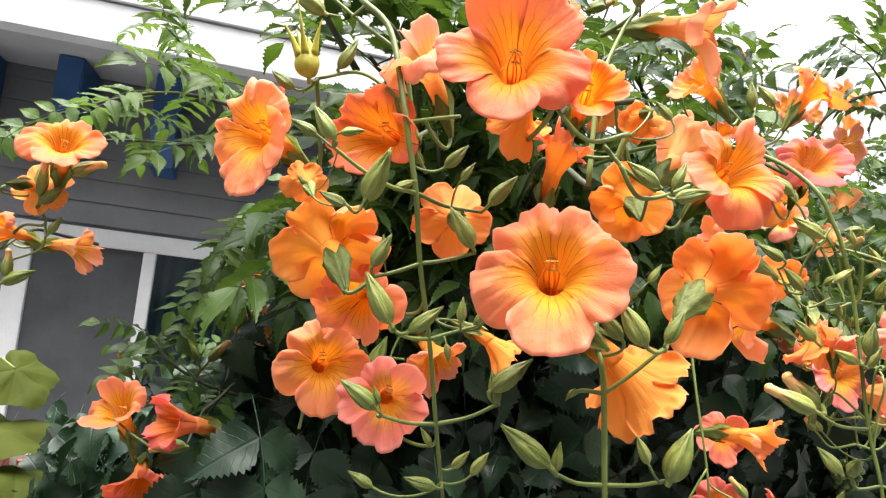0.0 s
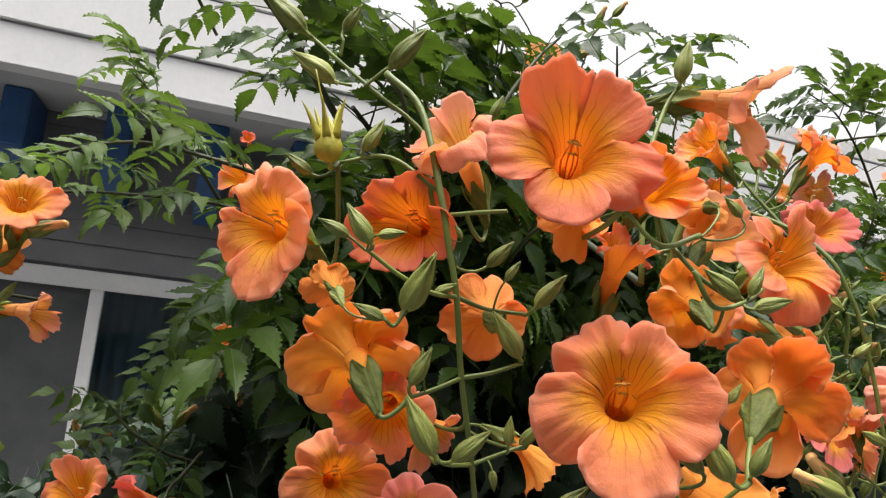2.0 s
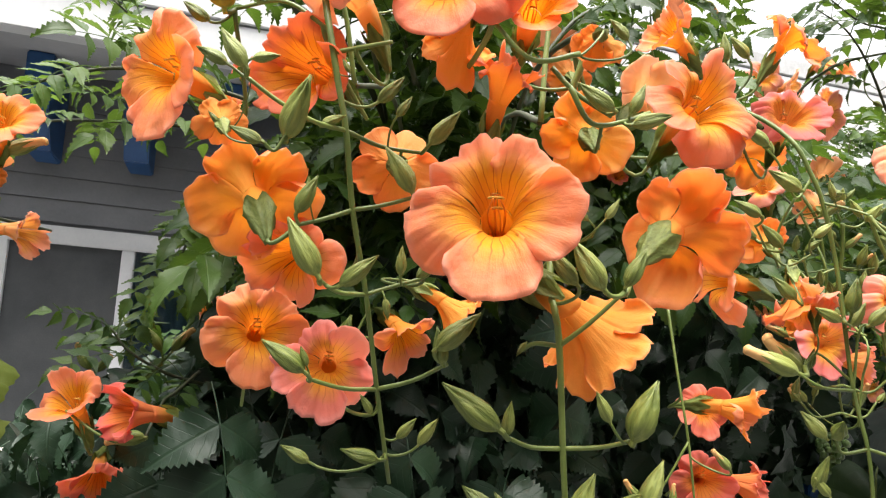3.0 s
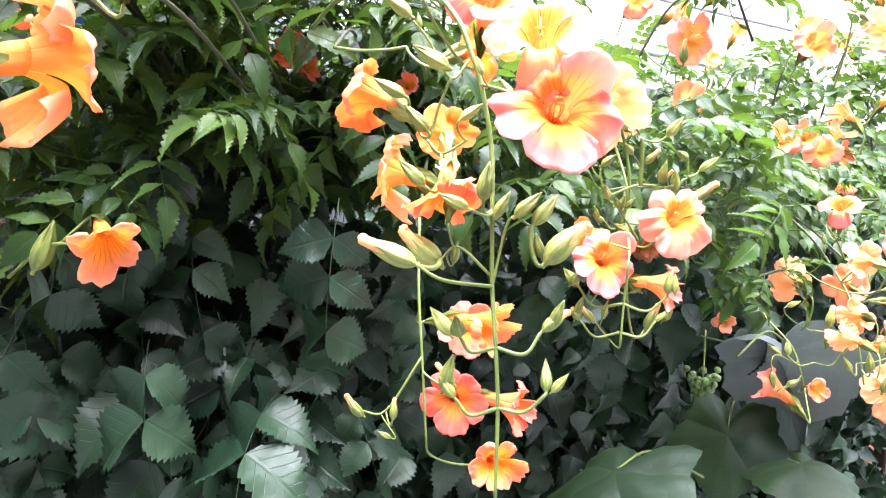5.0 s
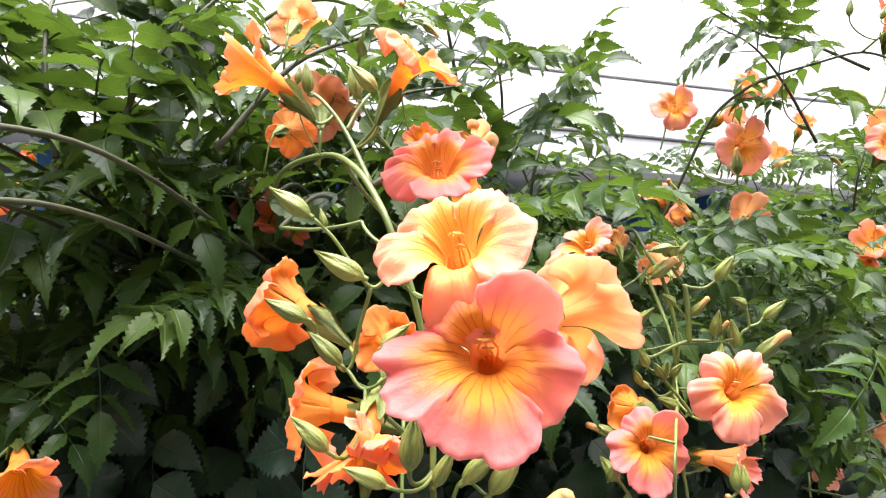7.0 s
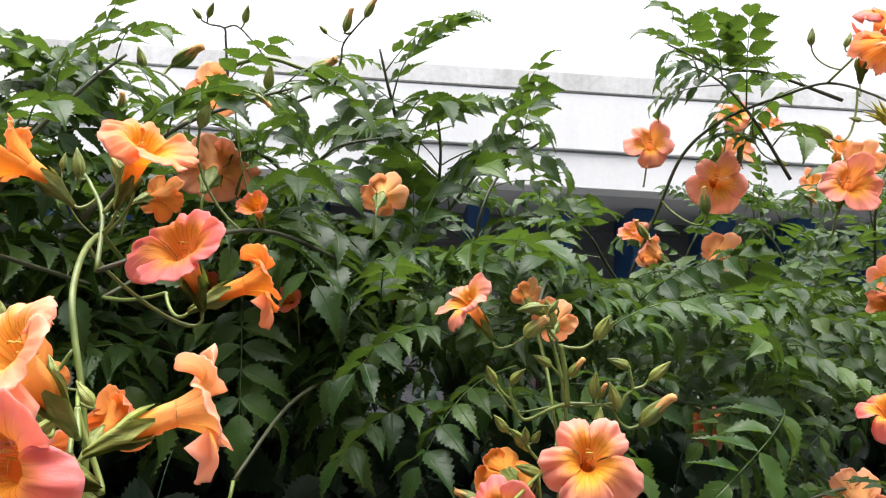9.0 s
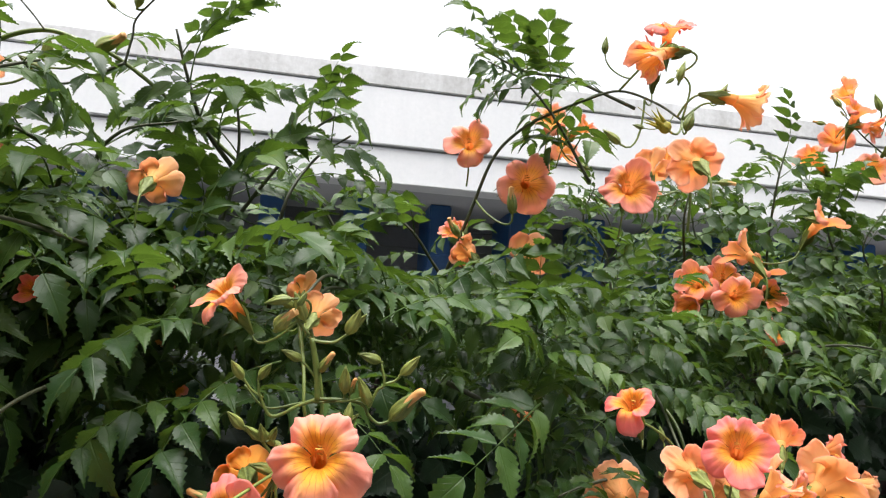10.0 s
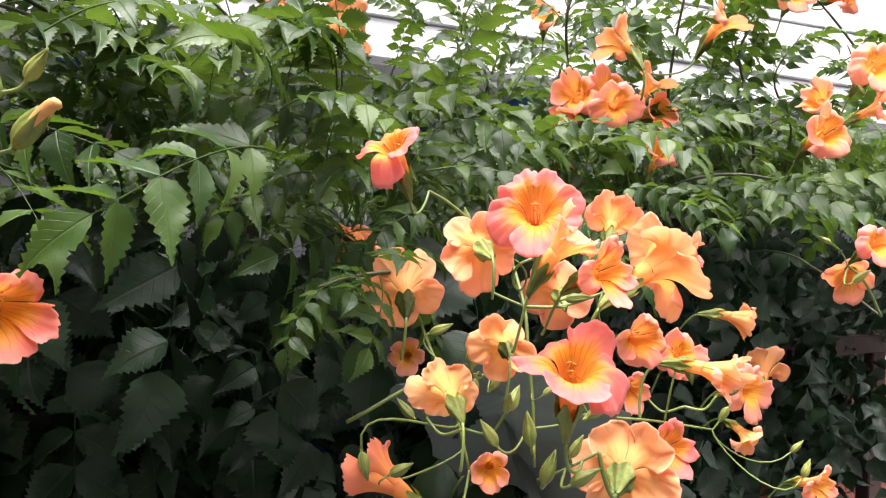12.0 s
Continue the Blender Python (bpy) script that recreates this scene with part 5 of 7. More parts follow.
bud(c, (1.520, 1.455, 2.210), (1.529, 1.450, 2.239), 'tip')
bud(c, (1.461, 1.470, 2.213), (1.444, 1.473, 2.230), 'tip')
bud(c, (1.429, 1.471, 2.289), (1.406, 1.476, 2.300), 'tip')
bud(c, (1.469, 1.467, 2.219), (1.472, 1.465, 2.237))
whorl(c, (1.463, 1.420, 2.240), (0.876, -0.481, 0.017), 0.045, 0.026, 2, 0.10)
whorl(c, (1.465, 1.423, 2.208), (0.865, -0.488, 0.113), 0.040, 0.024, 2, 0.10)
whorl(c, (1.503, 1.489, 2.333), (0.816, -0.494, 0.300), 0.035, 0.022, 2, 0.10)
bud(c, (1.478, 1.451, 2.467), (1.456, 1.457, 2.463))
bud(c, (1.484, 1.450, 2.461), (1.492, 1.446, 2.473))

c = cluster((1.506, 1.501, 2.416), 'coral trumpet flowers below a fork of green buds')
tether(c, (1.487, 1.523, 2.473))
stem(c, [(1.487, 1.523, 2.473), (1.499, 1.508, 2.438), (1.513, 1.506, 2.379), (1.512, 1.513, 2.339), (1.511, 1.525, 2.272)], 0.0023, 0.0014)
flower(c, (1.508, 1.392, 2.342), (-0.169, -0.966, 0.196), 0.0394, 'peach', 4)
flower(c, (1.408, 1.506, 2.477), (-0.719, -0.469, 0.513), 0.0350, 'peach', 1)
flower(c, (1.504, 1.527, 2.462), (0.220, 0.960, 0.174), 0.0308, 'yellow', 2)
flower(c, (1.488, 1.601, 2.496), (0.060, 0.838, 0.543), 0.0215, 'yellow', 2)
stem(c, [(1.499, 1.468, 2.434), (1.505, 1.472, 2.405), (1.508, 1.476, 2.378)], 0.0026, 0.0026)
stem(c, [(1.508, 1.476, 2.380), (1.493, 1.479, 2.374), (1.469, 1.483, 2.363), (1.457, 1.481, 2.381), (1.455, 1.479, 2.392)], 0.0018, 0.0013)
stem(c, [(1.460, 1.481, 2.379), (1.449, 1.481, 2.386), (1.441, 1.480, 2.396)], 0.0013, 0.0011)
stem(c, [(1.508, 1.476, 2.380), (1.532, 1.474, 2.380), (1.548, 1.473, 2.377), (1.556, 1.474, 2.366), (1.565, 1.474, 2.360), (1.575, 1.472, 2.363)], 0.0018, 0.0014)
stem(c, [(1.555, 1.472, 2.375), (1.561, 1.469, 2.390), (1.567, 1.467, 2.396), (1.563, 1.465, 2.414)], 0.0015, 0.0012)
stem(c, [(1.567, 1.467, 2.396), (1.576, 1.466, 2.399), (1.581, 1.465, 2.404)], 0.0013, 0.0011)
stem(c, [(1.501, 1.468, 2.432), (1.510, 1.467, 2.431), (1.520, 1.466, 2.432), (1.530, 1.464, 2.439)], 0.0016, 0.0012)
stem(c, [(1.496, 1.468, 2.437), (1.487, 1.467, 2.447), (1.481, 1.466, 2.457)], 0.0016, 0.0012)
stem(c, [(1.504, 1.473, 2.400), (1.495, 1.472, 2.410), (1.489, 1.472, 2.415)], 0.0013, 0.0010)
stem(c, [(1.507, 1.473, 2.399), (1.508, 1.472, 2.405)], 0.0011, 0.0010)
stem(c, [(1.494, 1.448, 2.312), (1.481, 1.447, 2.327), (1.469, 1.446, 2.339), (1.459, 1.445, 2.351)], 0.0017, 0.0012)
stem(c, [(1.490, 1.448, 2.315), (1.487, 1.449, 2.310), (1.479, 1.449, 2.320)], 0.0013, 0.0010)
bud(c, (1.575, 1.472, 2.364), (1.598, 1.455, 2.391), 'tip', 0.95)
bud(c, (1.554, 1.472, 2.377), (1.544, 1.459, 2.401), 'green', 0.95)
bud(c, (1.532, 1.473, 2.386), (1.530, 1.459, 2.409))
bud(c, (1.537, 1.472, 2.386), (1.539, 1.460, 2.398), 'tip', 1.00)
bud(c, (1.562, 1.464, 2.416), (1.541, 1.455, 2.423))
bud(c, (1.581, 1.464, 2.405), (1.596, 1.450, 2.421), 'green', 0.95)
bud(c, (1.441, 1.480, 2.395), (1.430, 1.468, 2.410))
bud(c, (1.455, 1.479, 2.396), (1.465, 1.465, 2.409))
bud(c, (1.491, 1.472, 2.414), (1.474, 1.462, 2.423))
bud(c, (1.508, 1.472, 2.405), (1.518, 1.458, 2.419), 'tip', 1.00)
bud(c, (1.530, 1.464, 2.440), (1.540, 1.449, 2.460), 'green', 1.15)
bud(c, (1.535, 1.462, 2.444), (1.545, 1.449, 2.457), 'green', 0.80)
bud(c, (1.482, 1.465, 2.461), (1.464, 1.455, 2.469))
bud(c, (1.491, 1.466, 2.450), (1.481, 1.453, 2.473), 'green', 0.95)
bud(c, (1.466, 1.470, 2.440), (1.480, 1.455, 2.458), 'tip', 1.20)
bud(c, (1.448, 1.445, 2.355), (1.435, 1.434, 2.369))
bud(c, (1.464, 1.445, 2.346), (1.449, 1.435, 2.358), 'green', 0.90)
bud(c, (1.465, 1.446, 2.345), (1.462, 1.433, 2.360))
bud(c, (1.471, 1.445, 2.347), (1.475, 1.432, 2.358))
bud(c, (1.480, 1.448, 2.320), (1.456, 1.439, 2.327), 'green', 0.95)
bud(c, (1.553, 1.522, 2.251), (1.530, 1.525, 2.263))
bud(c, (1.477, 1.508, 2.247), (1.469, 1.508, 2.256))
bud(c, (1.541, 1.525, 2.248), (1.560, 1.519, 2.264))

c = cluster((1.190, 1.345, 2.460), 'orange trumpet flower with a long green calyx seen from the side')
tether(c, (1.118, 1.375, 2.450))
stem(c, [(1.118, 1.375, 2.450), (1.140, 1.362, 2.448), (1.160, 1.352, 2.450), (1.176, 1.346, 2.454)], 0.0016, 0.0012)
flower(c, (1.252, 1.344, 2.468), (0.940, 0.250, 0.230), 0.0380, 'orange', 1)

c = cluster((1.086, 1.700, 2.747), 'orange flowers and buds on a woody arching shoot')
tether(c, (1.379, 1.785, 2.675))
stem(c, [(1.395, 1.804, 2.673), (1.318, 1.781, 2.732), (1.232, 1.759, 2.791), (1.187, 1.731, 2.801), (1.140, 1.734, 2.812), (1.087, 1.742, 2.796), (1.029, 1.755, 2.752), (0.993, 1.765, 2.719), (0.955, 1.770, 2.710)], 0.0026, 0.0034)
stem(c, [(1.091, 1.732, 2.793), (1.087, 1.726, 2.831), (1.084, 1.723, 2.847), (1.064, 1.725, 2.852), (1.052, 1.725, 2.857)], 0.0018, 0.0010, True)
stem(c, [(1.084, 1.723, 2.847), (1.102, 1.721, 2.850), (1.126, 1.722, 2.828), (1.143, 1.724, 2.808)], 0.0012, 0.0011, True)
stem(c, [(1.234, 1.749, 2.787), (1.200, 1.756, 2.769), (1.158, 1.763, 2.754), (1.130, 1.763, 2.765), (1.098, 1.765, 2.778)], 0.0020, 0.0012, True)
stem(c, [(1.095, 1.722, 2.788), (1.093, 1.729, 2.752), (1.080, 1.733, 2.736), (1.069, 1.735, 2.729)], 0.0020, 0.0014, True)
stem(c, [(1.069, 1.735, 2.729), (1.114, 1.729, 2.736), (1.150, 1.722, 2.756), (1.180, 1.719, 2.760), (1.212, 1.712, 2.782)], 0.0017, 0.0012)
stem(c, [(1.237, 1.740, 2.783), (1.244, 1.733, 2.818), (1.248, 1.728, 2.842), (1.280, 1.718, 2.882)], 0.0017, 0.0011, True)
stem(c, [(1.041, 1.724, 2.749), (1.014, 1.723, 2.773), (0.987, 1.724, 2.782)], 0.0017, 0.0011)
stem(c, [(0.988, 1.718, 2.694), (0.972, 1.718, 2.708), (0.961, 1.718, 2.714)], 0.0016, 0.0012)
flower(c, (1.114, 1.622, 2.725), (0.196, 0.893, 0.406), 0.0373, 'yellow', 0)
flower(c, (1.140, 1.571, 2.615), (-0.062, 0.905, 0.421), 0.0447, 'peach', 0)
flower(c, (1.320, 1.615, 2.605), (0.086, 0.948, 0.306), 0.0329, 'yellow', 2)
flower(c, (1.261, 1.781, 2.526), (0.097, 0.981, 0.168), 0.0365, 'yellow', 2)
flower(c, (1.339, 1.818, 2.508), (0.278, -0.951, -0.135), 0.0313, 'yellow', 2)
flower(c, (1.253, 1.832, 2.471), (-0.097, -0.981, -0.168), 0.0269, 'peach', 2)
flower(c, (1.059, 1.739, 2.532), (-0.116, -0.982, 0.151), 0.0302, 'peach', 2)
flower(c, (1.429, 1.819, 2.449), (-0.097, -0.981, -0.168), 0.0313, 'yellow', 2)
flower(c, (1.300, 1.834, 2.437), (-0.097, -0.981, -0.168), 0.0266, 'yellow', 3)
flower(c, (1.329, 1.843, 2.367), (0.544, -0.834, -0.096), 0.0213, 'peach', 3)
bud(c, (1.019, 1.729, 2.792), (1.058, 1.712, 2.811), 'tip', 1.10)
bud(c, (0.983, 1.724, 2.782), (0.979, 1.710, 2.806), 'green', 1.10)
bud(c, (1.203, 1.731, 2.792), (1.239, 1.715, 2.808), 'tip', 1.10)
bud(c, (1.148, 1.731, 2.766), (1.153, 1.715, 2.796))
bud(c, (1.247, 1.726, 2.855), (1.257, 1.711, 2.880), 'tip', 1.00)
bud(c, (1.274, 1.720, 2.875), (1.289, 1.705, 2.894), 'tip', 1.00)
bud(c, (1.224, 1.720, 2.847), (1.214, 1.709, 2.853))
bud(c, (1.114, 1.710, 2.850), (1.122, 1.696, 2.868))
bud(c, (1.055, 1.715, 2.854), (1.046, 1.704, 2.863))
bud(c, (1.064, 1.714, 2.856), (1.074, 1.700, 2.871))
bud(c, (1.073, 1.725, 2.726), (1.059, 1.712, 2.749), 'green', 0.95)
bud(c, (1.153, 1.713, 2.751), (1.127, 1.703, 2.760), 'green', 1.10)
bud(c, (1.059, 1.718, 2.713), (1.046, 1.711, 2.705), 'tip', 1.00)
bud(c, (1.112, 1.725, 2.762), (1.104, 1.715, 2.763))
bud(c, (0.963, 1.718, 2.712), (0.972, 1.703, 2.736), 'tip', 1.10)
bud(c, (1.045, 1.723, 2.752), (1.038, 1.713, 2.755))

c = cluster((1.816, 1.833, 2.735), 'coral trumpet flowers on an arching branch over the hedge')
tether(c, (1.708, 1.925, 2.558))
stem(c, [(1.708, 1.925, 2.558), (1.738, 1.873, 2.664), (1.762, 1.837, 2.741), (1.797, 1.807, 2.781), (1.830, 1.780, 2.798), (1.856, 1.716, 2.798), (1.888, 1.662, 2.797), (1.932, 1.641, 2.777), (1.954, 1.614, 2.746)], 0.0029, 0.0015, True)
stem(c, [(1.888, 1.662, 2.797), (1.908, 1.625, 2.824), (1.935, 1.617, 2.855)], 0.0017, 0.0013)
stem(c, [(1.954, 1.614, 2.746), (1.981, 1.607, 2.769), (2.010, 1.604, 2.771)], 0.0017, 0.0013)
stem(c, [(2.001, 1.683, 2.613), (1.989, 1.654, 2.668), (1.960, 1.619, 2.710)], 0.0020, 0.0015)
stem(c, [(1.954, 1.614, 2.746), (1.961, 1.605, 2.790), (1.942, 1.604, 2.810)], 0.0015, 0.0012)
flower(c, (1.735, 1.895, 2.785), (-0.224, -0.973, 0.055), 0.0430, 'peach', 1)
flower(c, (1.815, 1.820, 2.702), (-0.089, -0.957, -0.276), 0.0487, 'peach', 1)
flower(c, (1.730, 1.884, 2.602), (-0.428, 0.796, 0.428), 0.0351, 'yellow', 2)
flower(c, (1.728, 1.959, 2.647), (-0.785, -0.431, 0.445), 0.0383, 'peach', 3)
flower(c, (1.815, 1.820, 2.590), (0.702, 0.528, 0.478), 0.0428, 'yellow', 2)
flower(c, (1.883, 1.909, 2.849), (-0.120, -0.950, 0.289), 0.0362, 'yellow', 1)
flower(c, (1.975, 2.082, 2.857), (0.455, -0.890, 0.027), 0.0464, 'yellow', 2)
flower(c, (1.942, 1.905, 2.838), (0.554, -0.772, 0.312), 0.0320, 'peach', 3)
flower(c, (1.872, 1.593, 2.648), (-0.231, -0.971, 0.068), 0.0405, 'peach', 0)
flower(c, (1.911, 1.521, 2.660), (0.224, 0.924, 0.311), 0.0358, 'peach', 0)
flower(c, (1.859, 1.524, 2.778), (-0.801, -0.152, -0.580), 0.0409, 'yellow', 3)
flower(c, (1.957, 1.673, 2.872), (0.149, -0.545, 0.825), 0.0373, 'pink', 2)
flower(c, (1.950, 1.636, 2.893), (-0.050, -0.547, 0.836), 0.0362, 'pink', 1)
flower(c, (1.985, 1.512, 2.731), (0.896, -0.169, -0.410), 0.0395, 'yellow', 2)
flower(c, (1.957, 1.701, 2.710), (0.495, 0.624, 0.605), 0.0351, 'yellow', 2)
bud(c, (1.865, 1.656, 2.845), (1.864, 1.652, 2.868))
bud(c, (1.990, 1.586, 2.766), (1.999, 1.582, 2.788))
bud(c, (1.950, 1.597, 2.725), (1.956, 1.592, 2.750), 'green', 1.20)
bud(c, (1.929, 1.600, 2.723), (1.903, 1.599, 2.740), 'star')
bud(c, (1.935, 1.588, 2.787), (1.940, 1.583, 2.812))
bud(c, (1.887, 1.655, 2.719), (1.863, 1.655, 2.736))
bud(c, (1.952, 1.600, 2.707), (1.970, 1.600, 2.698))
bud(c, (1.904, 1.621, 2.732), (1.889, 1.622, 2.735))
bud(c, (1.784, 1.801, 2.644), (1.778, 1.795, 2.681), 'tip')
bud(c, (1.718, 1.863, 2.615), (1.699, 1.861, 2.640), 'tip')
bud(c, (1.902, 1.635, 2.653), (1.888, 1.636, 2.652))
bud(c, (1.897, 1.635, 2.835), (1.903, 1.631, 2.854))
bud(c, (1.875, 1.778, 2.725), (1.897, 1.777, 2.718))
bud(c, (1.894, 1.736, 2.664), (1.911, 1.735, 2.655), 'tip')
bud(c, (2.010, 1.621, 2.670), (2.032, 1.619, 2.671), 'tip')
bud(c, (1.939, 1.606, 2.799), (1.928, 1.608, 2.791))

c = cluster((2.445, 2.209, 2.646), 'tight bunch of coral red trumpet flowers')
tether(c, (2.427, 2.285, 2.502))
stem(c, [(2.427, 2.285, 2.502), (2.429, 2.223, 2.572), (2.435, 2.193, 2.630)], 0.0026, 0.0017)
stem(c, [(2.453, 2.218, 2.561), (2.471, 2.185, 2.621)], 0.0021, 0.0017)
flower(c, (2.231, 1.908, 2.563), (-0.191, -0.979, -0.071), 0.0416, 'peach', 0)
flower(c, (2.206, 2.001, 2.597), (-0.647, -0.749, 0.144), 0.0471, 'peach', 2)
flower(c, (2.258, 1.990, 2.610), (-0.381, -0.887, 0.260), 0.0444, 'peach', 2)
flower(c, (2.338, 1.964, 2.576), (0.217, -0.972, -0.088), 0.0491, 'peach', 3)
flower(c, (2.329, 1.973, 2.626), (0.487, -0.388, 0.783), 0.0417, 'yellow', 2)
flower(c, (2.195, 2.014, 2.551), (-0.795, -0.455, -0.401), 0.0462, 'peach', 3)
flower(c, (2.332, 1.944, 2.507), (0.036, -0.798, 0.602), 0.0376, 'peach', 2)
flower(c, (2.339, 2.304, 2.521), (0.216, -0.898, 0.383), 0.0454, 'peach', 3)

c = cluster((2.251, 1.944, 2.657), 'orange trumpet flower above the leaves')
tether(c, (2.363, 2.026, 2.611))
stem(c, [(2.363, 2.026, 2.611), (2.309, 1.982, 2.651), (2.269, 1.938, 2.668)], 0.0017, 0.0013)
flower(c, (2.415, 1.910, 2.719), (0.456, -0.640, 0.618), 0.0462, 'yellow', 2)
flower(c, (2.185, 1.839, 2.632), (-0.381, 0.732, 0.565), 0.0435, 'yellow', 2)
bud(c, (2.398, 1.901, 2.705), (2.369, 1.907, 2.713))

c = cluster((1.900, 1.734, 2.397), 'coral trumpet flower on a slender arching stem')
tether(c, (1.917, 1.553, 2.323))
stem(c, [(1.917, 1.553, 2.323), (1.894, 1.545, 2.345), (1.873, 1.538, 2.358), (1.855, 1.531, 2.365)], 0.0016, 0.0012)
flower(c, (1.808, 1.467, 2.392), (-0.600, -0.480, 0.640), 0.0300, 'pink', 1)
flower(c, (1.870, 1.980, 2.322), (-0.217, -0.922, -0.322), 0.0394, 'yellow', 2)
flower(c, (1.843, 1.986, 2.333), (-0.751, -0.616, 0.235), 0.0351, 'yellow', 3)

c = cluster((2.010, 1.590, 2.283), 'crowded cluster of coral, orange and pink trumpet flowers')
tether(c, (1.959, 1.746, 2.414))
stem(c, [(1.959, 1.746, 2.414), (1.972, 1.675, 2.360), (1.964, 1.629, 2.324), (1.964, 1.583, 2.272), (1.963, 1.566, 2.232), (1.964, 1.551, 2.184), (1.961, 1.536, 2.139)], 0.0023, 0.0013)
stem(c, [(1.964, 1.583, 2.272), (1.996, 1.574, 2.274), (2.027, 1.564, 2.286), (2.052, 1.556, 2.299)], 0.0017, 0.0012)
stem(c, [(1.964, 1.583, 2.272), (1.938, 1.609, 2.285), (1.928, 1.631, 2.300)], 0.0014, 0.0010)
stem(c, [(1.841, 1.790, 2.298), (1.883, 1.729, 2.277), (1.904, 1.678, 2.217), (1.914, 1.628, 2.176), (1.928, 1.610, 2.116)], 0.0022, 0.0014)
stem(c, [(1.952, 1.569, 2.214), (1.928, 1.576, 2.210), (1.911, 1.590, 2.210)], 0.0013, 0.0010)
stem(c, [(1.956, 1.548, 2.168), (1.989, 1.539, 2.175), (2.016, 1.531, 2.191)], 0.0013, 0.0010)
stem(c, [(2.062, 1.581, 2.170), (2.121, 1.606, 2.161), (2.209, 1.634, 2.145)], 0.0014, 0.0010)
stem(c, [(1.999, 1.495, 2.162), (1.973, 1.502, 2.147), (1.956, 1.518, 2.134)], 0.0013, 0.0010)
flower(c, (1.911, 1.442, 2.352), (-0.371, -0.862, 0.346), 0.0357, 'pink', 1)
flower(c, (1.887, 1.500, 2.320), (0.135, 0.984, -0.120), 0.0325, 'peach', 0)
flower(c, (1.915, 1.390, 2.328), (0.664, -0.348, 0.662), 0.0291, 'yellow', 3)
flower(c, (2.042, 1.474, 2.319), (0.950, 0.072, 0.305), 0.0454, 'yellow', 1)
flower(c, (2.024, 1.535, 2.357), (0.500, 0.688, 0.526), 0.0292, 'pink', 2)
flower(c, (1.963, 1.426, 2.309), (0.301, -0.943, 0.143), 0.0321, 'peach', 2)
flower(c, (2.023, 1.646, 2.288), (0.267, 0.963, 0.028), 0.0366, 'peach', 0)
flower(c, (1.850, 1.584, 2.285), (0.137, 0.980, 0.144), 0.0353, 'yellow', 0)
flower(c, (1.924, 1.534, 2.243), (0.151, 0.983, -0.102), 0.0283, 'yellow', 0)
flower(c, (1.865, 1.489, 2.213), (-0.008, 1.000, 0.013), 0.0317, 'yellow', 2)
flower(c, (1.938, 1.426, 2.247), (-0.200, -0.560, 0.800), 0.0426, 'pink', 0)
flower(c, (2.052, 1.523, 2.252), (0.008, -1.000, -0.013), 0.0335, 'peach', 2)
flower(c, (2.191, 1.665, 2.226), (-0.015, -0.929, 0.369), 0.0312, 'pink', 0)
flower(c, (2.156, 1.546, 2.217), (0.669, -0.682, -0.295), 0.0393, 'yellow', 3)
flower(c, (2.322, 1.706, 2.175), (0.312, -0.950, 0.006), 0.0366, 'peach', 1)
flower(c, (2.587, 1.997, 2.167), (0.648, 0.516, 0.560), 0.0484, 'yellow', 2)
flower(c, (2.430, 1.860, 2.250), (0.824, -0.468, -0.319), 0.0411, 'yellow', 3)
flower(c, (2.322, 1.708, 2.113), (0.192, -0.808, -0.557), 0.0305, 'yellow', 2)
flower(c, (2.139, 1.602, 2.137), (0.031, -0.956, 0.291), 0.0376, 'pink', 2)
flower(c, (2.067, 1.570, 2.128), (0.517, 0.826, -0.225), 0.0522, 'yellow', 1)
flower(c, (1.835, 1.586, 2.124), (-0.820, 0.430, 0.375), 0.0415, 'pink', 3)
flower(c, (1.899, 1.770, 2.202), (-0.267, -0.963, -0.028), 0.0287, 'peach', 2)
flower(c, (2.162, 1.611, 2.337), (0.739, -0.608, 0.289), 0.0258, 'pink', 2)
flower(c, (2.125, 1.657, 2.183), (-0.094, -0.979, -0.181), 0.0269, 'peach', 2)
flower(c, (1.948, 1.604, 2.118), (-0.267, -0.963, -0.028), 0.0277, 'peach', 3)
flower(c, (2.287, 1.562, 2.105), (0.192, -0.981, -0.002), 0.0282, 'yellow', 2)
flower(c, (1.865, 1.984, 2.333), (-0.250, -0.942, -0.223), 0.0381, 'yellow', 2)
bud(c, (1.953, 1.545, 2.315), (1.980, 1.537, 2.323))
bud(c, (1.934, 1.550, 2.316), (1.917, 1.554, 2.322))
bud(c, (1.905, 1.578, 2.342), (1.901, 1.579, 2.358))
bud(c, (1.909, 1.560, 2.219), (1.912, 1.558, 2.249), 'tip', 1.10)
bud(c, (2.018, 1.528, 2.289), (2.033, 1.523, 2.309))
bud(c, (1.961, 1.525, 2.202), (1.971, 1.522, 2.212))
bud(c, (1.923, 1.526, 2.160), (1.909, 1.530, 2.180))
bud(c, (1.950, 1.519, 2.161), (1.946, 1.519, 2.189))
bud(c, (1.998, 1.515, 2.185), (2.017, 1.509, 2.200))
bud(c, (1.992, 1.537, 2.204), (1.992, 1.538, 2.180))
bud(c, (1.885, 1.618, 2.242), (1.905, 1.612, 2.251))
bud(c, (1.964, 1.474, 2.143), (1.984, 1.468, 2.157))
bud(c, (1.972, 1.492, 2.159), (1.980, 1.489, 2.177))
bud(c, (1.842, 1.560, 2.129), (1.859, 1.555, 2.140), 'green', 1.20)
bud(c, (1.818, 1.566, 2.147), (1.824, 1.565, 2.124))
bud(c, (2.225, 1.629, 2.170), (2.215, 1.633, 2.152))
bud(c, (2.148, 1.597, 2.222), (2.155, 1.596, 2.200))
bud(c, (1.983, 1.537, 2.282), (2.004, 1.531, 2.286))
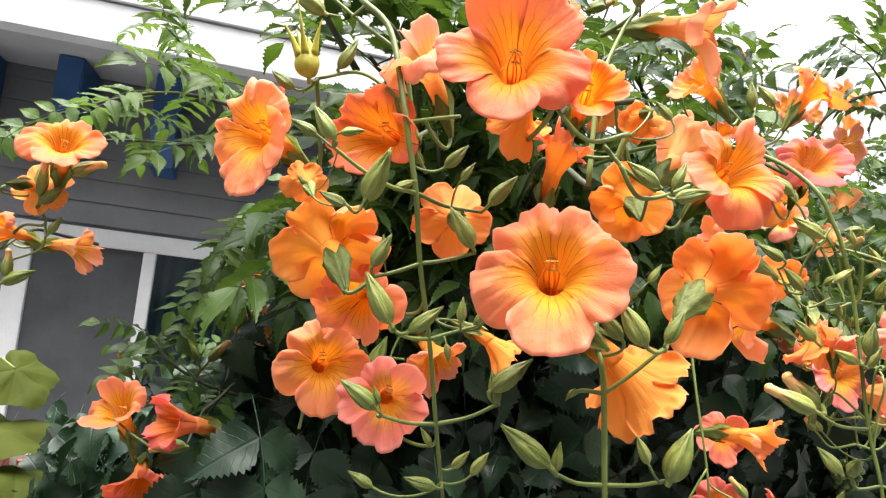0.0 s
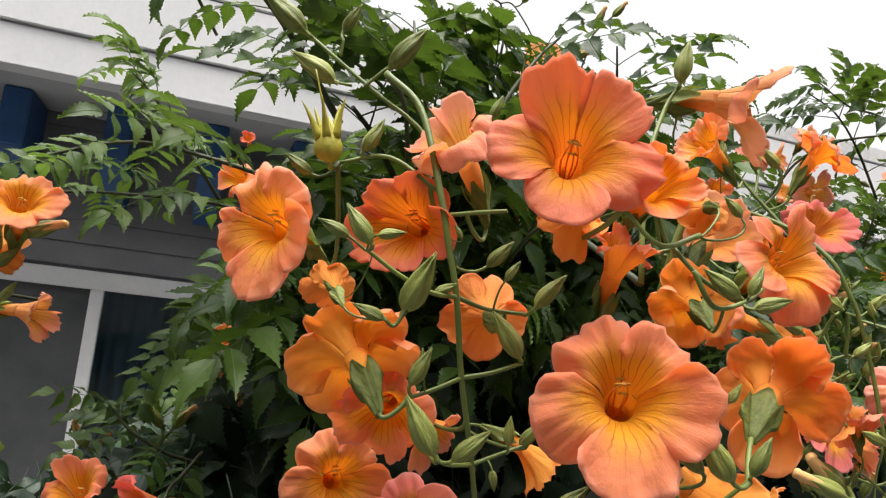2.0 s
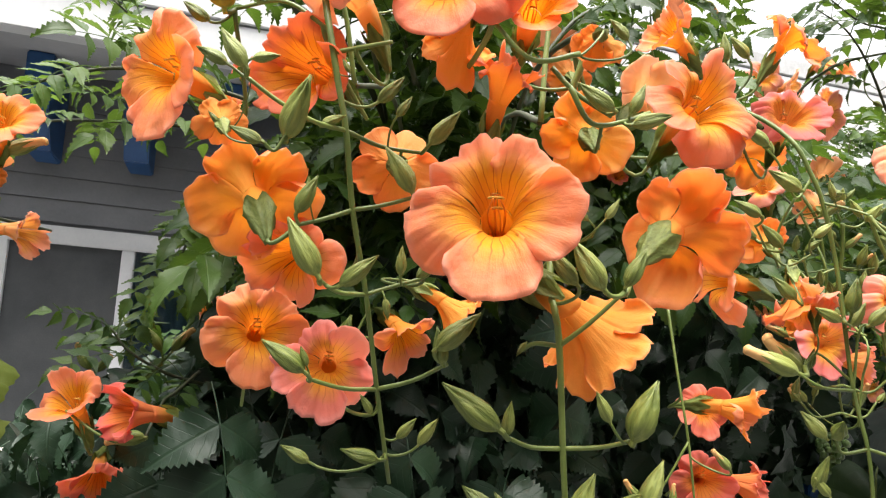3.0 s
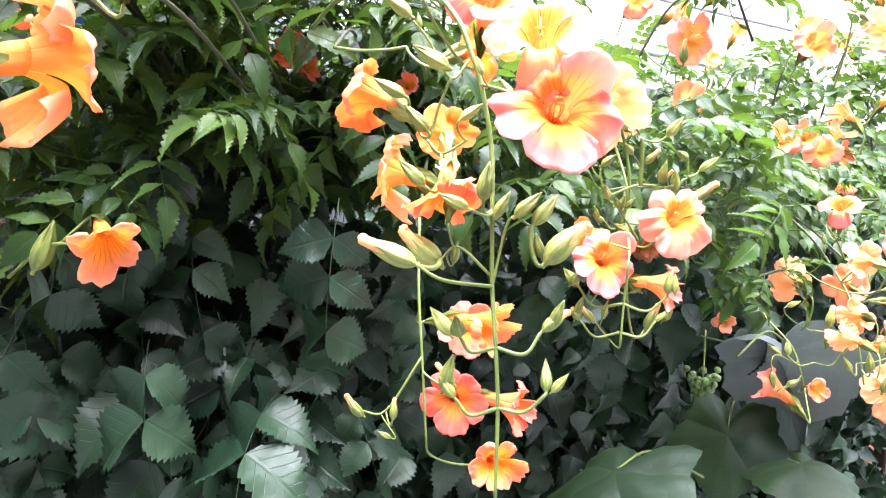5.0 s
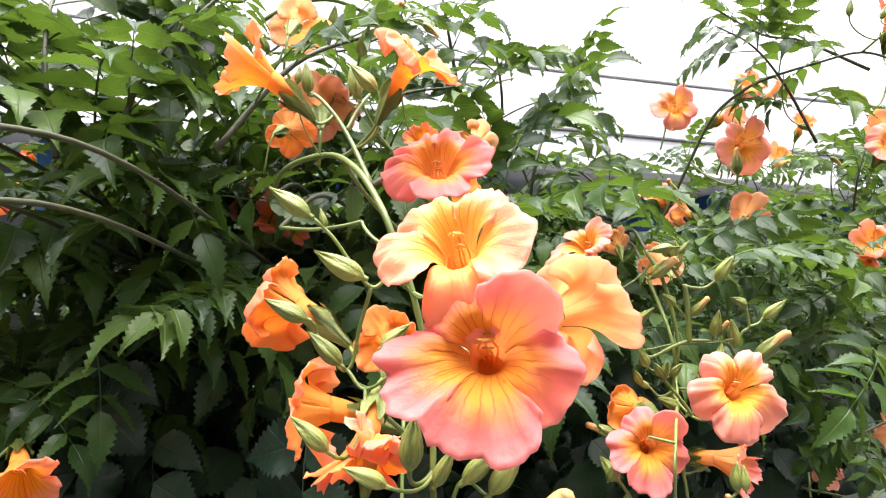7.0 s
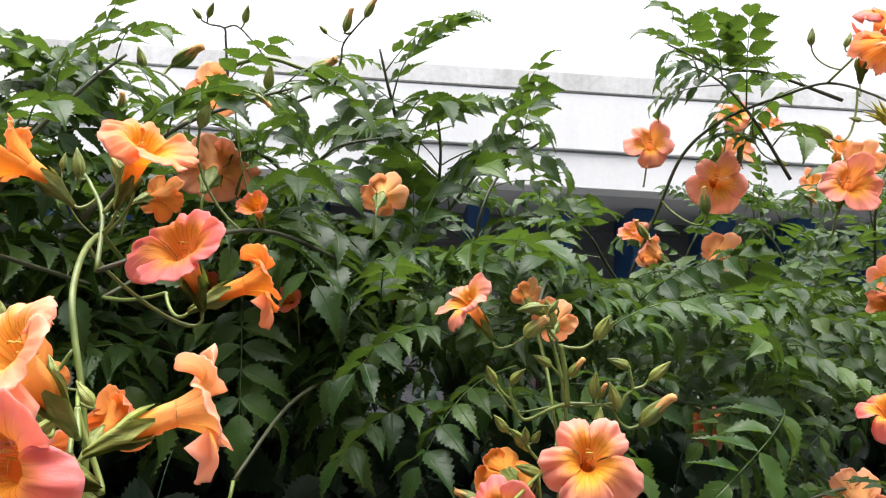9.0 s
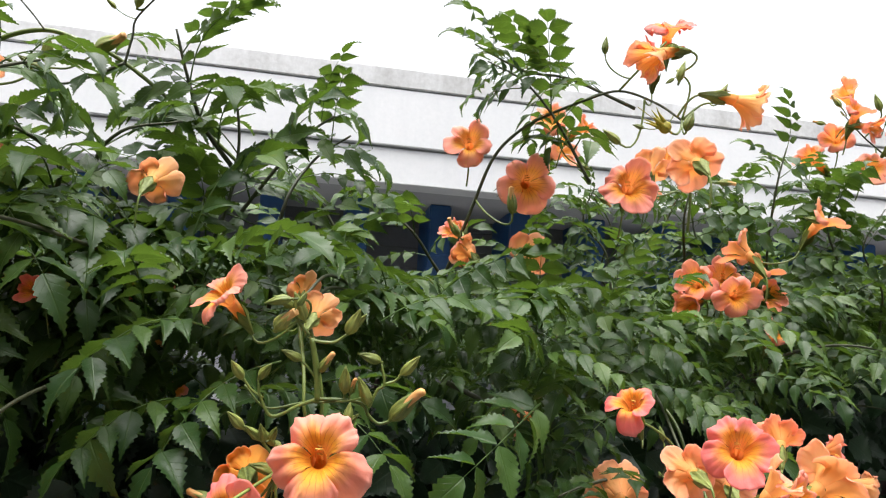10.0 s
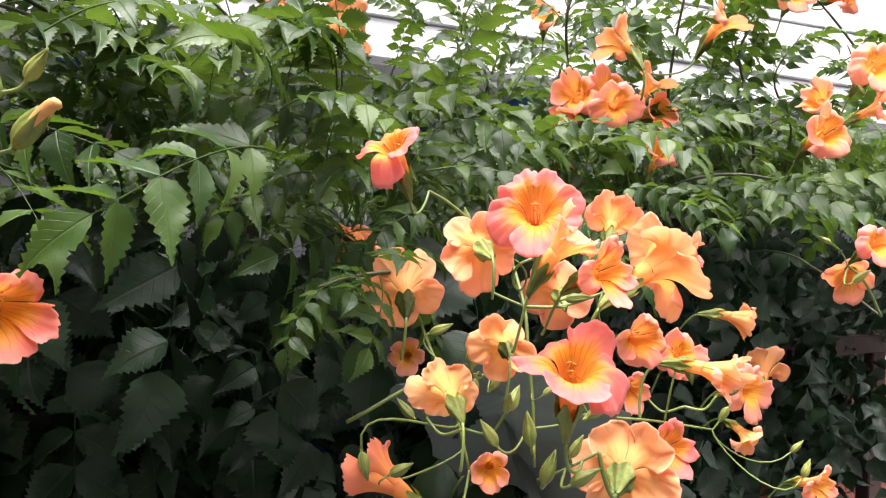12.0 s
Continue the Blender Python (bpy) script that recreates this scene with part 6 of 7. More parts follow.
bud(c, (1.912, 1.559, 2.210), (1.908, 1.561, 2.185))
bud(c, (1.926, 1.555, 2.201), (1.935, 1.553, 2.216))
bud(c, (1.952, 1.498, 2.136), (1.961, 1.495, 2.163))
bud(c, (2.267, 1.567, 2.112), (2.274, 1.565, 2.130))
bud(c, (2.293, 1.612, 2.125), (2.304, 1.608, 2.138))
whorl(c, (1.911, 1.582, 2.161), (0.858, -0.493, 0.140), 0.040, 0.026, 2, 0.10)
whorl(c, (2.179, 1.642, 2.168), (0.858, -0.493, 0.140), 0.040, 0.024, 2, 0.10)

c = cluster((2.497, 1.756, 2.351), 'coral trumpet flowers before leaves')
tether(c, (2.598, 1.783, 2.267))
stem(c, [(2.598, 1.783, 2.267), (2.555, 1.773, 2.315), (2.522, 1.771, 2.337)], 0.0020, 0.0015)
flower(c, (2.547, 1.793, 2.322), (-0.648, -0.516, -0.560), 0.0447, 'yellow', 2)
flower(c, (2.567, 1.885, 2.602), (-0.898, -0.293, 0.329), 0.0469, 'peach', 3)
flower(c, (2.538, 1.825, 2.540), (-0.113, -0.983, 0.143), 0.0509, 'peach', 2)
flower(c, (2.662, 1.857, 2.665), (-0.155, -0.963, 0.220), 0.0487, 'peach', 1)
flower(c, (2.504, 1.702, 2.366), (0.031, -0.956, 0.291), 0.0326, 'pink', 1)
flower(c, (2.667, 1.858, 2.594), (0.668, -0.717, 0.199), 0.0394, 'peach', 2)
bud(c, (2.497, 1.737, 2.313), (2.518, 1.730, 2.330))
bud(c, (2.481, 1.760, 2.366), (2.466, 1.764, 2.373))
bud(c, (2.640, 1.865, 2.611), (2.626, 1.868, 2.628))

c = cluster((3.122, 2.588, 3.204), 'far coral trumpet flowers against the white sky')
tether(c, (3.445, 2.640, 2.993))
stem(c, [(3.445, 2.640, 2.993), (3.290, 2.613, 3.093), (3.142, 2.588, 3.171), (3.068, 2.595, 3.251)], 0.0034, 0.0017, True)
stem(c, [(3.142, 2.588, 3.171), (3.202, 2.563, 3.243), (3.266, 2.544, 3.264)], 0.0026, 0.0017)
flower(c, (2.836, 2.353, 3.064), (-0.654, -0.757, 0.003), 0.0520, 'peach', 2)
flower(c, (2.842, 2.463, 3.044), (-0.925, -0.234, 0.299), 0.0625, 'peach', 3)
flower(c, (2.835, 2.270, 3.113), (0.075, -0.730, 0.679), 0.0499, 'peach', 2)
flower(c, (2.845, 2.233, 3.049), (0.302, -0.797, -0.523), 0.0449, 'peach', 2)
flower(c, (2.852, 2.254, 2.957), (-0.257, -0.955, 0.147), 0.0473, 'peach', 1)
flower(c, (3.190, 2.483, 3.146), (0.182, -0.963, 0.199), 0.0593, 'peach', 0)
flower(c, (3.312, 2.551, 3.131), (0.522, -0.833, -0.185), 0.0658, 'peach', 2)
flower(c, (3.079, 2.585, 3.311), (-0.715, -0.345, 0.608), 0.0671, 'yellow', 3)
flower(c, (3.421, 2.613, 3.241), (-0.004, -0.961, 0.278), 0.0520, 'peach', 0)
flower(c, (3.335, 2.623, 3.324), (0.528, -0.647, 0.550), 0.0542, 'pink', 2)
flower(c, (2.376, 2.390, 2.973), (-0.257, -0.910, 0.326), 0.0453, 'yellow', 3)
flower(c, (2.324, 2.415, 2.887), (-0.257, -0.910, 0.326), 0.0457, 'yellow', 2)
bud(c, (2.997, 2.513, 3.225), (2.970, 2.515, 3.256), 'tip')
bud(c, (2.954, 2.530, 3.174), (2.922, 2.538, 3.180), 'tip')
bud(c, (3.108, 2.486, 3.217), (3.088, 2.485, 3.264))
arch = shoot('arching green shoot with drooping pinnate leaves', [(0.840, 1.518, 2.557), (0.764, 1.456, 2.625), (0.716, 1.404, 2.644), (0.681, 1.371, 2.659), (0.648, 1.346, 2.677)], 0.0040, 6, 0.100, young=False, start=0.10, droop=0.30, spread=1.00)
leaf(arch, (0.776, 1.449, 2.645), (0.529, -0.649, 0.547), 0.190, roll=1.10)
shoot('arching green shoot with pinnate leaves', [(0.937, 1.443, 2.505), (0.916, 1.459, 2.576), (0.904, 1.484, 2.643), (0.904, 1.509, 2.684)], 0.0030, 5, 0.140, young=False, start=0.10, droop=0.30, spread=0.80)
shoot('leafy shoot of the vine against the fascia', [(0.976, 1.451, 2.512), (0.995, 1.454, 2.589), (1.038, 1.471, 2.660), (1.067, 1.478, 2.695)], 0.0030, 5, 0.120, young=False, start=0.10, droop=0.30, spread=0.80)
shoot('leafy shoot of the vine against the fascia', [(1.056, 1.456, 2.525), (1.116, 1.475, 2.616), (1.182, 1.500, 2.663), (1.224, 1.515, 2.686)], 0.0030, 5, 0.120, young=False, start=0.10, droop=0.30, spread=0.80)
shoot('long level shoot with pinnate leaves before the house', [(0.828, 1.637, 2.501), (0.718, 1.636, 2.519), (0.630, 1.642, 2.523), (0.539, 1.654, 2.490), (0.448, 1.690, 2.446)], 0.0030, 5, 0.100, young=True, start=0.10, droop=0.40, spread=0.90)
shoot('long level shoot with pinnate leaves before the house', [(0.807, 1.650, 2.458), (0.725, 1.663, 2.472), (0.648, 1.677, 2.470), (0.567, 1.693, 2.463), (0.505, 1.694, 2.441)], 0.0028, 4, 0.090, young=True, start=0.10, droop=0.40, spread=0.90)
shoot('leafy shoot hanging before the house', [(0.740, 1.721, 2.476), (0.665, 1.709, 2.566), (0.632, 1.702, 2.603), (0.611, 1.696, 2.619)], 0.0026, 5, 0.085, young=True, start=0.10, droop=0.30, spread=0.80)
shoot('leafy shoot hanging before the window', [(0.800, 1.722, 2.423), (0.753, 1.717, 2.384), (0.723, 1.718, 2.334), (0.710, 1.726, 2.273)], 0.0026, 5, 0.090, young=True, start=0.10, droop=0.90, spread=0.80)
shoot('short leafy shoot of the vine', [(0.762, 1.700, 2.162), (0.719, 1.689, 2.175), (0.676, 1.678, 2.200), (0.652, 1.683, 2.226)], 0.0026, 4, 0.120, young=False, start=0.10, droop=0.30, spread=0.80)
shoot('far leafy shoot against the sky', [(1.886, 1.753, 2.690), (1.834, 1.755, 2.779), (1.785, 1.761, 2.837), (1.730, 1.773, 2.868)], 0.0026, 4, 0.130, young=False, start=0.10, droop=0.30, spread=0.80)
shoot('upright leafy shoot of the vine', [(1.332, 1.784, 2.472), (1.378, 1.759, 2.604), (1.388, 1.747, 2.693), (1.374, 1.742, 2.782)], 0.0032, 4, 0.150, young=False, start=0.10, droop=0.30, spread=0.80)
shoot('short leafy shoot of the vine', [(1.442, 1.806, 2.482), (1.450, 1.791, 2.618), (1.487, 1.824, 2.703), (1.537, 1.808, 2.741)], 0.0032, 3, 0.150, young=False, start=0.10, droop=0.30, spread=0.80)
shoot('thick arching leafy shoot of the vine', [(0.980, 1.620, 2.431), (0.927, 1.574, 2.509), (0.881, 1.540, 2.557), (0.849, 1.505, 2.573)], 0.0050, 5, 0.170, young=False, start=0.10, droop=0.30, spread=1.00)
shoot('arching leafy shoot of the vine', [(1.017, 1.605, 2.488), (0.964, 1.610, 2.577), (0.892, 1.591, 2.635), (0.840, 1.582, 2.659)], 0.0040, 5, 0.170, young=False, start=0.10, droop=0.30, spread=1.00)
shoot('arching leafy shoot of the vine', [(1.067, 1.641, 2.518), (1.043, 1.639, 2.595), (1.014, 1.641, 2.652), (0.980, 1.645, 2.696)], 0.0036, 5, 0.160, young=False, start=0.10, droop=0.30, spread=1.00)
shoot('leafy shoot leaning over the hedge', [(1.379, 1.806, 2.672), (1.335, 1.781, 2.724), (1.313, 1.753, 2.780), (1.296, 1.735, 2.837)], 0.0036, 4, 0.150, young=False, start=0.10, droop=0.30, spread=0.80)
shoot('leafy shoot leaning over the hedge', [(1.356, 1.808, 2.553), (1.429, 1.782, 2.662), (1.473, 1.768, 2.720), (1.511, 1.759, 2.751)], 0.0032, 3, 0.150, young=False, start=0.10, droop=0.30, spread=0.80)
shoot('slender leafy shoot against the sky', [(1.927, 1.691, 2.787), (1.837, 1.713, 2.829), (1.772, 1.718, 2.834), (1.697, 1.721, 2.866)], 0.0026, 5, 0.110, young=False, start=0.10, droop=0.50, spread=0.80)
shoot('short leafy shoot of the vine', [(1.173, 1.724, 2.557), (1.195, 1.689, 2.625), (1.159, 1.657, 2.656), (1.109, 1.631, 2.657)], 0.0034, 4, 0.150, young=False, start=0.10, droop=0.30, spread=0.80)
shoot('short leafy shoot of the vine', [(1.284, 1.817, 2.541), (1.208, 1.787, 2.644), (1.241, 1.745, 2.692), (1.317, 1.734, 2.711)], 0.0034, 3, 0.150, young=False, start=0.10, droop=0.30, spread=0.80)
shoot('short leafy shoot of the vine', [(2.556, 2.275, 2.522), (2.511, 2.210, 2.693), (2.492, 2.143, 2.841), (2.509, 2.128, 2.927)], 0.0036, 6, 0.150, young=False, start=0.10, droop=0.30, spread=0.80)
shoot('short leafy shoot of the vine', [(2.257, 2.127, 2.554), (2.224, 2.071, 2.645), (2.192, 2.016, 2.720), (2.207, 2.003, 2.794)], 0.0034, 6, 0.140, young=False, start=0.10, droop=0.30, spread=0.80)
shoot('short leafy shoot of the vine', [(2.746, 2.233, 2.531), (2.710, 2.221, 2.685), (2.677, 2.214, 2.787), (2.721, 2.193, 2.879)], 0.0036, 6, 0.160, young=False, start=0.10, droop=0.30, spread=0.80)
shoot('short leafy shoot of the vine', [(1.792, 2.126, 2.522), (1.716, 2.080, 2.604), (1.666, 2.032, 2.652), (1.585, 2.041, 2.716)], 0.0036, 4, 0.150, young=False, start=0.10, droop=0.30, spread=0.80)
shoot('long arching green shoot with leaves', [(2.306, 2.181, 2.339), (2.358, 2.105, 2.421), (2.448, 2.023, 2.480), (2.570, 1.991, 2.488), (2.697, 1.965, 2.444)], 0.0040, 6, 0.170, young=False, start=0.10, droop=0.60, spread=0.80)
shoot('leafy side shoot with narrow leaflets', [(1.700, 1.820, 2.392), (1.787, 1.756, 2.348), (1.830, 1.703, 2.319), (1.855, 1.676, 2.306)], 0.0040, 3, 0.130, young=False, start=0.40, droop=0.60, spread=0.80)
shoot('pale green spray of drooping leaves', [(1.864, 1.590, 2.301), (1.831, 1.579, 2.297), (1.801, 1.567, 2.292), (1.773, 1.564, 2.282)], 0.0024, 4, 0.100, young=False, start=0.10, droop=1.00, spread=0.80)
shoot('arching leafy shoot of the vine', [(1.578, 2.009, 2.394), (1.523, 1.970, 2.496), (1.480, 1.938, 2.568), (1.442, 1.926, 2.628)], 0.0045, 3, 0.170, young=False, start=0.10, droop=0.30, spread=1.00)
shoot('arching leafy shoot of the vine', [(1.701, 2.078, 2.437), (1.617, 2.046, 2.548), (1.536, 2.045, 2.642), (1.501, 2.022, 2.691)], 0.0042, 3, 0.170, young=False, start=0.10, droop=0.30, spread=1.00)
shoot('arching leafy shoot of the vine', [(2.557, 2.513, 2.525), (2.384, 2.452, 2.701), (2.401, 2.444, 2.832), (2.447, 2.429, 2.912)], 0.0040, 6, 0.150, young=False, start=0.10, droop=0.30, spread=0.80)
shoot('slender leafy shoot over the far hedge', [(2.532, 2.417, 2.513), (2.473, 2.376, 2.669), (2.407, 2.340, 2.777), (2.413, 2.335, 2.875)], 0.0030, 7, 0.120, young=False, start=0.10, droop=0.30, spread=0.80)
shoot('slender leafy shoot over the far hedge', [(2.658, 2.278, 2.498), (2.626, 2.283, 2.642), (2.654, 2.272, 2.766), (2.695, 2.257, 2.878)], 0.0030, 7, 0.120, young=False, start=0.10, droop=0.30, spread=0.80)
shoot('slender leafy shoot over the far hedge', [(2.774, 2.194, 2.499), (2.789, 2.186, 2.630), (2.714, 2.153, 2.719), (2.763, 2.136, 2.813)], 0.0030, 7, 0.120, young=False, start=0.10, droop=0.30, spread=0.80)
shoot('slender leafy shoot over the far hedge', [(2.953, 2.197, 2.489), (2.922, 2.202, 2.610), (2.975, 2.184, 2.722), (2.933, 2.193, 2.830)], 0.0030, 7, 0.120, young=False, start=0.10, droop=0.30, spread=0.80)
shoot('slender leafy shoot over the far hedge', [(2.245, 2.392, 2.524), (2.174, 2.356, 2.655), (2.174, 2.301, 2.747), (2.125, 2.312, 2.835)], 0.0030, 7, 0.120, young=False, start=0.10, droop=0.30, spread=0.80)
shoot('slender leafy shoot over the far hedge', [(1.987, 2.358, 2.565), (1.961, 2.311, 2.665), (1.998, 2.298, 2.755), (1.982, 2.300, 2.842)], 0.0030, 6, 0.120, young=False, start=0.10, droop=0.30, spread=0.80)
shoot('slender leafy shoot over the far hedge', [(2.801, 2.651, 2.606), (2.762, 2.657, 2.773), (2.710, 2.668, 2.894), (2.763, 2.650, 3.005)], 0.0030, 7, 0.140, young=False, start=0.10, droop=0.30, spread=0.80)
shoot('slender leafy shoot over the far hedge', [(2.737, 2.330, 2.591), (2.700, 2.320, 2.727), (2.733, 2.299, 2.838), (2.672, 2.299, 2.931)], 0.0030, 7, 0.130, young=False, start=0.10, droop=0.30, spread=0.80)
shoot('slender leafy shoot over the far hedge', [(2.450, 2.289, 2.582), (2.417, 2.283, 2.684), (2.461, 2.261, 2.776), (2.418, 2.262, 2.839)], 0.0030, 6, 0.120, young=False, start=0.10, droop=0.30, spread=0.80)
shoot('slender leafy shoot over the far hedge', [(2.152, 2.249, 2.582), (2.133, 2.240, 2.678), (2.080, 2.242, 2.748), (2.099, 2.228, 2.822)], 0.0030, 6, 0.120, young=False, start=0.10, droop=0.30, spread=0.80)
broad_leaf((1.647, 1.654, 1.993), (-0.778, -0.414, -0.473), 0.282, 'broad dull green grape leaf', 0.30)
broad_leaf((1.985, 1.720, 2.180), (0.800, 0.150, -0.580), 0.300, 'large grape leaf coloured grey green for sky light', -0.50, material=SKYLIT)
broad_leaf((2.035, 1.734, 1.970), (0.152, -0.948, -0.280), 0.234, 'broad green grape leaf', 0.10)
broad_leaf((1.966, 1.810, 2.011), (-0.344, -0.340, -0.875), 0.232, 'broad dark green grape leaf', 0.10)
broad_leaf((2.075, 1.815, 2.100), (0.350, -0.200, -0.900), 0.260, 'large grape leaf coloured grey green for sky light', -0.20, material=SKYLIT)
broad_leaf((0.440, 1.900, 2.150), (0.700, -0.450, -0.550), 0.130, 'yellow green grape leaf before the house', 0.30, material=OLIVE)
broad_leaf((0.430, 1.860, 2.070), (0.800, -0.570, -0.180), 0.150, 'yellow green grape leaf before the house', 0.30, material=OLIVE)
broad_leaf((0.470, 1.830, 2.020), (0.850, -0.500, -0.150), 0.180, 'yellow green grape leaf before the house', -0.10, material=OLIVE)
broad_leaf((0.480, 1.885, 1.950), (0.600, -0.600, -0.500), 0.140, 'yellow green grape leaf before the house', -0.10, material=OLIVE)
# the bright young-leaf colour stands in for light coming through these two leaves
broad_leaf((1.284, 2.352, 2.394), (0.500, -0.500, -0.600), 0.120, 'yellow green leaf deep in the vine, coloured as if backlit', 0.20, material=YOUNG)
broad_leaf((1.170, 2.366, 2.376), (-0.400, -0.500, -0.600), 0.110, 'yellow green leaf deep in the vine, coloured as if backlit', 0.20, material=YOUNG)
twig = new("dry_stalk")
twig.matrix_basis = Matrix.Translation((1.784, 2.169, 2.083))
tagged(twig, "thin dry grey stalk bent downward among dark leaves", "stalk")
part("stalk", tube(bmesh.new(), smooth_line([(0, 0, 0), (0.054, -0.015, 0.005), (0.103, -0.029, 0.006), (0.118, -0.033, -0.004), (0.122, -0.032, -0.075)], 6), 0.002, 0.0015, 7), MORTAR, twig)
grape_bunch((2.048, 1.994, 2.075), 'small bunch of unripe green grapes')


# ---- the vine's leaf mass ----
vine = new("trumpet_vine")
vine.matrix_basis = Matrix.Translation((1.5, 2.0, GROUND))
tagged(vine, "dense dark green trumpet vine on a trellis", "vine")
for k, (x, y, lean) in enumerate(((0.7, 2.0, 0.12), (1.5, 2.2, -0.15), (2.4, 2.8, 0.2))):
    line = smooth_line([(x, y, GROUND - 0.05), (x + lean, y + 0.03, 1.1), (x - lean * 0.5, y - 0.02, 1.7), (x + lean * 0.3, y, 2.15)], 8)
    ob = new("trunk", mesh_of("trunk", tube(bmesh.new(), [p - vine.matrix_basis.translation for p in line], 0.03, 0.012, 10), STEM_WOOD))
    ob.parent = vine

rng = random.Random(77)
spots = []
for k in range(4100):
    x = rng.uniform(-0.35, 4.4)
    top = crest(x)
    canopy = k % 3 == 0 and x > 0.85
    lift = rng.random() ** 0.7
    if canopy:
        lift = rng.uniform(0.86, 1.0)
    z = 1.66 + (top - 1.66) * lift
    back = rng.uniform(0.1, 1.1) if canopy else rng.random() ** 1.4 * 0.75
    zone = 0.17 if x < 1.15 else 0.3
    high = max(0.0, z - (top - zone)) / zone
    recess = 0.4 * min(1.0, max(0.0, (2.38 - z) / 0.12)) * min(1.0, max(0.0, (x - 1.2) / 0.3))
    # the upper part leans out over the lower face
    y = front(x) + back + recess - (0.1 * min(1.0, 3 * high) if x < 1.02 else 0.17 * min(1.0, 3 * high) if x < 1.2 else 0.32 * min(1.0, max(0.0, (high - 0.28) / 0.15))) + 0.2 * high * high + 0.06 * noise.noise(Vector((x * 3, z * 3, 0)))
    # below the top, leaves are the broad kind whose dark colour stands for shade
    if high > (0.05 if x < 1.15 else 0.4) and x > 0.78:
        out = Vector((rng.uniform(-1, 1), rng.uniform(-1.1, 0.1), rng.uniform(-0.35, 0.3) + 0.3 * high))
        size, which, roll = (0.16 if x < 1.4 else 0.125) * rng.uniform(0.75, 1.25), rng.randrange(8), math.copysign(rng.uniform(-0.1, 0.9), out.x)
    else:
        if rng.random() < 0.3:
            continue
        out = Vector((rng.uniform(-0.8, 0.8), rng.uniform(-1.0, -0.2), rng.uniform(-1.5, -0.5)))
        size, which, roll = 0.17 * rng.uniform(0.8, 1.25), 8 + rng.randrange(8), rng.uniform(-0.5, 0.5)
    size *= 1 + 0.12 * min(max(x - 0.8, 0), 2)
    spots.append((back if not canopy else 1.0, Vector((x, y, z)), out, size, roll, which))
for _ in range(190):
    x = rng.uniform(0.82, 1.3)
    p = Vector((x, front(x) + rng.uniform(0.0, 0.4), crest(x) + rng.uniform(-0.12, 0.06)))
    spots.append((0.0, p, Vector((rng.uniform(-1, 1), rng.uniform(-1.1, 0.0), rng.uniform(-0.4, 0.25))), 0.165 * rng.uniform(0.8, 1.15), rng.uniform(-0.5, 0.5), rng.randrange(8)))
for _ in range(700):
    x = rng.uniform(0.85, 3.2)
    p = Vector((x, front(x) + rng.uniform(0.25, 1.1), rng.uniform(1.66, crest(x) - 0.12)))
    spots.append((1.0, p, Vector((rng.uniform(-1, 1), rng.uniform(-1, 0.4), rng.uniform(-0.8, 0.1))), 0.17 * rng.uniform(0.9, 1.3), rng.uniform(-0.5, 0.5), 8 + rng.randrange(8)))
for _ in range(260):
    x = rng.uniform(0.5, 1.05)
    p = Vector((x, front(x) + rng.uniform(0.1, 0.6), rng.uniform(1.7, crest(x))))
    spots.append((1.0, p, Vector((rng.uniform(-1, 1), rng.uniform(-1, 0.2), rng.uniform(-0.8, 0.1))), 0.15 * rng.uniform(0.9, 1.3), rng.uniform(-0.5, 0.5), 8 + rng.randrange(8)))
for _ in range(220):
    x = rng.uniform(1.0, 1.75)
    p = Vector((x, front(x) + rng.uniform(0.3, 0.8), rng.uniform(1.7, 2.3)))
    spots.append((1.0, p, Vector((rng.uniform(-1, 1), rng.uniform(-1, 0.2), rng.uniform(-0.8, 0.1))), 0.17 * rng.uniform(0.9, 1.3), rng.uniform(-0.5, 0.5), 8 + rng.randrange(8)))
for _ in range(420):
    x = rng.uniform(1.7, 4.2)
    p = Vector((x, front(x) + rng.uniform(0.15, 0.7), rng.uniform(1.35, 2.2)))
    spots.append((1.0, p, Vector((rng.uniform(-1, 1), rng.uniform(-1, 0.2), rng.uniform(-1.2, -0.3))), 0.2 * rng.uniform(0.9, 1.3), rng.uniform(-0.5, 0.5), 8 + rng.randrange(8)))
# no leaf of the mass grows through or right before a flower
heads = np.array([h for h in HEADS if h[1] < 1.72])
tips = np.array([h for h in TIPS if h[1] < 1.72])


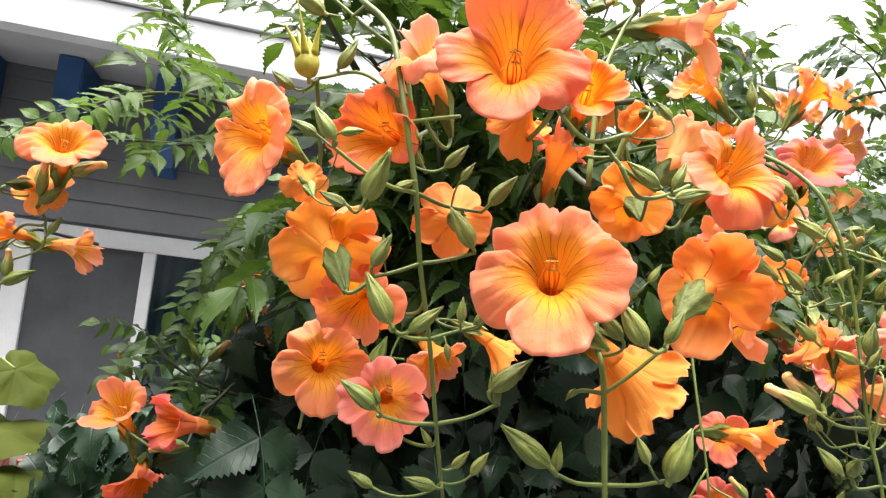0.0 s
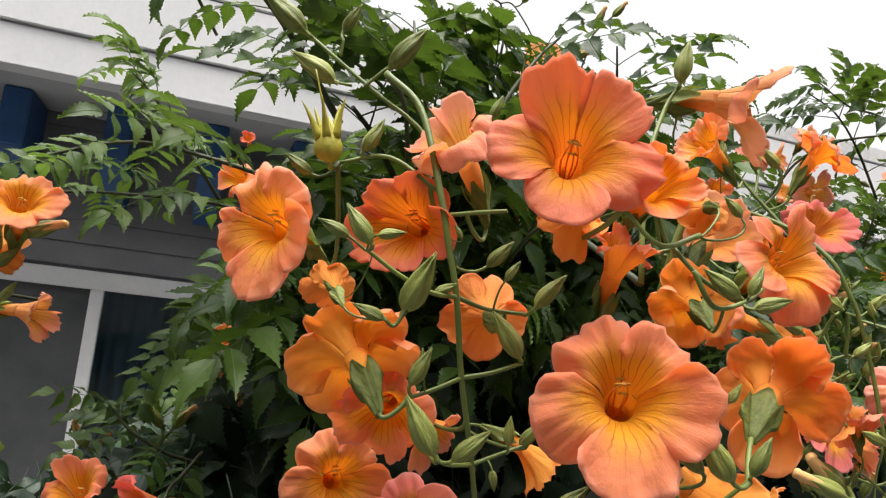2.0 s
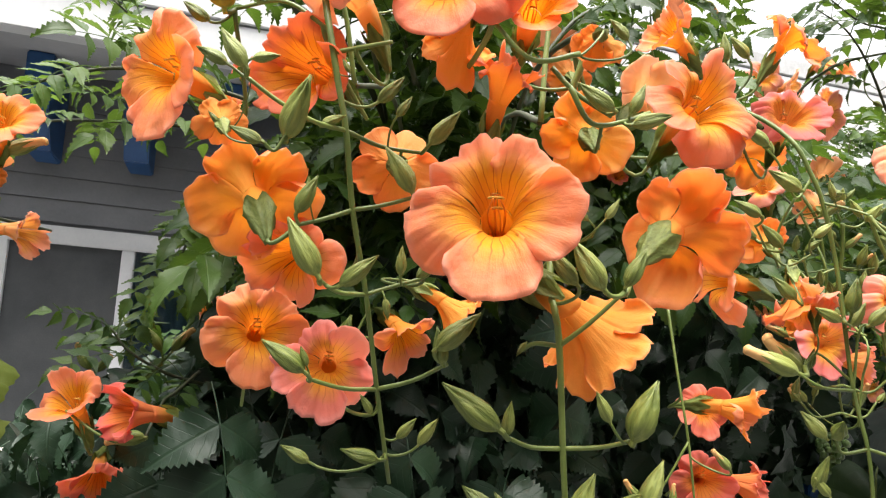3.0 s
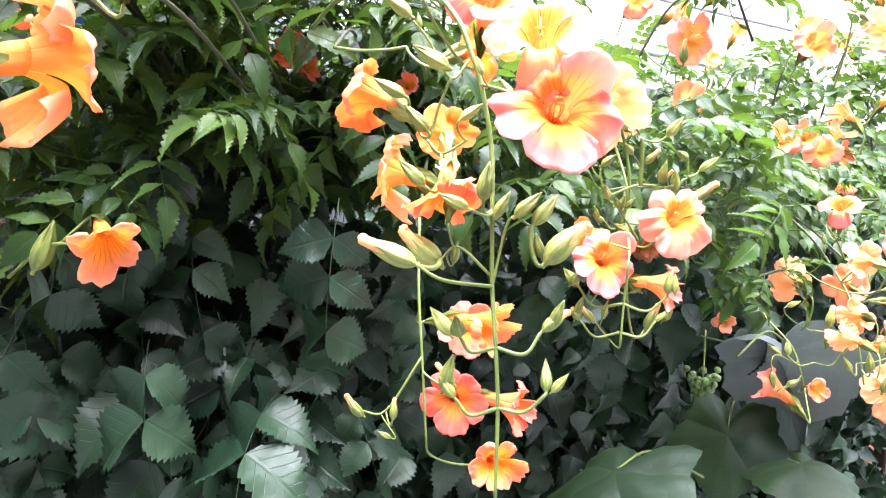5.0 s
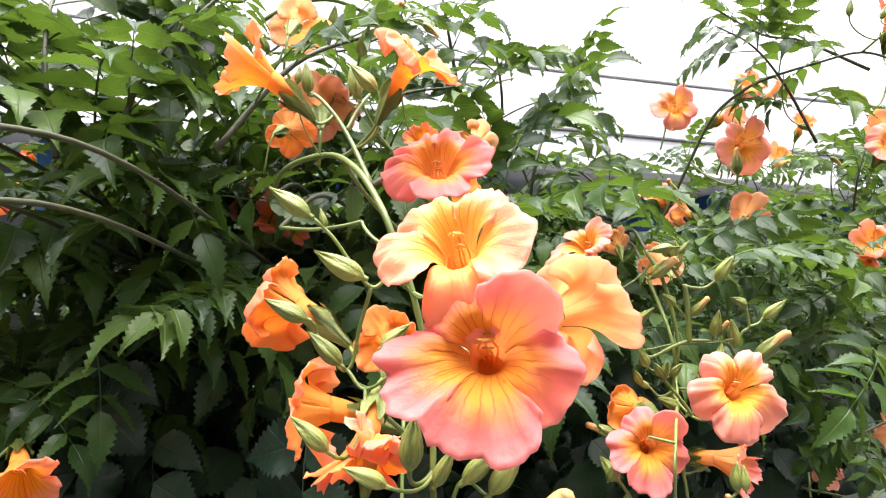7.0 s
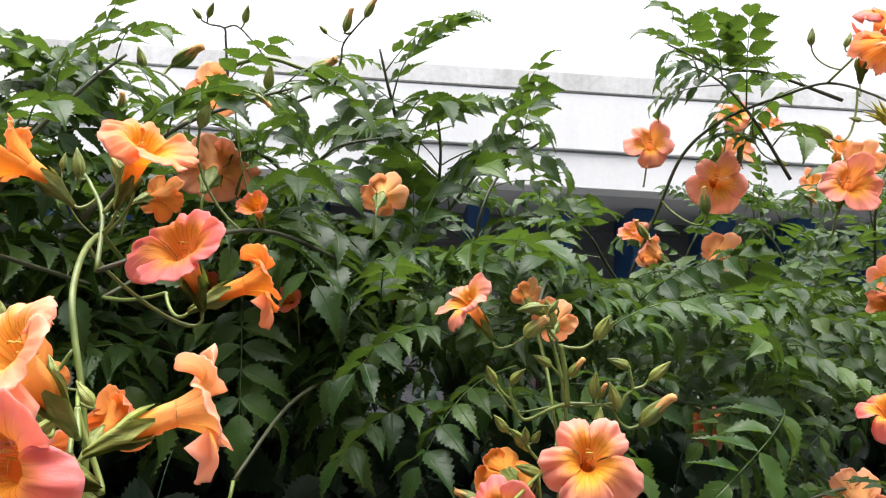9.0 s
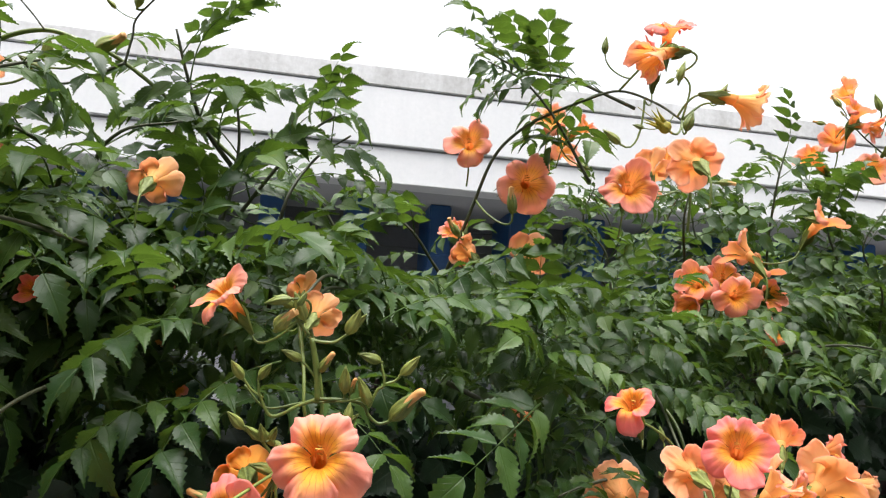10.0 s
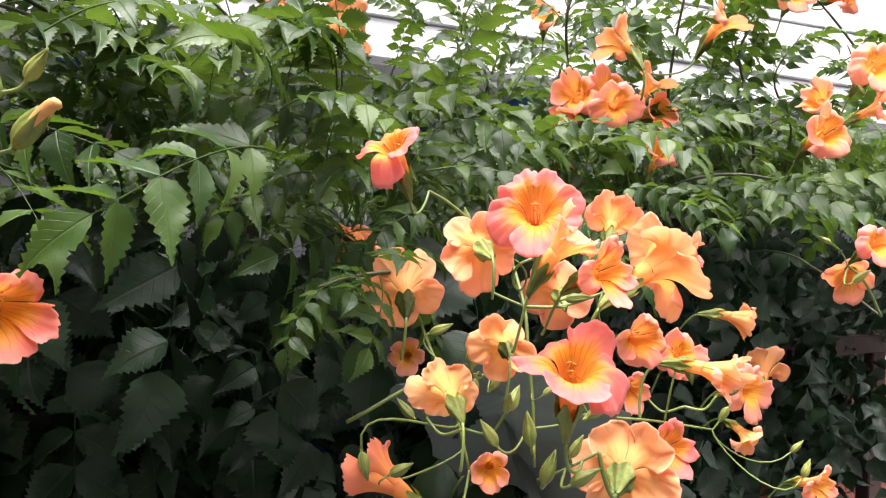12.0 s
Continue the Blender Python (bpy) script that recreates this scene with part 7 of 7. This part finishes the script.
def clear(spot):
    if spot[1].x < 1.4 and spot[1].z > 2.4 and (spot[1] + spot[2].normalized() * spot[3]).y < 1.39:
        return False
    for reach in (0.25, 0.6, 0.95):
        p = np.array(spot[1] + spot[2].normalized() * spot[3] * reach)
        for things, room in ((heads, 0.07 if reach == 0.6 else 0.045), (tips, 0.03)):
            gap = things - p
            if np.any((np.hypot(gap[:, 0], gap[:, 2]) < room) & (gap[:, 1] > -0.03) & (gap[:, 1] < 0.4)):
                return False
    return True


spots = [s for s in spots if clear(s)]
near = sorted((s for s in spots if 0.65 < s[1].x < 2.1 and s[1].z > 1.95), key=lambda s: s[0])[:290]
chosen = {id(s) for s in near}
for _, p, out, size, roll, which in near:
    leaf(vine, p, out, size, which=which, roll=roll)
banks = [(np.array([tuple(v) for v in l[0]]), l[1], l[2]) for l in LISTS]
for shaded, name, label in ((False, "foliage", "fresh green pinnate leaves along the top of the vine"), (True, "foliage", "dense drooping dark green leaves on the vine's face")):
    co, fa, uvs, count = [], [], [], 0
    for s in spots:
        if id(s) in chosen or (s[5] >= 8) != shaded:
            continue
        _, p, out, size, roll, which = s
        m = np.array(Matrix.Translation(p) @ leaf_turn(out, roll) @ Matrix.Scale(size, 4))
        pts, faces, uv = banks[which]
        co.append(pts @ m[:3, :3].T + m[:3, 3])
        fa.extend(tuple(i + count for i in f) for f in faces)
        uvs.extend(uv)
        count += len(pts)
    tagged(new(name, leaf_data(name, (np.concatenate(co), fa, uvs), SHADED if shaded else LEAF)), label, "foliage", kind="stuff")

# ---- bricks of the garden wall ----
def brick_mesh(seed):
    rng_b = random.Random(seed)
    bm = box(bmesh.new(), (-0.105, -0.012, -0.0325), (0.105, 0.05, 0.0325))
    for v in bm.verts:
        v.co += Vector((rng_b.uniform(-1, 1), rng_b.uniform(-0.5, 0.5), rng_b.uniform(-1, 1))) * 0.003
    return mesh_of("brick", bm, BRICK)


BRICK_MESHES = [brick_mesh(s) for s in range(5)]
wall_length = (LOW_B - LOW_A).length
for row in range(12):
    zc = 1.56 - 0.0375 - 0.075 * row
    for k in range(int(wall_length / 0.22)):
        x = 0.11 + 0.22 * k + (0.11 if row % 2 else 0.0)
        if x > wall_length - 0.11:
            continue
        ob = new("brick", BRICK_MESHES[(k * 3 + row * 7) % 5])
        ob.parent = low_wall
        ob.matrix_basis = Matrix.Translation((x, 0, zc))
